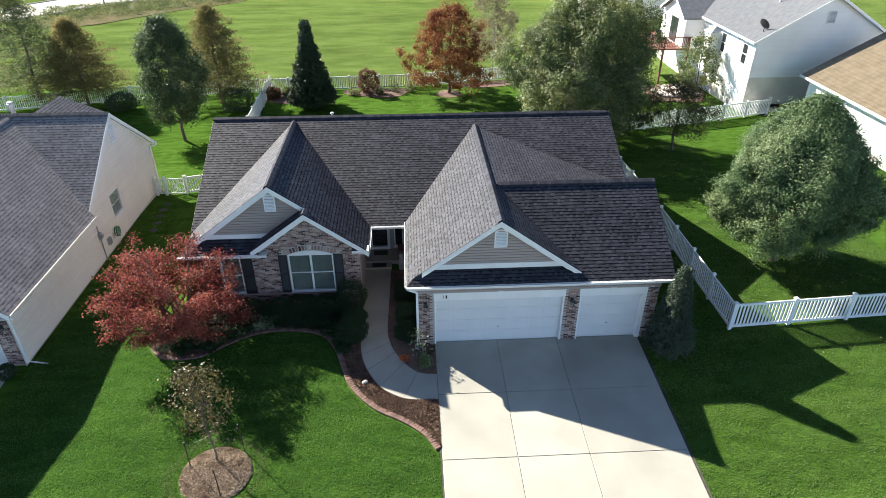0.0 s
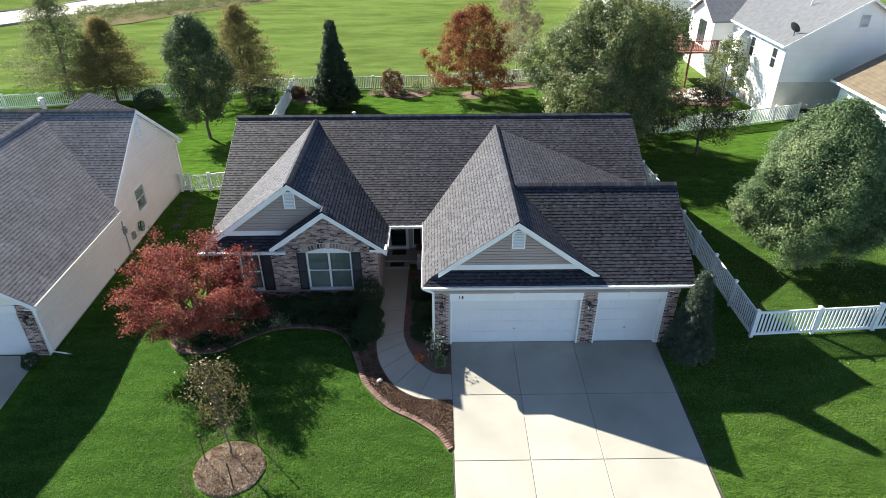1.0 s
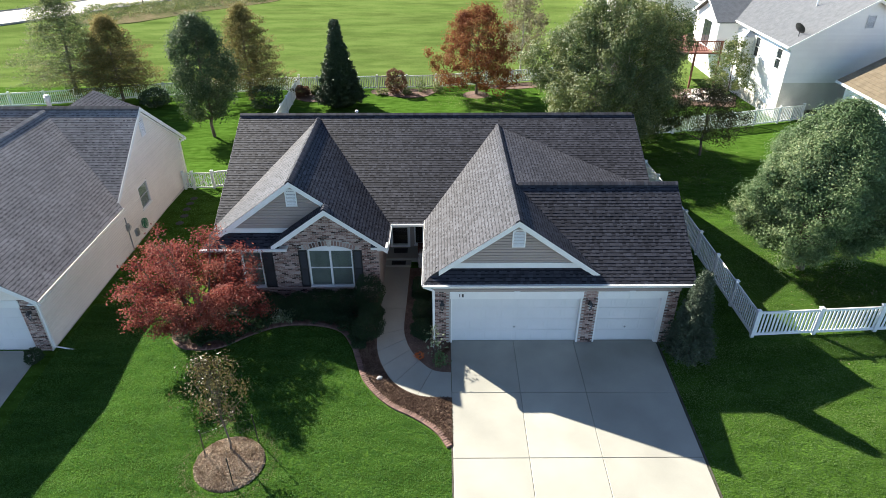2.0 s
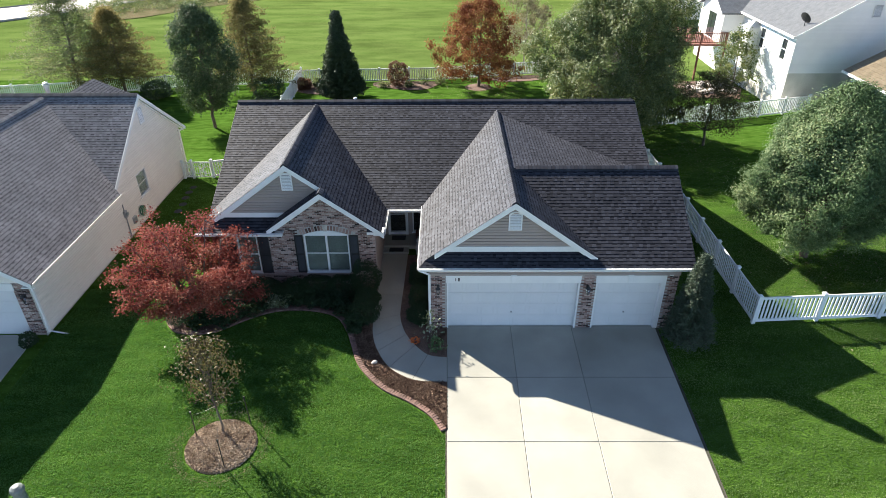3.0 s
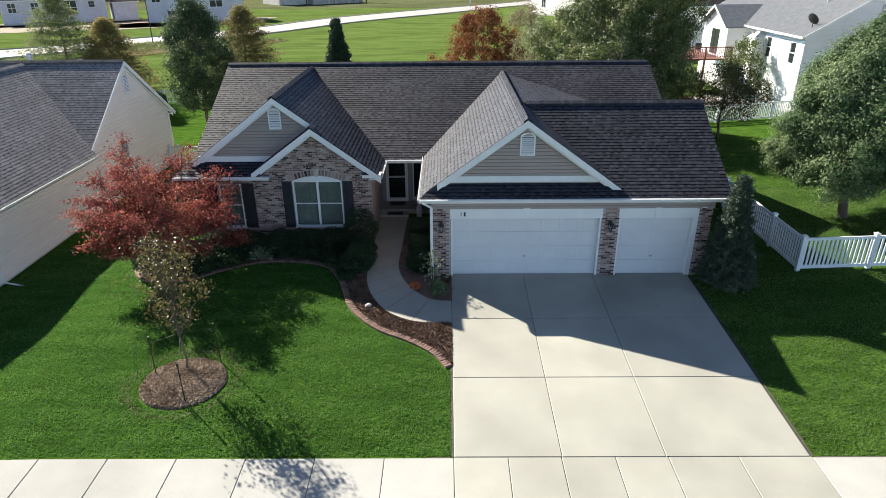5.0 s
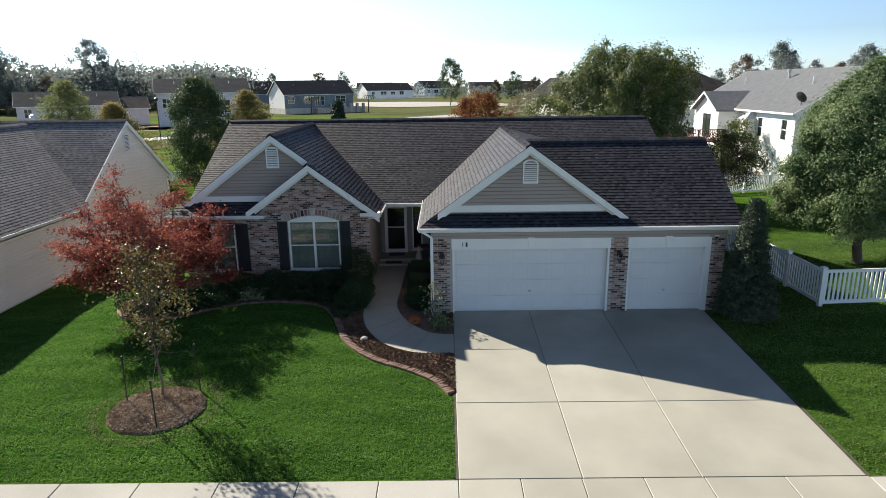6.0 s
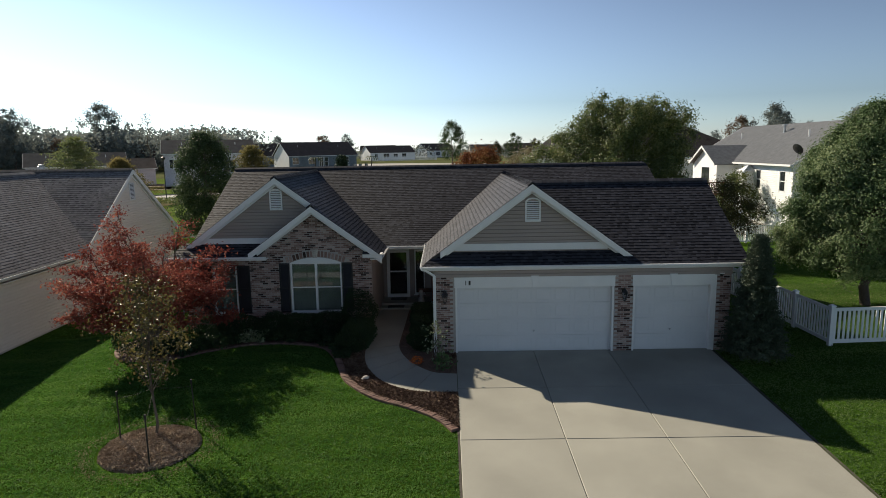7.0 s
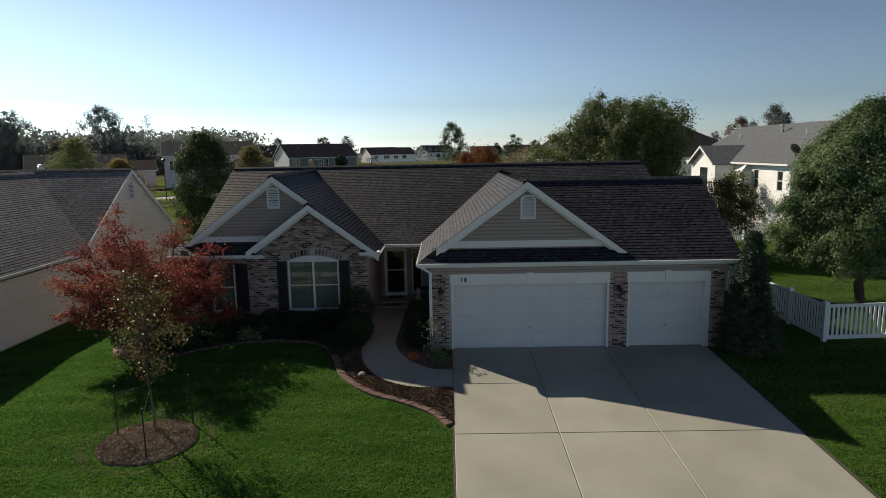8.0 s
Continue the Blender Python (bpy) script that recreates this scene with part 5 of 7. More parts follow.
# ---- fences ----
def fence_run(pts, label, group, singles=True, height=1.2, bay=2.44, pitch=0.152, base=None):
    """White vinyl picket fence along straight stretches: posts with caps, two rails a bay, pickets."""
    z_at = base or gz
    ob = thing("fence", (*pts[0], z_at(*pts[0])), label, "fence", group)
    post_mesh = Build().box(-0.065, 0.065, -0.065, 0.065, -0.2, height + 0.08).box(-0.085, 0.085, -0.085, 0.085, height + 0.08, height + 0.11).add(
        [(-0.08, -0.08, height + 0.11), (0.08, -0.08, height + 0.11), (0.08, 0.08, height + 0.11), (-0.08, 0.08, height + 0.11), (0, 0, height + 0.16)],
        [(0, 1, 4), (1, 2, 4), (2, 3, 4), (3, 0, 4)]).data("post", M_VINYL)
    picket_mesh = Build().box(-0.038, 0.038, -0.011, 0.011, 0.14, height - 0.04).data("picket", M_VINYL)
    stuff = Build()
    placed = set()
    for (xa, ya), (xb, yb) in zip(pts[:-1], pts[1:]):
        L = math.hypot(xb - xa, yb - ya)
        n = max(1, round(L / bay))
        ang = math.degrees(math.atan2(yb - ya, xb - xa))
        for k in range(n + 1):
            x, y = xa + (xb - xa) * k / n, ya + (yb - ya) * k / n
            if (round(x, 2), round(y, 2)) not in placed:
                placed.add((round(x, 2), round(y, 2)))
                po = new("post", post_mesh)
                po.matrix_basis = pose(x, y, z_at(x, y), 0, 0, ang)
                put_under(po, ob)
            if k == n:
                break
            x1, y1 = xa + (xb - xa) * (k + 1) / n, ya + (yb - ya) * (k + 1) / n
            w = L / n
            m = pose(x, y, z_at(x, y), 0, -math.degrees(math.atan2(z_at(x1, y1) - z_at(x, y), w)), ang)
            Build(m).box(0.06, w - 0.06, -0.025, 0.025, 0.08, 0.2).under("rail", M_VINYL, ob)
            Build(m).box(0.06, w - 0.06, -0.025, 0.025, height - 0.08, height + 0.02).under("rail", M_VINYL, ob)
            c = int((w - 0.2) / pitch)
            for i in range(c + 1):
                a = w / 2 + (i - c / 2) * pitch
                if singles:
                    pi = new("picket", picket_mesh)
                    pi.matrix_basis = m @ Matrix.Translation((a, 0, 0))
                    put_under(pi, ob)
                else:
                    stuff.box(a - 0.038, a + 0.038, -0.011, 0.011, 0.14, height - 0.04, m)
    if stuff.f:
        stuff.under("picket_infill", M_VINYL, ob, kind="stuff")
    return ob


G = "white vinyl fences"
fence_run([(11.86, 0.17), (11.82, 8.37)], "white vinyl picket fence along the side lawn", G, bay=2.05)
fence_run([(11.86, 0.17), (16.9, 0.5), (24.0, 0.9)], "white vinyl picket fence across the front lawn", G, bay=2.5)
fence_run([(11.82, 8.37), (11.69, 14.86), (11.84, 22.54)], "white vinyl picket fence along the back lawn", G)
fence_run([(11.84, 22.54), (20.77, 24.63), (27.05, 26.62)], "white vinyl picket fence before the white house", G)
fence_run([(-62.06, 24.98), (-47.96, 28.15), (-32.56, 31.14), (-23.87, 33.69), (-13.78, 35.53), (-0.7, 36.4), (8.41, 38.76), (14.58, 40.4)], "long white vinyl picket fence at the field", G, False, 1.15)
fence_run([(-12.1, 22.08), (-12.72, 35.65)], "white vinyl fence between the back gardens", G, False, 1.3)
fence_run([(-13.75, 14.6), (-9.62, 14.6)], "white vinyl picket fence between the houses", G, True, 1.05, 2.05)
# garden gate with a scrolled panel, and a narrow fixed panel beside it
gate = thing("garden_gate", (-14.5, 14.6, gz(-14.5, 14.6)), "white metal garden gate with scrollwork, closed", "gate")
gb = gz(-14.5, 14.6)
for x in (-15.45, -14.93):
    Build().box(x - 0.06, x + 0.06, 14.54, 14.66, gb - 0.1, gb + 1.12).box(x - 0.08, x + 0.08, 14.52, 14.68, gb + 1.12, gb + 1.16).under("gate_post", M_VINYL, gate)
for x0, x1 in ((-15.39, -14.99), (-14.86, -13.83)):
    for z in (0.08, 0.98):
        Build().box(x0, x1, 14.58, 14.62, gb + z, gb + z + 0.07).under("gate_rail", M_VINYL, gate)
    for k in range(round((x1 - x0) / 0.13)):
        x = x0 + 0.065 + 0.13 * k
        Build().box(x - 0.017, x + 0.017, 14.59, 14.61, gb + 0.15, gb + 0.98).under("bar", M_VINYL, gate)
for cx, cz, r in ((-14.6, 0.55, 0.24), (-14.1, 0.55, 0.24), (-14.35, 0.78, 0.17), (-14.35, 0.35, 0.17), (-15.19, 0.55, 0.18), (-15.19, 0.82, 0.1), (-15.19, 0.3, 0.1)):
    sc, n = Build(), 18
    for i in range(n):
        c, d = math.cos(2 * math.pi * i / n), math.sin(2 * math.pi * i / n)
        sc.v += [(cx + (r + a) * c, 14.575 + e, gb + cz + (r + a) * d) for a, e in ((-0.026, 0), (0, -0.02), (0.026, 0), (0, 0.02))]
        sc.f += [(4 * i + k, 4 * i + (k + 1) % 4, 4 * ((i + 1) % n) + (k + 1) % 4, 4 * ((i + 1) % n) + k) for k in range(4)]
    sc.under("scroll", M_VINYL, gate)
for k, (x, y) in enumerate(((-14.24, 10.17), (-14.28, 10.98), (-14.42, 11.77), (-14.49, 12.51), (-14.5, 13.2))):
    st = Build(pose(x, y, gz(x, y), 0, 0, 17 * k)).lathe([(0.2, -0.03), (0.22, 0.02), (0.2, 0.035), (0.02, 0.037)], 9)
    st.alone("stepping_stone", M_PATHSTONE, "flat grey stepping stone in the shaded grass", "paving stone", "stepping stones between the houses")

# ---- path, beds and edging ----
def smooth_line(pts, n=12):
    p = [Vector((*q, 0)) for q in pts]
    p = [p[0] * 2 - p[1]] + p + [p[-1] * 2 - p[-2]]
    out = []
    for i in range(1, len(p) - 2):
        for k in range(n):
            t = k / n
            out.append(0.5 * ((2 * p[i]) + (p[i + 1] - p[i - 1]) * t + (2 * p[i - 1] - 5 * p[i] + 4 * p[i + 1] - p[i + 2]) * t * t + (3 * p[i] - p[i - 1] - 3 * p[i + 1] + p[i + 2]) * t ** 3))
    return out + [p[-2]]


footpath = thing("footpath", (-2.3, 1, 0), "curved concrete path from the porch to the driveway", "path", kind="structure")
left_edge = smooth_line([(-2.93, 5.3), (-2.91, 2.5), (-2.9, 0.6), (-2.82, -0.5), (-2.55, -1.4), (-2.0, -2.3), (-1.12, -2.85), (0.0, -2.93)], 10)
right_edge = smooth_line([(-1.78, 5.3), (-1.83, 2.5), (-1.86, 0.9), (-1.77, 0.15), (-1.55, -0.5), (-1.15, -1.15), (-0.65, -1.62), (0.0, -1.74)], 10)
cuts = [0, 12, 22, 31, 40, 49, 59, 70]
for a, b in zip(cuts[:-1], cuts[1:]):
    bl, n = Build(), b - a + 1
    for k in range(a, b + 1):
        l, r = left_edge[k], right_edge[k]
        e = 0.008 if k == a else -0.008 if k == b else 0.0
        nxt = left_edge[min(k + 1, 70)] - left_edge[max(k - 1, 0)]
        d = nxt.normalized() * e
        for q in (l + d, r + d):
            bl.v.append((q.x, q.y, gz(q.x, q.y) + 0.035))
        for q in (l + d, r + d):
            bl.v.append((q.x, q.y, gz(q.x, q.y) - 0.1))
    for k in range(n - 1):
        i = 4 * k
        bl.f += [(i, i + 1, i + 5, i + 4), (i + 2, i, i + 4, i + 6), (i + 1, i + 3, i + 7, i + 5)]
    bl.f += [(0, 2, 3, 1), (4 * n - 4, 4 * n - 3, 4 * n - 1, 4 * n - 2)]
    bl.under("slab", M_SLAB, footpath)

EDGE = smooth_line([(-11.05, 1.4), (-11.0, 0.5), (-10.3, -0.3), (-9.0, -0.3), (-7.85, 0.5), (-6.85, 1.0), (-5.5, 1.05), (-4.35, 0.65), (-3.75, -0.3), (-3.5, -1.0), (-3.1, -2.1), (-2.25, -3.15), (-1.25, -3.78), (-0.5, -4.4), (-0.09, -5.05)], 14)
bed = Build()
inner = [(e.x, e.y) for e in EDGE] + [(-0.01, -5.05), (-0.01, -0.02), (-0.6, 0.0), (-0.64, 5.2), (-2.95, 5.2), (-2.96, 2.89), (-9.7, 2.89), (-11.05, 2.2)]
cut = geometry.delaunay_2d_cdt([Vector(p) for p in inner], [], [list(range(len(inner)))], 1, 1e-5)
me = bpy.data.meshes.new("mulch_bed")
me.from_pydata([(p.x, p.y, gz(p.x, p.y) + 0.022) for p in cut[0]], [], cut[2])
me.materials.append(M_MULCH)
mulch_bed = tagged(new("mulch_bed", me), "dark bark mulch bed before the house and path", "flower bed", kind="structure")
edging = thing("brick_edging", (-5, 0, 0), "curved edging of red pavers round the mulch bed", "edging")
dist, last = 0.0, None
paver = Build().add([(-0.043, -0.1, -0.05), (0.043, -0.1, -0.05), (0.043, 0.1, -0.05), (-0.043, 0.1, -0.05), (-0.046, -0.1, 0.05), (0.046, -0.1, 0.05), (0.046, 0.1, 0.05), (-0.046, 0.1, 0.05),
                     (-0.036, -0.09, 0.06), (0.036, -0.09, 0.06), (0.036, 0.09, 0.06), (-0.036, 0.09, 0.06)],
                    [(8, 9, 10, 11), (4, 5, 9, 8), (5, 6, 10, 9), (6, 7, 11, 10), (7, 4, 8, 11), (0, 1, 5, 4), (1, 2, 6, 5), (2, 3, 7, 6), (3, 0, 4, 7)]).data("paver", M_PAVER)
PR = random.Random(11)
for a, b in zip(EDGE[:-1], EDGE[1:]):
    seg = (b - a).length
    while dist < seg:
        q = a.lerp(b, dist / seg)
        pv = new("paver", paver)
        pv.matrix_basis = pose(q.x, q.y, gz(q.x, q.y) + 0.0 + PR.uniform(-0.008, 0.008), PR.uniform(-2, 2), PR.uniform(-2, 2), math.degrees(math.atan2(b.y - a.y, b.x - a.x)) + PR.uniform(-3, 3))
        put_under(pv, edging)
        dist += 0.1
    dist -= seg

# bark chips that lie loose on the beds
def chips(name, label, spots, seed, mat):
    rng = np.random.default_rng(seed)
    c = np.array(spots)
    ob = new(name, leaf_mesh(name, mat, c, 0.032, rng, 0.5, 2.4, 0.15))
    return tagged(ob, label, "bark chips", kind="stuff")


M_CHIP = leafy("bark_chips", (0.06, 0.036, 0.025), (0.125, 0.08, 0.056), (0.24, 0.17, 0.12), scale=3.0, through=0.0, rough=0.9, spec=0.1)
M_CHIP_DRY = leafy("dry_bark_chips", (0.2, 0.145, 0.098), (0.36, 0.275, 0.195), (0.52, 0.43, 0.33), scale=3.0, through=0.0, rough=0.9, spec=0.1)
crng = np.random.default_rng(5)
spots = []
while len(spots) < 9000:
    x, y = crng.uniform(-3.6, 0), crng.uniform(-5, 0)
    i = min(range(len(EDGE)), key=lambda k: (EDGE[k].y - y) ** 2 * 1.0 + (EDGE[k].x - x) ** 2)
    j = min(range(71), key=lambda k: (left_edge[k].y - y) ** 2 + (left_edge[k].x - x) ** 2)
    e, l = EDGE[i], left_edge[j]
    if (x - e.x) * (l.x - e.x) + (y - e.y) * (l.y - e.y) > 0.02 and (x - l.x) * (e.x - l.x) + (y - l.y) * (e.y - l.y) > 0.02:
        spots.append((x, y, gz(x, y) + 0.03 + crng.uniform(0, 0.02)))
chips("bark_chips", "loose brown bark chips on the bed", spots, 21, M_CHIP)

# mulch ring with the staked sapling
ring = Build()
RX, RY, RC, RT = 1.1, 1.02, (-7.09, -5.62), 0.5
for k, (s, dz) in enumerate(((1.06, -0.03), (1.0, 0.0), (0.97, 0.035), (0.75, 0.075), (0.4, 0.11))):
    for i in range(40):
        a = 2 * math.pi * i / 40
        rr = s * (1 + 0.015 * math.sin(3 * a) + 0.01 * math.sin(7 * a + 1))
        x, y = RC[0] + rr * RX * math.cos(a), RC[1] + rr * RY * math.sin(a)
        ring.v.append((x, y, gz(x, y) + dz))
ring.v.append((RC[0], RC[1], gz(*RC) + 0.12))
for k in range(4):
    ring.f += [(k * 40 + i, k * 40 + (i + 1) % 40, (k + 1) * 40 + (i + 1) % 40, (k + 1) * 40 + i) for i in range(40)]
ring.f += [(160 + i, 160 + (i + 1) % 40, 200) for i in range(40)]
ring.alone("mulch_ring", M_MULCH_DRY, "round mound of brown bark mulch in the lawn", "mulch", smooth=True)
spots = []
for _ in range(9000):
    a, r = crng.uniform(0, 6.28), crng.uniform(0, 1) ** 0.5
    x, y = RC[0] + r * RX * math.cos(a), RC[1] + r * RY * math.sin(a)
    spots.append((x, y, gz(x, y) + float(np.interp(r, (0, 0.4, 0.75, 0.97, 1), (0.12, 0.11, 0.075, 0.035, 0.0))) + crng.uniform(0.003, 0.02)))
chips("bark_chips", "loose pale bark chips on the round mulch mound", spots, 22, M_CHIP_DRY)
STK = [((-6.36, -4.78), (-6.38, -4.84), 1.25), ((-7.95, -5.3), (-7.85, -5.45), 1.25), ((-6.73, -6.45), (-6.76, -6.4), 1.15)]
for (x, y), (xt, yt), hh in STK:
    z = gz(x, y)
    st = thing("tree_stake", (x, y, z), "dark green metal tree stake in the mulch ring", "stake", "stakes round the sapling")
    Build().tube((x, y, z - 0.2), (xt, yt, z + hh), 0.018, n=5).under("shaft", M_METAL, st)
    Build().box(xt - 0.02, xt + 0.02, yt - 0.02, yt + 0.02, z + hh - 0.05, z + hh + 0.05).under("hook", M_METAL, st)
    tie = Build()
    p, q = Vector((xt, yt, z + hh - 0.12)), Vector((-7.19, -5.15, z + hh - 0.02))
    for i in range(6):
        sag = [Vector((0, 0, -0.03 * math.sin(math.pi * j / 6))) for j in (i, i + 1)]
        tie.tube(p.lerp(q, i / 6) + sag[0], p.lerp(q, (i + 1) / 6) + sag[1], 0.003, n=4, cap=False)
    tie.under("tie", M_METAL, st)

# small things in front
stone = Build()
stone.lathe([(0.02, -0.05), (0.14, -0.02), (0.16, 0.05), (0.1, 0.11), (0.02, 0.13)], 9, pose(-2.62, -2.0, gz(-2.6, -2) + 0.02, 8, -6, 30) @ Matrix.Diagonal((0.75, 0.55, 0.75, 1)))
stone.alone("rock", M_STONE, "pale smooth rock lying in the mulch", "rock")
mat_ob = Build().box(-2.65, -2.0, 5.35, 5.68, 0.1, 0.12).alone("door_mat", M_BLACK, "black door mat on the porch step", "mat")
Build().box(-2.6, -1.95, 6.25, 6.65, 0.19, 0.21).alone("door_mat", M_BLACK, "dark door mat before the storm door", "mat")
fig = Build(pose(-1.3, 5.35, -0.02))
fig.lathe([(0.13, 0), (0.12, 0.06), (0.1, 0.1), (0.13, 0.2), (0.14, 0.35), (0.11, 0.5), (0.06, 0.58), (0.09, 0.63), (0.1, 0.72), (0.07, 0.8), (0.02, 0.84)], 12)
fig.alone("garden_statue", M_STONE, "small pale stone garden statue beside the porch", "statue", smooth=True)
bench = thing("porch_chair", (-1.15, 6.2, 0.19), "dark wooden porch chair against the wall", "chair")
Build().box(-1.45, -0.85, 5.95, 6.45, 0.58, 0.63).under("seat", M_REDWOOD, bench)
Build().box(-0.9, -0.85, 5.95, 6.45, 0.63, 1.15).under("backrest", M_REDWOOD, bench)
for x in (-1.43, -0.9):
    for y in (5.97, 6.4):
        Build().box(x, x + 0.05, y, y + 0.05, 0.19, 0.58).under("leg", M_REDWOOD, bench)
cover = Build(pose(-11.45, -7.55, gz(-11.4, -7.5))).lathe([(0.16, -0.05), (0.16, 0.02), (0.13, 0.035), (0.02, 0.045)], 16)
cover.alone("valve_cover", M_STONE, "pale round utility cover in the lawn", "cover")
ped = thing("utility_pedestal", (-12.3, -7.5, gz(-12.4, -7.5)), "grey-green utility pedestal with a domed cap", "utility box")
pm = pose(-12.3, -7.5, gz(-12.4, -7.5))
Build(pm).lathe([(0.16, -0.05), (0.16, 0.55), (0.15, 0.57)], 14).under("body", M_PEDESTAL, ped)
Build(pm).lathe([(0.19, 0.55), (0.2, 0.62), (0.17, 0.7), (0.08, 0.75), (0.01, 0.76)], 14).under("cap", M_PEDESTAL, ped)
vent_cap = Build(pose(-4.63, 11.9, 4.72)).lathe([(0.05, -0.1), (0.05, 0.46), (0.08, 0.47), (0.1, 0.5), (0.07, 0.54), (0.02, 0.55)], 14)
vent_cap.under("roof_vent", M_WHITE, house, "white round vent cap behind the ridge")
# beds on the back lawn
for pts, nm in (([(-5.15, 33.94), (-3.98, 33.33), (-2.5, 33.08), (-1.23, 33.94), (-0.91, 35.9), (-5.81, 35.9), (-6.32, 34.55)], "fence"), ([(3.46, 37.14), (4.83, 35.9), (7.5, 36.15), (9.12, 37.14), (8.61, 38.26), (4.32, 37.39)], "maple"), ([(-13.28, 33.33), (-11.55, 31.99), (-10.08, 32.23), (-9.95, 35.53), (-13.25, 35.65)], "corner")):
    ln = smooth_line(pts + [pts[0]], 6)[:-1]
    bl = Build().add([(p.x, p.y, gz(p.x, p.y) + 0.04) for p in ln], [tuple(range(len(ln)))])
    bl.alone("back_bed", M_MULCH, "dark mulch bed on the back lawn", "flower bed", kind="structure")
Build(pose(2.73, 33.94, gz(2.73, 33.94))).lathe([(1.15, 0.0), (1.05, 0.05), (0.4, 0.1), (0.05, 0.12)], 24).alone("mulch_ring", M_MULCH, "mulch ring round the autumn maple", "mulch")

cam_dome = thing("security_camera", (8.2, -0.12, 2.42), "small dark dome camera under the garage eave", "camera")
Build(pose(8.2, -0.1, 2.44)).lathe([(0.06, 0.0), (0.06, -0.03), (0.045, -0.07), (0.01, -0.09)], 12).under("lens_dome", M_BLACK, cam_dome)
Build().box(8.13, 8.27, -0.16, -0.02, 2.44, 2.47).under("bracket", M_WHITE, cam_dome)

# ---- neighbour with cream siding ----
nb = thing("neighbour_house", (-20, 6, -0.4), "cream sided single-storey house with grey shingle roof", "house")
NZ = -0.42
nb_main_f = [(-33.0, 6.9, 2.32), (-15.42, 6.9, 2.32), (-15.42, 11.45, 5.6), (-33.0, 11.45, 5.6)]
nb_main_b = [(-33.0, 11.45, 5.6), (-15.42, 11.45, 5.6), (-15.42, 16.0, 2.32), (-33.0, 16.0, 2.32)]
nb_wing_r = [(-15.15, -0.45, 2.3), (-15.15, 6.87, 2.3), (-20.15, 11.31, 5.5), (-20.15, -0.45, 5.5)]
nb_wing_l = [(-20.15, -0.45, 5.5), (-20.15, 11.31, 5.5), (-25.15, 6.87, 2.3), (-25.15, -0.45, 2.3)]
nb_hip = [(-19.8, 12.0, 5.2), (-19.8, 15.6, 5.2), (-17.8, 16.6, 3.8), (-17.8, 13.0, 3.8)]
nb_hip_l = [(-19.8, 12.0, 5.2), (-19.8, 15.6, 5.2), (-21.8, 16.6, 3.8), (-21.8, 13.0, 3.8)]
bl = Build()
for p in (nb_main_f, nb_main_b, nb_wing_r, nb_wing_l, nb_hip, nb_hip_l):
    deck(bl, p, 0.1)
nb_roof = bl.under("roof", M_DECK, nb, "grey architectural shingle roof")
for i, p in enumerate((nb_main_f, nb_main_b, nb_wing_r, nb_wing_l, nb_hip, nb_hip_l)):
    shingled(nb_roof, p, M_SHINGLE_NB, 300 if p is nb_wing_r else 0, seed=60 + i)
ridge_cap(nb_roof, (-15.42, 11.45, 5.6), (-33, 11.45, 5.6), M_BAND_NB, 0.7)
ridge_cap(nb_roof, (-20.15, -0.45, 5.5), (-20.15, 11.31, 5.5), M_SHINGLE_NB, 0.64)
NW = (9.43, 10.52, 0.86, 2.08)
# the wall's own frame: u runs along +y of the world, facing +x
NM = pose(-15.6, 0, 0, 0, 0, 90)
bl = wall_cells(Build(NM), -0.05, 15.4, NZ - 0.2, 2.3, 0.0, 0.18, [NW])
Build(NM).prism([(7.0, 0.0, 2.3), (15.4, 0.0, 2.3), (11.45, 0.0, 5.35)], (0, 0.18, 0)).under("side_gable", M_CREAM, nb)
nb_wall = bl.under("side_wall", M_CREAM, nb, "cream lap siding wall")
siding(nb_wall, lambda z: (-0.05, 15.42) if z < 2.2 else (11.45 - (5.4 - z) / 0.72, 11.45 + (5.4 - z) / 0.72) if z > 2.32 else (6.9, 15.42), NZ + 0.12, 5.32, 0.0, M_CREAM, NM, holes=[NW], lip=0.024)
Build(NM).box(-0.1, 15.45, -0.03, 0.0, NZ - 0.2, NZ + 0.12).under("foundation", M_FOUND, nb)
window_unit(nb, *NW, 0.02, 1, 0, NM, blind_mat=M_BLIND_SKY)
gable_vent(nb, 11.45, 4.1, 4.95, 0.5, -0.03, NM, False)
for a, b in (((6.8, 2.3), (11.45, 5.6)), ((11.45, 5.6), (16.0, 2.3))):
    rake_board(nb, a, b, -0.2, mat=M_WHITE, m=NM)
    Build(NM).prism([(a[0], -0.17, a[1] - 0.12), (b[0], -0.17, b[1] - 0.12), (b[0], -0.17, b[1] - 0.14), (a[0], -0.17, a[1] - 0.14)], (0, 0.17, 0)).under("rake_soffit", M_WHITE, nb)
gutter(nb, -0.45, 6.9, -0.4, 2.3, NM)
Build(NM).box(-0.4, 6.9, -0.33, 0.0, 2.06, 2.09).under("soffit", M_WHITE, nb)
Build(NM).box(15.32, 15.4, -0.09, -0.01, NZ + 0.15, 2.2).tube((15.36, -0.05, 2.2), (15.8, -0.3, 2.3), 0.04, n=6).under("downspout", M_WHITE, nb)
Build(NM).box(0.0, 0.08, -0.09, -0.01, NZ + 0.15, 2.0).tube((0.04, -0.05, 2.0), (-0.2, -0.3, 2.12), 0.04, n=6).tube((0.04, -0.05, NZ + 0.18), (0.0, -0.8, NZ + 0.05), 0.028, n=6).under("downspout", M_WHITE, nb)
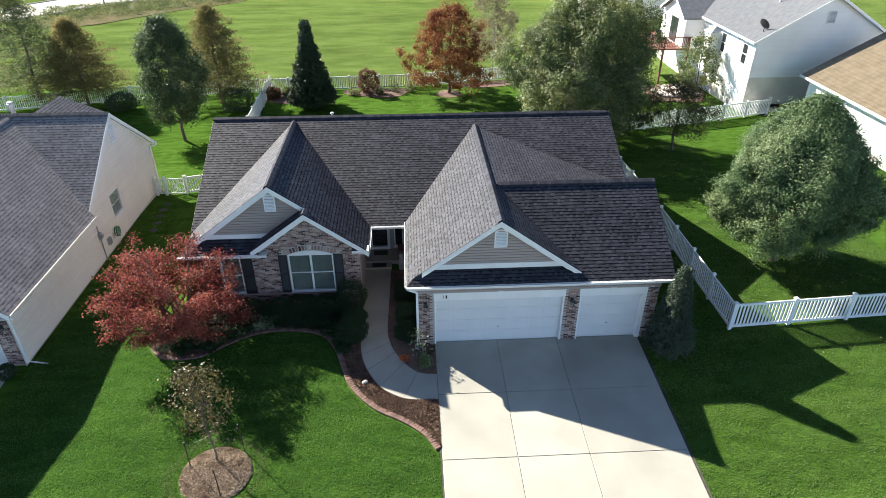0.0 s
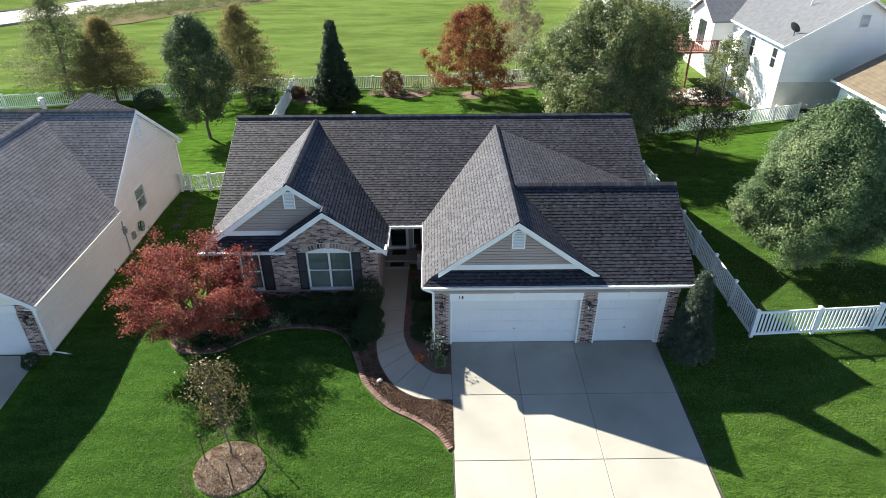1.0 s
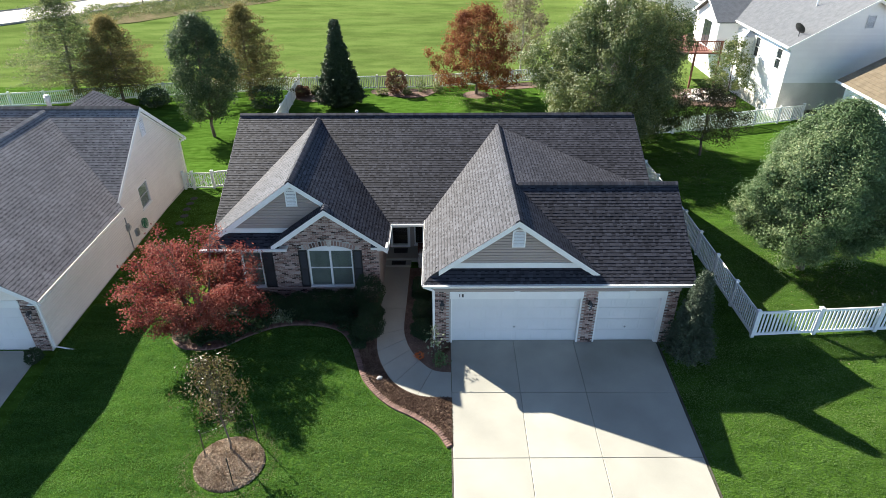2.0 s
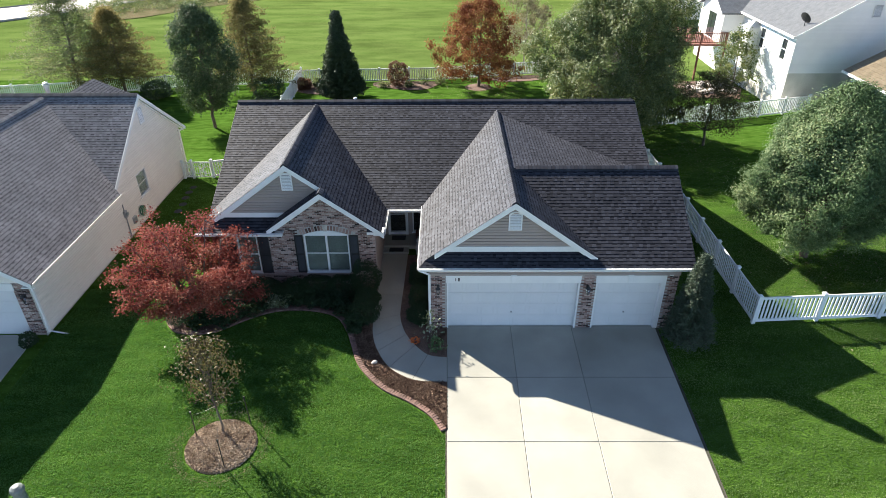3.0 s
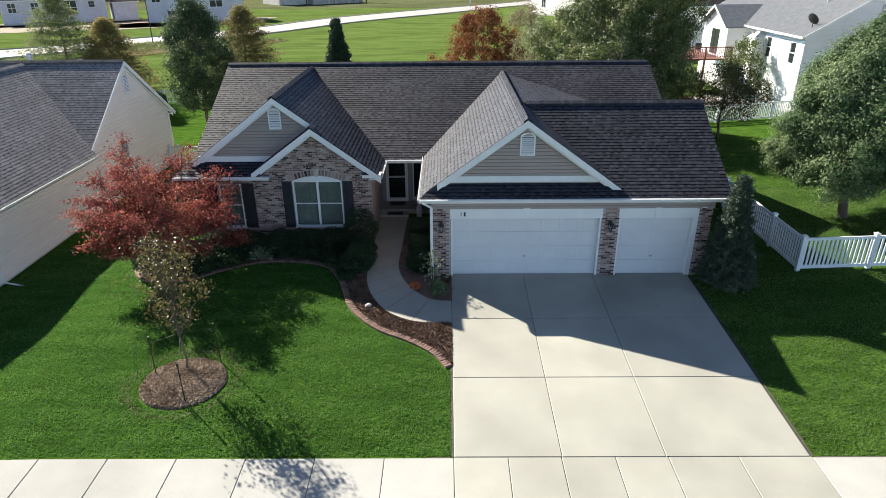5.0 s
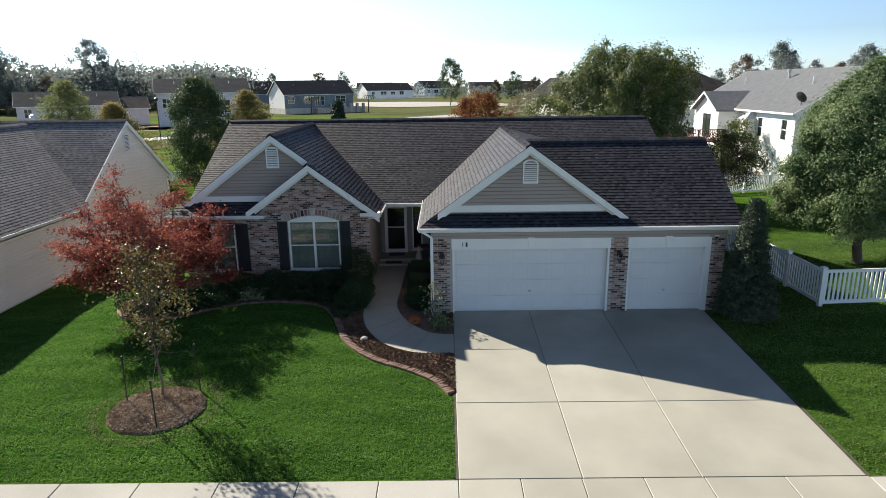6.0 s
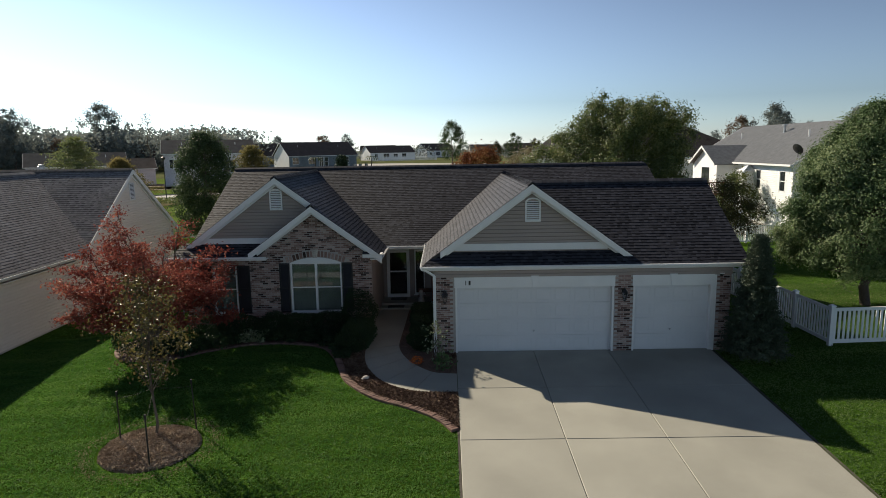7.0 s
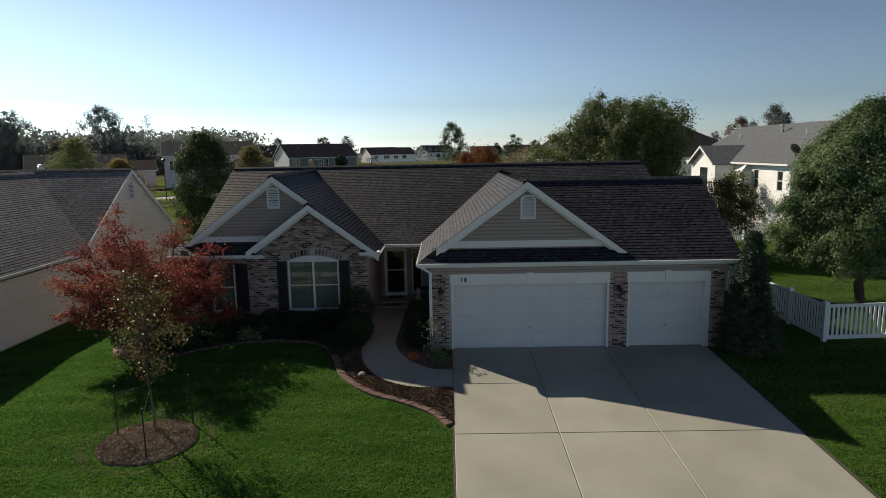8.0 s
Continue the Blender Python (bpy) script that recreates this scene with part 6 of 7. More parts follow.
# front of the wing
bl = wall_cells(Build(), -24.7, -15.6, NZ - 0.2, 2.2, -0.05, 0.13, [(-21.1, -16.22, NZ - 0.2, 1.75)])
Build().prism([(-24.7, -0.05, 2.2), (-15.6, -0.05, 2.2), (-20.15, -0.05, 5.12)], (0, 0.18, 0)).under("front_gable", M_CREAM, nb)
nb_front = bl.under("front_wall", M_CREAM, nb)
bricks(nb_front, -16.2, -15.6, NZ, 2.05, -0.05, lambda x, z: True, 300, seed=8)
garage_leaf(nb, -21.05, -16.27, NZ, 1.75, -0.02, 8)
Build().box(-21.15, -16.15, -0.09, -0.05, 1.75, 2.05).under("header_trim", M_WHITE, nb)
wall_lantern(nb, -15.85, -0.06, 1.45)
rake_board(nb, (-20.15, 5.48), (-15.15, 2.28), -0.46)
rake_board(nb, (-25.15, 2.28), (-20.15, 5.48), -0.46)
Build().box(-33.0, -15.5, 15.22, 15.4, NZ - 0.2, 2.3).box(-33, -32.8, 6.9, 15.2, NZ - 0.2, 2.3).box(-33, -24.7, 7.0, 7.2, NZ - 0.2, 2.3).under("back_wall", M_CREAM, nb)
Build(pose(-20.6, 12.6, 4.5)).lathe([(0.11, 0), (0.11, 1.12), (0.17, 1.14), (0.17, 1.27), (0.13, 1.29), (0.13, 1.36), (0.02, 1.4)], 12).under("flue", M_STEEL, nb, "grey metal flue pipe")
# meter, box and hose reel on the wall
Build(NM).box(7.4, 7.62, -0.12, 0.0, 0.75, 1.1).tube((7.5, -0.05, 1.1), (7.5, -0.05, 1.45), 0.03, n=6).tube((7.5, -0.06, 0.75), (7.5, -0.06, NZ), 0.03, n=6).under("electric_meter", M_STEEL, nb, "grey electric meter with conduit")
Build(NM).tube((7.51, -0.1, 0.95), (7.51, -0.2, 0.95), 0.09, n=12).under("meter_dial", M_STEEL, nb)
Build(NM).box(8.05, 8.3, -0.14, 0.0, 0.1, 0.45).under("meter_box", M_STEEL, nb)
M_GREEN = surface("green_plastic", (0.02, 0.14, 0.06), (0.03, 0.2, 0.09), 4, 0.5, 40, 0.1, 0.002)
hz = Build(NM)
for r in range(6):
    for i in range(16):
        a, b = 2 * math.pi * i / 16, 2 * math.pi * (i + 1) / 16
        rr = 0.16 + 0.02 * (r % 3)
        hz.tube((9.0 + rr * math.cos(a), -0.06 - 0.03 * r, 0.35 + rr * 1.35 * math.sin(a)), (9.0 + rr * math.cos(b), -0.06 - 0.03 * r, 0.35 + rr * 1.35 * math.sin(b)), 0.014, n=5, cap=False)
hz.alone("garden_hose", M_GREEN, "coiled green garden hose hung on the cream wall", "hose")
nb_drive = thing("neighbour_driveway", (-19, -4, gz(-19, -4)), "pale concrete driveway of the cream house", "driveway", kind="structure")
for i in range(2):
    for j in range(3):
        slab(nb_drive, -21.6 + 2.8 * i, -18.8 + 2.8 * i, -8.25 + 2.72 * j, -5.53 + 2.72 * j)
shrub("boxwood", "small dark shrub by the cream house's garage", (-15.95, -0.65, NZ), 0.35, 0.35, 0.6, L_BOX, 900, 0.05, 140, "boxwoods in the beds")
shrub("ornamental_grass", "pale feathery ornamental grass behind the cream house", (-33.5, 26.0, gz(-33.5, 26.0)), 2.2, 1.2, 1.3, L_PALE, 2400, 0.12, 141, category="grass")


# ---- other houses ----
def box_house(name, label, corner, turn, w, d, wall_h, rise, wall_mat, roof_mat, wins, base=0.5, over=0.4, end_mat=None, group="", boards=False, plumb=True, base_mat=None, course=0.0):
    """A gabled house; its front runs from corner along x of its own frame and faces -y; the ridge runs along x."""
    m = pose(corner[0], corner[1], corner[2] if len(corner) > 2 else -0.6, 0, 0, turn)
    ob = thing(name, tuple(m @ Vector((w / 2, d / 2, 0))), label, "house", group)
    holes = [(a, b, c, e) for a, b, c, e in wins]
    bl = wall_cells(Build(m), 0, w, base, wall_h, 0, 0.2, holes)
    wall = bl.under("wall", wall_mat, ob)
    for x in (0, w - 0.2):
        Build(m).prism([(x, 0.2, base), (x, d - 0.2, base), (x, d - 0.2, wall_h), (x, d / 2, wall_h + rise * 0.95), (x, 0.2, wall_h)], (0.2, 0, 0)).under("gable_end", end_mat or wall_mat, ob)
    Build(m).box(0, w, d - 0.2, d, base, wall_h).under("back_wall", wall_mat, ob)
    if boards:
        z = base
        while z < wall_h:
            Build(m).add([(0, -0.018, z), (w, -0.018, z), (w, -0.002, z + 0.14), (0, -0.002, z + 0.14), (0, 0, z), (w, 0, z)], [(0, 1, 2, 3), (4, 5, 1, 0)]).under("siding_board", wall_mat, wall) if not holes else None
            z += 0.14
    Build(m).box(-0.03, w + 0.03, -0.03, d + 0.03, -1.4, base).under("foundation", base_mat or M_FOUND, ob)
    s = rise / (d / 2)
    rf = Build(m)
    t = 0.15
    for k in (-1, 1):
        y0 = -over if k < 0 else d + over
        rf.prism([(-over, y0, wall_h - over * s), (-over, d / 2, wall_h + rise), (-over, d / 2, wall_h + rise + t), (-over, y0, wall_h - over * s + t)], (w + 2 * over, 0, 0))
    roof = rf.under("roof", roof_mat, ob)
    if course:
        cs = Build(m)
        n = int(math.hypot(d / 2 + over, rise + over * s) / course)
        for k in range(n):
            f0 = k / n
            y, z = -over + (d / 2 + over) * f0, wall_h - over * s + t + (rise + over * s) * f0
            cs.box(-over, w + over, y, y + 0.05, z, z + 0.02)
        cs.under("shingle_coursing", roof_mat, roof, kind="stuff")
    Build(m).box(-over, w + over, -over - 0.1, -over, wall_h - over * s, wall_h - over * s + 0.14).under("gutter", M_WHITE, ob)
    for x in (-over - 0.03, w + over):
        for k in (-1, 1):
            y0 = -over if k < 0 else d + over
            Build(m).prism([(x, y0, wall_h - over * s - 0.06), (x, d / 2, wall_h + rise - 0.06), (x, d / 2, wall_h + rise + t), (x, y0, wall_h - over * s + t)], (0.03, 0, 0)).under("rake_board", M_WHITE, ob)
    for a, b, c, e in wins:
        f = Build(m)
        f.box(a, a + 0.08, -0.03, 0.1, c, e).box(b - 0.08, b, -0.03, 0.1, c, e).box(a, b, -0.03, 0.1, c, c + 0.08).box(a, b, -0.03, 0.1, e - 0.08, e)
        f.box(a, b, 0.0, 0.08, (c + e) / 2 - 0.03, (c + e) / 2 + 0.03)
        if b - a > 1.3:
            f.box((a + b) / 2 - 0.04, (a + b) / 2 + 0.04, 0, 0.09, c, e)
        fo = f.under("window", M_WHITE, ob)
        Build(m).box(a + 0.06, b - 0.06, 0.05, 0.06, c + 0.06, e - 0.06).under("pane", M_FARGLASS, fo)
    if plumb:
        for fx in (0.2, 0.8):
            Build(m).tube((w * fx, d * 0.3, wall_h + rise * 0.5), (w * fx, d * 0.3, wall_h + rise * 0.6 + 0.7), 0.06, n=6).under("vent_pipe", M_WHITE, ob)
    return ob, m


M_FARGLASS = glazing("dark_glass", (0.02, 0.025, 0.03), 0.08)
M_BLUESIDE = surface("blue_grey_siding", (0.13, 0.16, 0.19), (0.16, 0.19, 0.22), 1, 0.6, 10, 0.1)
M_WRAP = surface("house_wrap", (0.6, 0.55, 0.57), (0.68, 0.63, 0.65), 0.6, 0.7, 6, 0.1)
M_FARROOF = surface("brown_grey_shingle", (0.1, 0.088, 0.086), (0.13, 0.115, 0.112), 0.6, 0.9, 8, 0.3, granular=1.0, spec=0.05)
M_DARKROOF = surface("dark_shingle", (0.088, 0.07, 0.067), (0.115, 0.092, 0.088), 0.8, 0.85, 8, 0.3, granular=1.0, spec=0.05)
M_BROWNROOF = surface("brown_shingle", (0.06, 0.05, 0.046), (0.085, 0.073, 0.068), 0.8, 0.9, 8, 0.3, granular=1.0, spec=0.05)

# white house beyond the side fence: its gable end faces the street, its long wall the garden
wins = [(16.9, 17.8, 3.0, 4.6), (13.2, 14.1, 3.0, 4.6), (11.2, 11.9, 3.2, 4.5), (3.0, 3.8, 3.0, 4.6)]
wh, wm = box_house("white_house", "white sided house with a pale grey roof and a walk-out basement", (25.2, 46.0, -0.3), -90, 18.8, 10.2, 5.2, 3.0, M_WHITESIDE, M_SHINGLE_PALE, wins, 0.3, 0.4, None, "", False, True)
siding(wh, lambda z: (0, 18.8), 0.3, 5.15, -0.002, M_WHITESIDE, wm, 0.15, holes=wins + [(4.6, 9.6, 2.3, 5.2), (11.9, 13.0, 1.2, 4.4)])
for z in range(40):
    zz = 2.4 + z * 0.144
    lo = 0.0 if zz < 5.2 else (zz - 5.2) / (3.0 / 5.1)
    if lo < 5.0:
        Build(wm).add([(18.83, lo, zz), (18.83, 10.2 - lo, zz), (18.803, 10.2 - lo, zz + 0.144), (18.803, lo, zz + 0.144)], [(0, 1, 2, 3)]).under("siding_board", M_WHITESIDE, wh)
Build(wm).box(18.8, 18.83, 0.0, 10.2, 0.0, 2.4).under("foundation_wall", M_FOUND, wh)
gable_vent(wh, 5.1, 6.3, 7.2, 0.6, -0.02, wm @ pose(18.82, 0, 0, 0, 0, 90), False)
# porch gable over the terrace door
bmw = Build(wm)
bmw.box(4.6, 9.6, -1.7, 0.0, 2.3, 5.0).prism([(4.6, -1.7, 5.0), (9.6, -1.7, 5.0), (7.1, -1.7, 6.35)], (0, 1.7, 0))
bmw.under("bay", M_WHITESIDE, wh)
bmr = Build(wm)
for k in (-1, 1):
    bmr.prism([(7.1, -2.1, 6.55), (7.1 + k * 2.9, -2.1, 4.98), (7.1 + k * 2.9, -2.1, 4.86), (7.1, -2.1, 6.43)], (0, 4.6, 0))
bmr.under("bay_roof", M_SHINGLE_PALE, wh)
for k in (-1, 1):
    Build(wm).prism([(7.1, -2.13, 6.56), (7.1 + k * 2.95, -2.13, 4.96), (7.1 + k * 2.95, -2.13, 4.76), (7.1, -2.13, 6.36)], (0, 0.03, 0)).under("rake_board", M_WHITE, wh)
for a in (6.5, 7.3):
    Build(wm).box(a, a + 0.72, -1.76, -1.7, 2.55, 4.6).under("terrace_door", M_FARGLASS, wh)
Build(wm).box(11.9, 13.0, -0.9, 0.0, 1.2, 4.4).add([(11.8, -1.0, 4.4), (13.1, -1.0, 4.4), (13.1, 0, 4.4), (11.8, 0, 4.4), (12.45, -0.2, 5.0)], [(0, 1, 4), (1, 2, 4), (2, 3, 4), (3, 0, 4)]).under("chimney_bay", M_WHITESIDE, wh)
Build(wm).tube((10, 3.8, 7.2), (10, 3.8, 8.1), 0.11, n=8).tube((10, 3.8, 8.1), (10, 3.8, 8.28), 0.2, n=8).under("flue", M_STEEL, wh)
dish = thing("satellite_dish", tuple(wm @ Vector((18.4, 0.6, 5.5))), "dark grey satellite dish on the roof edge", "satellite dish")
dm = wm @ pose(18.2, 0.5, 6.2, -60, 0, 20)
Build(dm).lathe([(0.02, -0.06), (0.22, -0.04), (0.42, 0.03), (0.43, 0.035), (0.22, -0.02), (0.02, -0.04)], 18).under("reflector", M_BLACK, dish)
Build(wm).tube((18.3, 0.5, 5.55), (18.2, 0.55, 6.2), 0.03, n=6).under("mast", M_METAL, dish)
# raised timber terrace
tr = thing("terrace", (22, 40, 0), "raised red-brown timber terrace with railings", "deck")
Build().box(19.6, 24.2, 36.2, 43.0, 1.95, 2.1).under("floor", M_REDWOOD, tr)
for x, y in ((19.7, 36.3), (21.9, 36.3), (24.1, 36.3), (19.7, 39.6), (19.7, 42.9)):
    Build().box(x - 0.07, x + 0.07, y - 0.07, y + 0.07, -1.3, 3.05).under("post", M_REDWOOD, tr)
for x0, x1, y0, y1 in ((19.65, 24.2, 36.22, 36.34), (19.65, 19.77, 36.3, 43.0)):
    Build().box(x0, x1, y0, y1, 2.98, 3.06).under("rail", M_REDWOOD, tr)
    Build().box(x0, x1, y0 + 0.03, y1 - 0.03, 2.2, 2.26).under("rail", M_REDWOOD, tr)
for k in range(30):
    Build().box(19.8 + 0.148 * k, 19.84 + 0.148 * k, 36.26, 36.3, 2.2, 3.0).under("baluster", M_REDWOOD, tr)
for k in range(40):
    Build().box(19.69, 19.73, 36.5 + 0.16 * k, 36.54 + 0.16 * k, 2.2, 3.0).under("baluster", M_REDWOOD, tr)
for x, y in ((21.2, 38.6), (22.3, 38.9)):
    ch = thing("patio_chair", (x, y, 2.1), "dark patio chair on the terrace", "chair", "patio chairs on the terrace")
    Build().box(x - 0.28, x + 0.28, y - 0.28, y + 0.28, 2.48, 2.54).under("seat", M_METAL, ch)
    Build().box(x - 0.28, x + 0.28, y + 0.22, y + 0.28, 2.54, 3.05).under("backrest", M_METAL, ch)
    for a in (-0.25, 0.21):
        for b in (-0.25, 0.21):
            Build().box(x + a, x + a + 0.04, y + b, y + b + 0.04, 2.1, 2.48).under("leg", M_METAL, ch)
# terraced stone bed below
RS = random.Random(4)
for i in range(16):
    x, y = 20.5 + RS.uniform(0, 3.2), 31.5 + RS.uniform(0, 3.0)
    Build(pose(x, y, gz(x, y) + RS.uniform(0, 0.25), RS.uniform(-8, 8), RS.uniform(-8, 8), RS.uniform(0, 180))).lathe([(0.1, -0.1), (0.4, 0.0), (0.42, 0.14), (0.3, 0.2), (0.05, 0.22)], 7).alone("garden_rock", M_STONE, "pale flat rock in the garden terrace bed", "rock", "rocks in the terrace bed")
Build().add([(19.3, 30.6, gz(0, 30.6) + 0.06), (23.5, 30.0, gz(0, 30.0) + 0.06), (24.8, 33.0, gz(0, 33) + 0.06), (24.0, 36.0, gz(0, 36) + 0.06), (19.6, 35.6, gz(0, 35.6) + 0.06)], [(0, 1, 2, 3, 4)]).alone("back_bed", M_MULCH, "brown mulch bed below the terrace", "flower bed", kind="structure")

# house with the tan roof
tan, tm = box_house("tan_roof_house", "white house with a tan shingle roof behind the round tree", (28.4, 24.6, 0), -90, 16.0, 13.0, 3.05, 3.6, M_WHITESIDE, M_SHINGLE_TAN, [(1.6, 2.5, 1.0, 2.2)], 0.3, 0.5, course=0.3)

# across the field
w1 = [(1.0, 3.0, 2.9, 4.9), (6.0, 8.2, 2.9, 4.9), (9.4, 10.8, 2.2, 4.9), (11.2, 12.4, 2.2, 4.9), (16.0, 19.4, 3.0, 4.9)]
h1, m1 = box_house("blue_house", "blue-grey ranch house with a dark roof and stone patio", (-45.7, 164.0), 36.6, 22.0, 11.9, 5.5, 3.8, M_BLUESIDE, M_DARKROOF, w1, 1.6, end_mat=M_WHITESIDE)
for k in range(6):
    Build(m1).box(12.8 + k * 2.1, 13.4 + k * 2.1, -3.6, -2.8, 0, 2.7).under("patio_pier", M_STONE, h1)
Build(m1).box(8.5, 24.0, -3.2, 0.0, 0.0, 1.5).under("patio", M_STONE, h1)
for px, py in ((6.0, -4.2), (24.5, -4.6)):
    at = m1 @ Vector((px, py, 0))
    palm = thing("palm", tuple(at), "ornamental palm with drooping fronds on the patio", "palm", "palms on the patio")
    Build(m1).tube((px, py, 0), (px + 0.3, py, 4.6), 0.2, 0.14, 8).under("trunk", M_BARK, palm)
    for k in range(9):
        a = k * 0.698
        fr = Build(m1 @ pose(px + 0.3, py, 4.6, 0, 0, math.degrees(a)))
        arc = [(0.0, 0.0), (0.7, 0.35), (1.4, 0.3), (2.0, -0.2), (2.3, -0.8)]
        for (r0, h0), (r1, h1b) in zip(arc[:-1], arc[1:]):
            fr.add([(r0, -0.16, h0 - 0.06), (r0, 0, h0), (r0, 0.16, h0 - 0.06), (r1, -0.13, h1b - 0.06), (r1, 0, h1b), (r1, 0.13, h1b - 0.06)], [(0, 1, 4, 3), (1, 2, 5, 4)])
        fr.under("frond", L_DARK, palm)
w2 = [(1.0, 2.6, 3.7, 5.6), (5.0, 6.5, 3.7, 5.2), (11.5, 14.0, 2.6, 5.2), (15.5, 16.6, 3.7, 5.2), (3.5, 5.0, 0.5, 2.3)]
h2, m2 = box_house("unfinished_house", "unfinished two-level house in pale wrap with a brown-grey roof", (-57.8, 109.5), 22.6, 17.9, 11.4, 6.7, 2.7, M_WRAP, M_FARROOF, w2, 0.3)
Build(m2).box(5.6, 7.4, 1.4, 2.4, 6.4, 8.6).under("chimney", M_WRAP, h2)
w3 = [(1.2, 2.6, 2.2, 4.0), (5.0, 6.4, 2.2, 4.0), (10.5, 12.8, 1.6, 4.2), (14.8, 16.0, 2.8, 4.0)]
h3, m3 = box_house("unfinished_house", "unfinished house in pale wrap with a wide grey roof", (-83.7, 105.6), 30.8, 18, 10, 4.5, 2.6, M_WRAP, M_FARROOF, w3, 0.4)
box_house("unfinished_garage", "pale unfinished garage wing under a grey roof", (-67.4, 115.6), 30.8, 4.5, 8, 3.7, 2.0, M_WRAP, M_DARKROOF, [], 0.4, plumb=False)
w4 = [(3, 5, 1.8, 4.0), (9, 13, 1.8, 4.2), (16, 19, 1.8, 4.0), (22, 25, 1.8, 4.2)]
box_house("white_gable_house", "white house with a dark roof across the cul-de-sac", (-46.5, 367.8), 32.4, 31.5, 14, 4.8, 4.2, M_WHITESIDE, M_DARKROOF, w4, 0.4, group="houses across the cul-de-sac")
box_house("white_gable_house", "white house with a dark roof across the cul-de-sac", (-14.5, 456.0), 41.5, 27.9, 14.8, 5.4, 5.2, M_WHITESIDE, M_DARKROOF, w4, 0.4, group="houses across the cul-de-sac")
box_house("blue_house", "small blue-grey house with a dark roof far off", (-84, 240), 30, 16, 14, 5.0, 5.0, M_BLUESIDE, M_DARKROOF, [(3, 6, 1.5, 3.5)], 0.5)
box_house("blue_house", "blue-grey house half hidden by the trees", (-128, 215), 20, 18, 14, 5.0, 5.0, M_BLUESIDE, M_DARKROOF, [(3, 6, 1.5, 3.5)], 0.5)
box_house("beige_house", "beige house with a brown-grey roof behind the birch", (18.2, 127), -62, 20, 14, 4.6, 4.2, M_CREAM, M_FARROOF, [(4, 5.5, 1.5, 3.2)], 0.4)
hip = thing("dark_roof_house", (30, 70, 0), "tall house with a broad dark brown hip roof", "house")
Build().box(21.6, 38.4, 60.6, 79.4, -1.0, 4.8).under("wall", M_CREAM, hip)
Build().add([(21, 60, 4.8), (39, 60, 4.8), (39, 80, 4.8), (21, 80, 4.8), (30, 68.5, 9.9), (30, 71.5, 9.9)], [(0, 1, 4), (1, 2, 5, 4), (2, 3, 5), (3, 0, 4, 5), (3, 2, 1, 0)]).under("roof", M_BROWNROOF, hip)
Build().box(20.9, 39.1, 59.9, 60.0, 4.62, 4.82).under("gutter", M_WHITE, hip)
box_house("grey_roof_house", "house with a pale grey roof beyond the white house", (62, 84), -10, 28, 14, 4.4, 4.6, M_WHITESIDE, M_SHINGLE_PALE, [], 0.4)
box_house("grey_roof_house", "low blue-grey house at the field's edge", (-118, 108), 30, 20, 12, 4.0, 3.6, M_BLUESIDE, M_FARROOF, [(3, 6, 1.2, 2.6)], 0.4)
for i, (x, y, t) in enumerate(((-110, 330, 10), (-60, 420, 0), (40, 420, -10), (95, 330, -20), (150, 260, -30), (-190, 260, 30), (20, 500, 5), (-20, 520, 0), (110, 150, -30))):
    box_house("far_house", "distant house with a dark roof among trees", (x, y), t, 24, 14, 4.5, 5.0, M_WHITESIDE if i % 2 else M_CREAM, M_DARKROOF if i % 3 else M_FARROOF, [(4, 6, 1.5, 3.2), (12, 14, 1.5, 3.2)], 0.4, group="distant houses")

# pale road across the field, with kerbs
RN = smooth_line([(-120, 32), (-78, 47), (-54, 61), (-43, 73.5), (-29.2, 88), (-17, 109), (1, 131), (18, 153), (45, 180), (110, 230)], 8)
RF = smooth_line([(-124, 42), (-84, 56), (-60, 68.5), (-49.5, 80), (-36, 94.5), (-24, 118), (-6, 141), (12, 161), (38, 190), (104, 242)], 8)
rd = Build()
for a, b in zip(RN, RF):
    rd.v += [(a.x, a.y, gz(a.x, a.y) + 0.06), (b.x, b.y, gz(b.x, b.y) + 0.06)]
rd.f = [(2 * i, 2 * i + 2, 2 * i + 3, 2 * i + 1) for i in range(len(RN) - 1)]
rd.alone("road", M_ROAD, "pale concrete estate road across the field", "road", kind="structure")
for line in (RN, RF):
    kb = Build()
    for a, b in zip(line[:-1], line[1:]):
        kb.tube((a.x, a.y, gz(a.x, a.y) + 0.08), (b.x, b.y, gz(b.x, b.y) + 0.08), 0.13, n=6, cap=False)
    kb.alone("kerb", M_ROAD, "pale kerb of the estate road", "kerb", kind="structure")
cs = smooth_line([(-40, 290), (-14, 285), (16, 262), (30, 232), (60, 235), (60, 205), (27, 207), (12, 222), (-6, 215), (-23, 218), (-38, 236), (-48, 262), (-40, 290)], 6)[:-1]
Build().add([(p.x, p.y, -0.54) for p in cs], [tuple(range(len(cs)))]).alone("road", M_ROAD, "pale concrete cul-de-sac before the far houses", "road", kind="structure")
fence_run([(-44, 350), (-6, 372)], "white fence before the far houses", "white vinyl fences", False, 2.6, 4.0, 0.2)
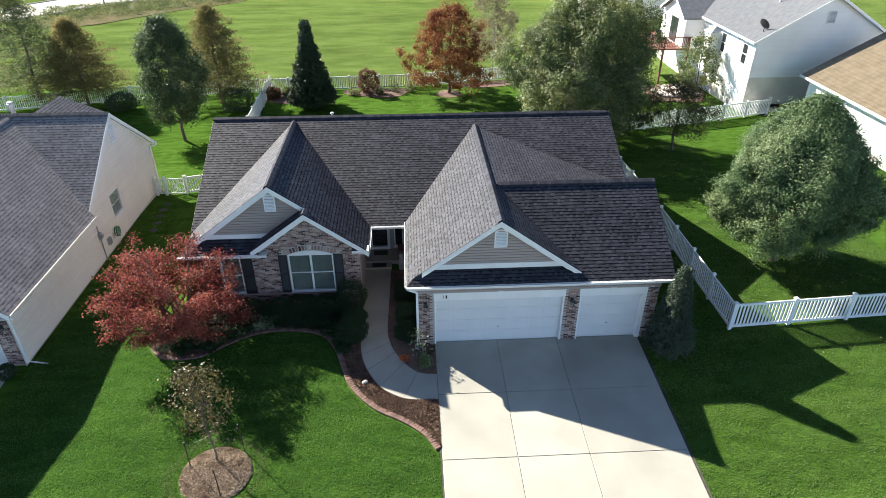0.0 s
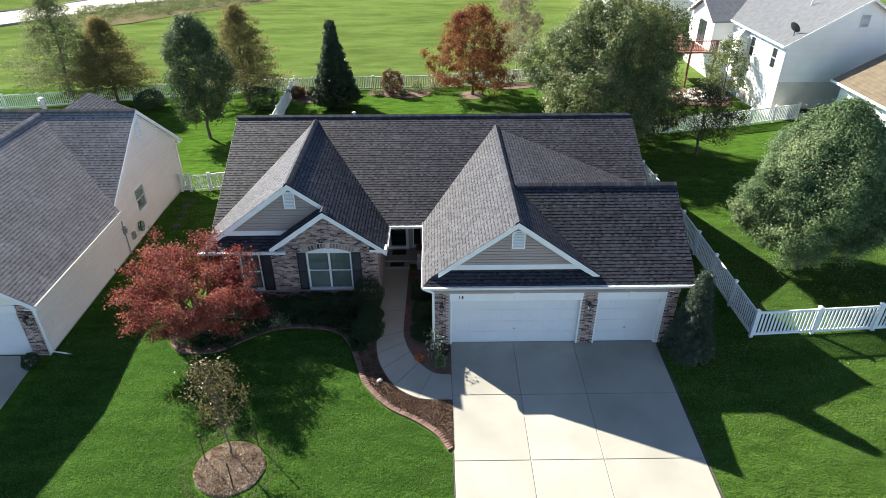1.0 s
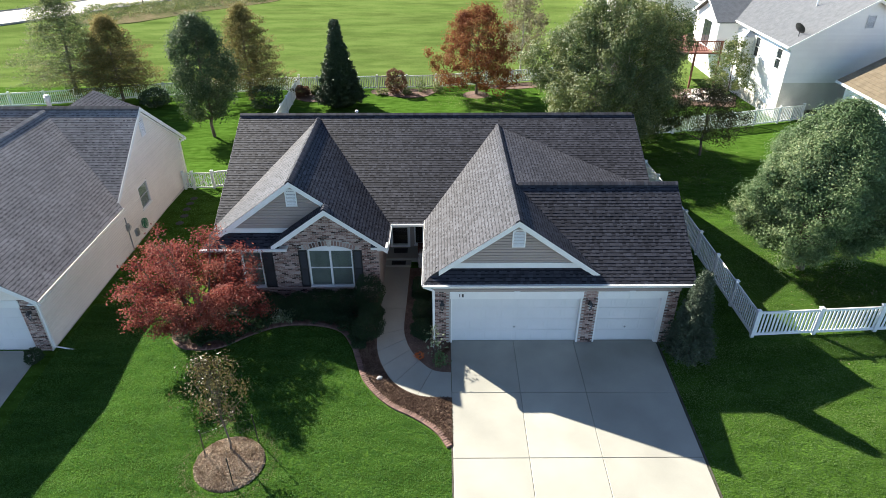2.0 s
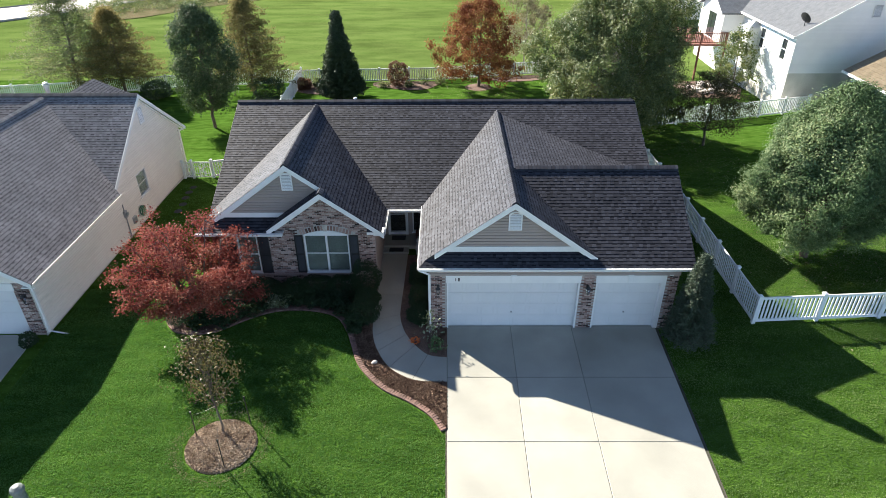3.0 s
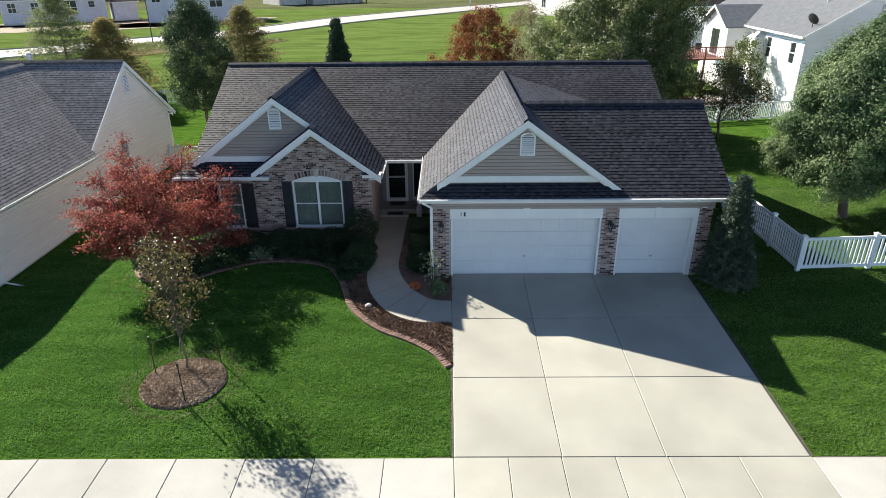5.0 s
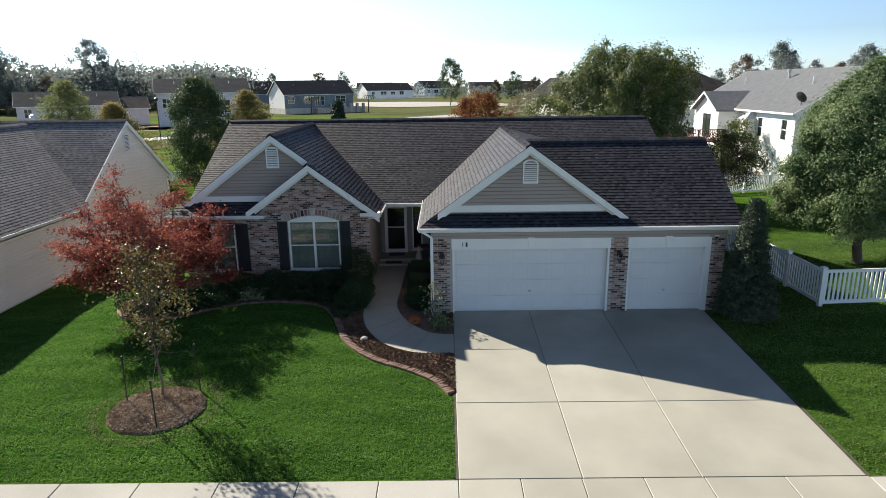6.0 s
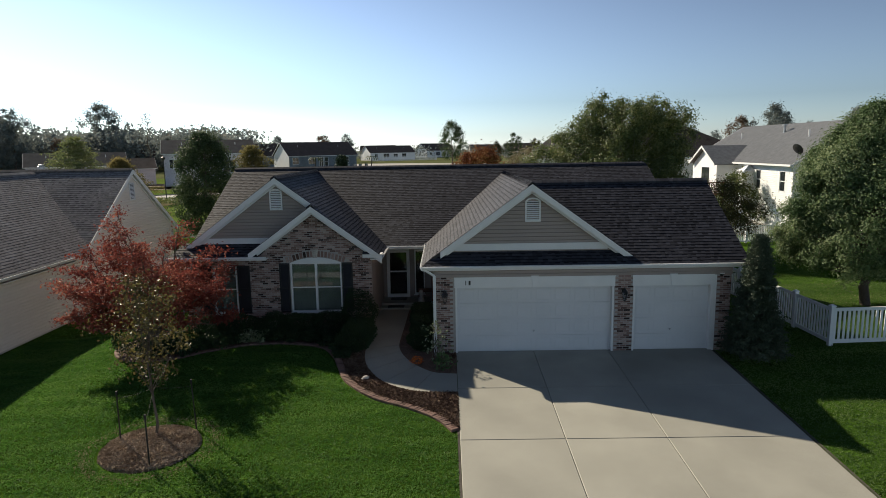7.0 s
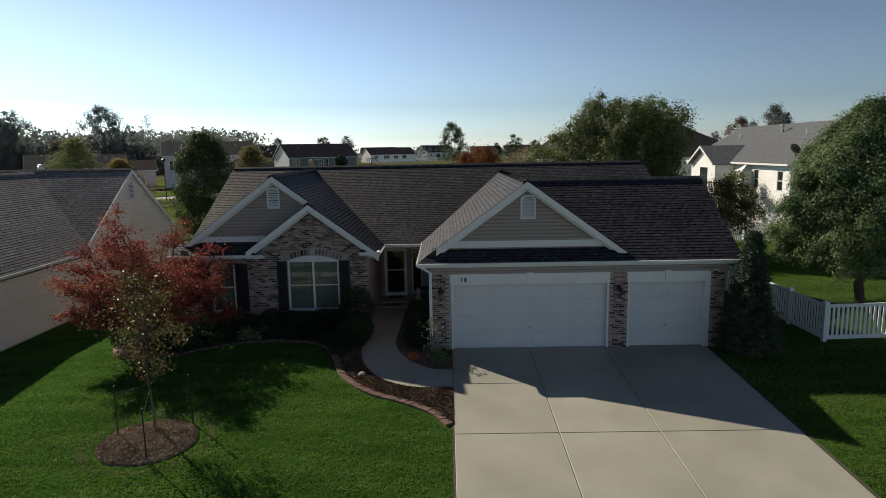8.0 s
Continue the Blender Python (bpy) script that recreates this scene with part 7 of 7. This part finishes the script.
# bare soil strips by the building sites
for pts in ([(-120, 80), (-84, 88), (-62, 98), (-44, 105), (-47, 114), (-57, 112), (-66, 119), (-82, 108), (-122, 100)], [(-60, 95), (-43, 108), (-36, 122), (-50, 118), (-66, 104)], [(-88, 98), (-66, 112), (-60, 122), (-74, 116), (-94, 104)], [(-45.5, 61.6), (-39.0, 61.9), (-32.5, 68.8), (-23.4, 77.9), (-32.8, 80.2), (-42.2, 77.2), (-48.7, 72.7)]):
    ln = smooth_line(pts + [pts[0]], 5)[:-1]
    Build().add([(p.x, p.y, gz(p.x, p.y) + 0.05) for p in ln], [tuple(range(len(ln)))]).alone("bare_soil", M_ROUGH if pts[0][1] < 65 else M_SOIL, "bare brown soil by the building site", "soil", kind="structure")
for x, y in ((-42.3, 74.8), (25, 200), (-58, 150)):
    sl = thing("street_lamp", (x, y, -0.6), "dark slender street lamp by the estate road", "street lamp", "street lamps")
    Build().tube((x, y, -0.7), (x, y, 5.2), 0.08, 0.05, 6).under("pole", M_METAL, sl)
    Build(pose(x, y, 5.2)).lathe([(0.12, 0), (0.3, 0.3), (0.32, 0.4), (0.06, 0.6)], 8).under("lantern", M_METAL, sl)
sg = thing("sign_post", (6.4, 161, -0.6), "white estate marker post", "sign")
Build().box(6.0, 6.5, 160.9, 161.1, -0.7, 5.0).under("post", M_WHITE, sg)
car = thing("car", (29.5, 228, -0.54), "grey parked car on the cul-de-sac", "car")
Build(pose(29.5, 228, -0.54, 0, 0, 30)).box(-2.2, 2.2, -0.9, 0.9, 0.4, 0.95).prism([(-1.5, -0.8, 0.95), (1.4, -0.8, 0.95), (0.8, -0.8, 1.5), (-1.1, -0.8, 1.5)], (0, 1.6, 0)).under("body", M_STEEL, car, bevel=0.1)
for a in (-1.4, 1.4):
    for b in (-0.92, 0.72):
        Build(pose(29.5, 228, -0.54, 0, 0, 30)).tube((a, b, 0.34), (a, b + 0.2, 0.34), 0.34, n=12).under("wheel", M_BLACK, car)

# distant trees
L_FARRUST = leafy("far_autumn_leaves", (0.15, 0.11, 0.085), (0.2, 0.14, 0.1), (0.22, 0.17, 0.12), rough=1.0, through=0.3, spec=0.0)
TR = random.Random(31)
spots = [(-143, 190, 22), (-153, 197, 20), (-138, 205, 12), (-129, 218, 25), (-117, 222, 14), (-102, 212, 12), (-98, 235, 13), (-175, 180, 18), (-190, 190, 21), (-85, 300, 14), (-66, 320, 15), (-55, 330, 15),
         (2, 225, 17), (20, 236, 9), (27, 236, 12), (36, 240, 10), (46, 236, 12), (100, 175, 18), (92, 180, 15), (122, 170, 17), (130, 165, 18), (140, 175, 17), (160, 170, 18), (110, 190, 16)]
for k in range(46):
    spots.append((-270 + 4.1 * k + TR.uniform(-5, 5), 235 + TR.uniform(-25, 60), TR.uniform(10, 16)))
for k in range(16):
    spots.append((70 + 12 * k + TR.uniform(-5, 5), 260 + TR.uniform(-30, 40), TR.uniform(11, 17)))
for i, (x, y, hh) in enumerate(spots):
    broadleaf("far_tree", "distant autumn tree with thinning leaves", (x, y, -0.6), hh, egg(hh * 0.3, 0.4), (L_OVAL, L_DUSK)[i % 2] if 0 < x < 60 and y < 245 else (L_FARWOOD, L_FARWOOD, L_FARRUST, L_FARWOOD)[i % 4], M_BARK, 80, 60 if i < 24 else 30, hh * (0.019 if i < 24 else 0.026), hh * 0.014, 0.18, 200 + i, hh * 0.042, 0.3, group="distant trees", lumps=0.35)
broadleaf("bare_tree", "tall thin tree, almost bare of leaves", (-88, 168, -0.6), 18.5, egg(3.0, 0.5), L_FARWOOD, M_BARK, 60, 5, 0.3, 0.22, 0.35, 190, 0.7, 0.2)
# woods on the horizon
rng = np.random.default_rng(77)
cs = []
for k in range(520):
    a = rng.uniform(-1.1, -0.3) if k % 3 else rng.uniform(-0.3, 1.1)
    r = rng.uniform(240, 330) if a < -0.33 else rng.uniform(380, 560)
    hh = rng.uniform(8, 17) if a < -0.3 else rng.uniform(4, 9)
    c = np.array([r * math.sin(a), r * math.cos(a), 0])
    n = 270 if a < -0.33 else 150
    cs.append(c + np.stack([rng.normal(size=n) * 4.5, rng.normal(size=n) * 4.5, hh * rng.uniform(0.05, 1, n) ** 0.8], 1))
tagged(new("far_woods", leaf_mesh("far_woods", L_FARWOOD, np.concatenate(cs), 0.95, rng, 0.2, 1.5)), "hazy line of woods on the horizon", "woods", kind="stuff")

# weeds on the rough strip and fallen leaves under the back trees
rng = np.random.default_rng(41)
STRIP = [Vector(p) for p in [(-45.5, 61.6), (-39.0, 61.9), (-32.5, 68.8), (-23.4, 77.9), (-32.8, 80.2), (-42.2, 77.2), (-48.7, 72.7)]]
cs = []
for k in range(420):
    f0 = rng.uniform(0, 1)
    q = (STRIP[0].lerp(STRIP[3], f0)).lerp(STRIP[6].lerp(STRIP[4], f0), rng.uniform(0.02, 1.0))
    n = 26
    cs.append(np.array([q.x, q.y, gz(q.x, q.y) + 0.1]) + rng.normal(size=(n, 3)) * np.array([0.5, 0.5, 0.12]))
tagged(new("weeds", leaf_mesh("weeds", L_BIRCH, np.concatenate(cs), 0.13, rng, 0.2, 2.0)), "patchy green and straw weeds on the rough strip", "weeds", kind="stuff")
cs = []
for cx, cy, r, n in ((2.7, 33.0, 3.4, 700), (4.5, 31.5, 3.0, 300), (14.5, 16.5, 4.0, 420), (17.5, 4.2, 3.6, 380)):
    for x, y in rng.normal(size=(n, 2)) * r * 0.6 + np.array([cx, cy]):
        cs.append((x, y, gz(x, y) + 0.06))
ring_c = []
for a, r in zip(rng.uniform(0, 6.28, 1300), rng.normal(1.3, 0.09, 1300)):
    x, y = RC[0] + r * RX * math.cos(a), RC[1] + r * RY * math.sin(a)
    ring_c.append((x, y, gz(x, y) + 0.04))
tagged(new("dry_grass", leaf_mesh("dry_grass", L_STRAW, np.array(ring_c), 0.016, rng, 0.3, 3.0)), "pale dry grass tips round the mulch ring", "grass", kind="stuff")
tagged(new("fallen_leaves", leaf_mesh("fallen_leaves", L_STRAW, np.array(cs), 0.055, rng, 0.7, 1.4)), "straw coloured fallen leaves on the lawns", "leaves", kind="stuff")

# ---- grass blades on the lawns nearest the street ----
M_BLADE_DRY = leafy("drier_grass_blades", (0.052, 0.108, 0.022), (0.105, 0.185, 0.042), (0.22, 0.29, 0.09), scale=0.9, through=0.5, rough=0.6, stretch=(0.3, 1, 1))
M_BLADE = leafy("grass_blades", (0.038, 0.108, 0.012), (0.082, 0.198, 0.026), (0.175, 0.305, 0.062), scale=2.2, through=0.5, rough=0.6, stretch=(0.22, 1, 1))


def on_lawn(x, y):
    if -0.06 < x < 8.1 or y > 6 and -9.7 < x < 8.7:
        return False
    if ((x - RC[0]) / RX) ** 2 + ((y - RC[1]) / RY) ** 2 < 1.12:
        return False
    if -11.2 < x < 0:
        lim = EDGE_Y[int(min(max((x + 11.1) / 0.05, 0), len(EDGE_Y) - 1))]
        if y > lim - 0.12 and y < 2.9:
            return False
    if -9.7 < x < 8.6 and y > 2.8 or -0.7 < x < 8.6 and y > -0.1:
        return False
    return not (-27 < x < -15.55 and y > -0.1) and not (-21.7 < x < -15.9 and y < 0)


EDGE_Y = []
for k in range(223):
    x = -11.1 + 0.05 * k
    ys = [q.y for q in EDGE if abs(q.x - x) < 0.16]
    EDGE_Y.append(min(ys) if ys else -5.1)
grng = np.random.default_rng(9)
PLOTS = [("short mown grass blades of the front lawn", M_BLADE, ((-15.4, 0, -8.2, 3.0, 230000), (-15.4, -9.7, 3.0, 16.0, 16000), (-30, -15.4, -8.2, 0, 8000))),
         ("short mown, slightly drier grass beside the driveway and side fence", M_BLADE_DRY, ((8.1, 22, -8.2, 9.0, 155000), (8.8, 18, 9.0, 22.0, 30000)))]
for label, mat, fields in PLOTS:
    gpts = []
    for x0, x1, y0, y1, n in fields:
        xs, ys = grng.uniform(x0, x1, n), grng.uniform(y0, y1, n)
        gpts += [(x, y, gz(x, y) + 0.01 + 0.035 * (h * h)) for x, y, h in zip(xs.tolist(), ys.tolist(), grng.uniform(0, 1, n).tolist()) if on_lawn(x, y)]
    tagged(new("grass", leaf_mesh("grass", mat, np.array(gpts), 0.019, grng, 0.16, 3.0, 0.3)), label, "grass", kind="stuff")
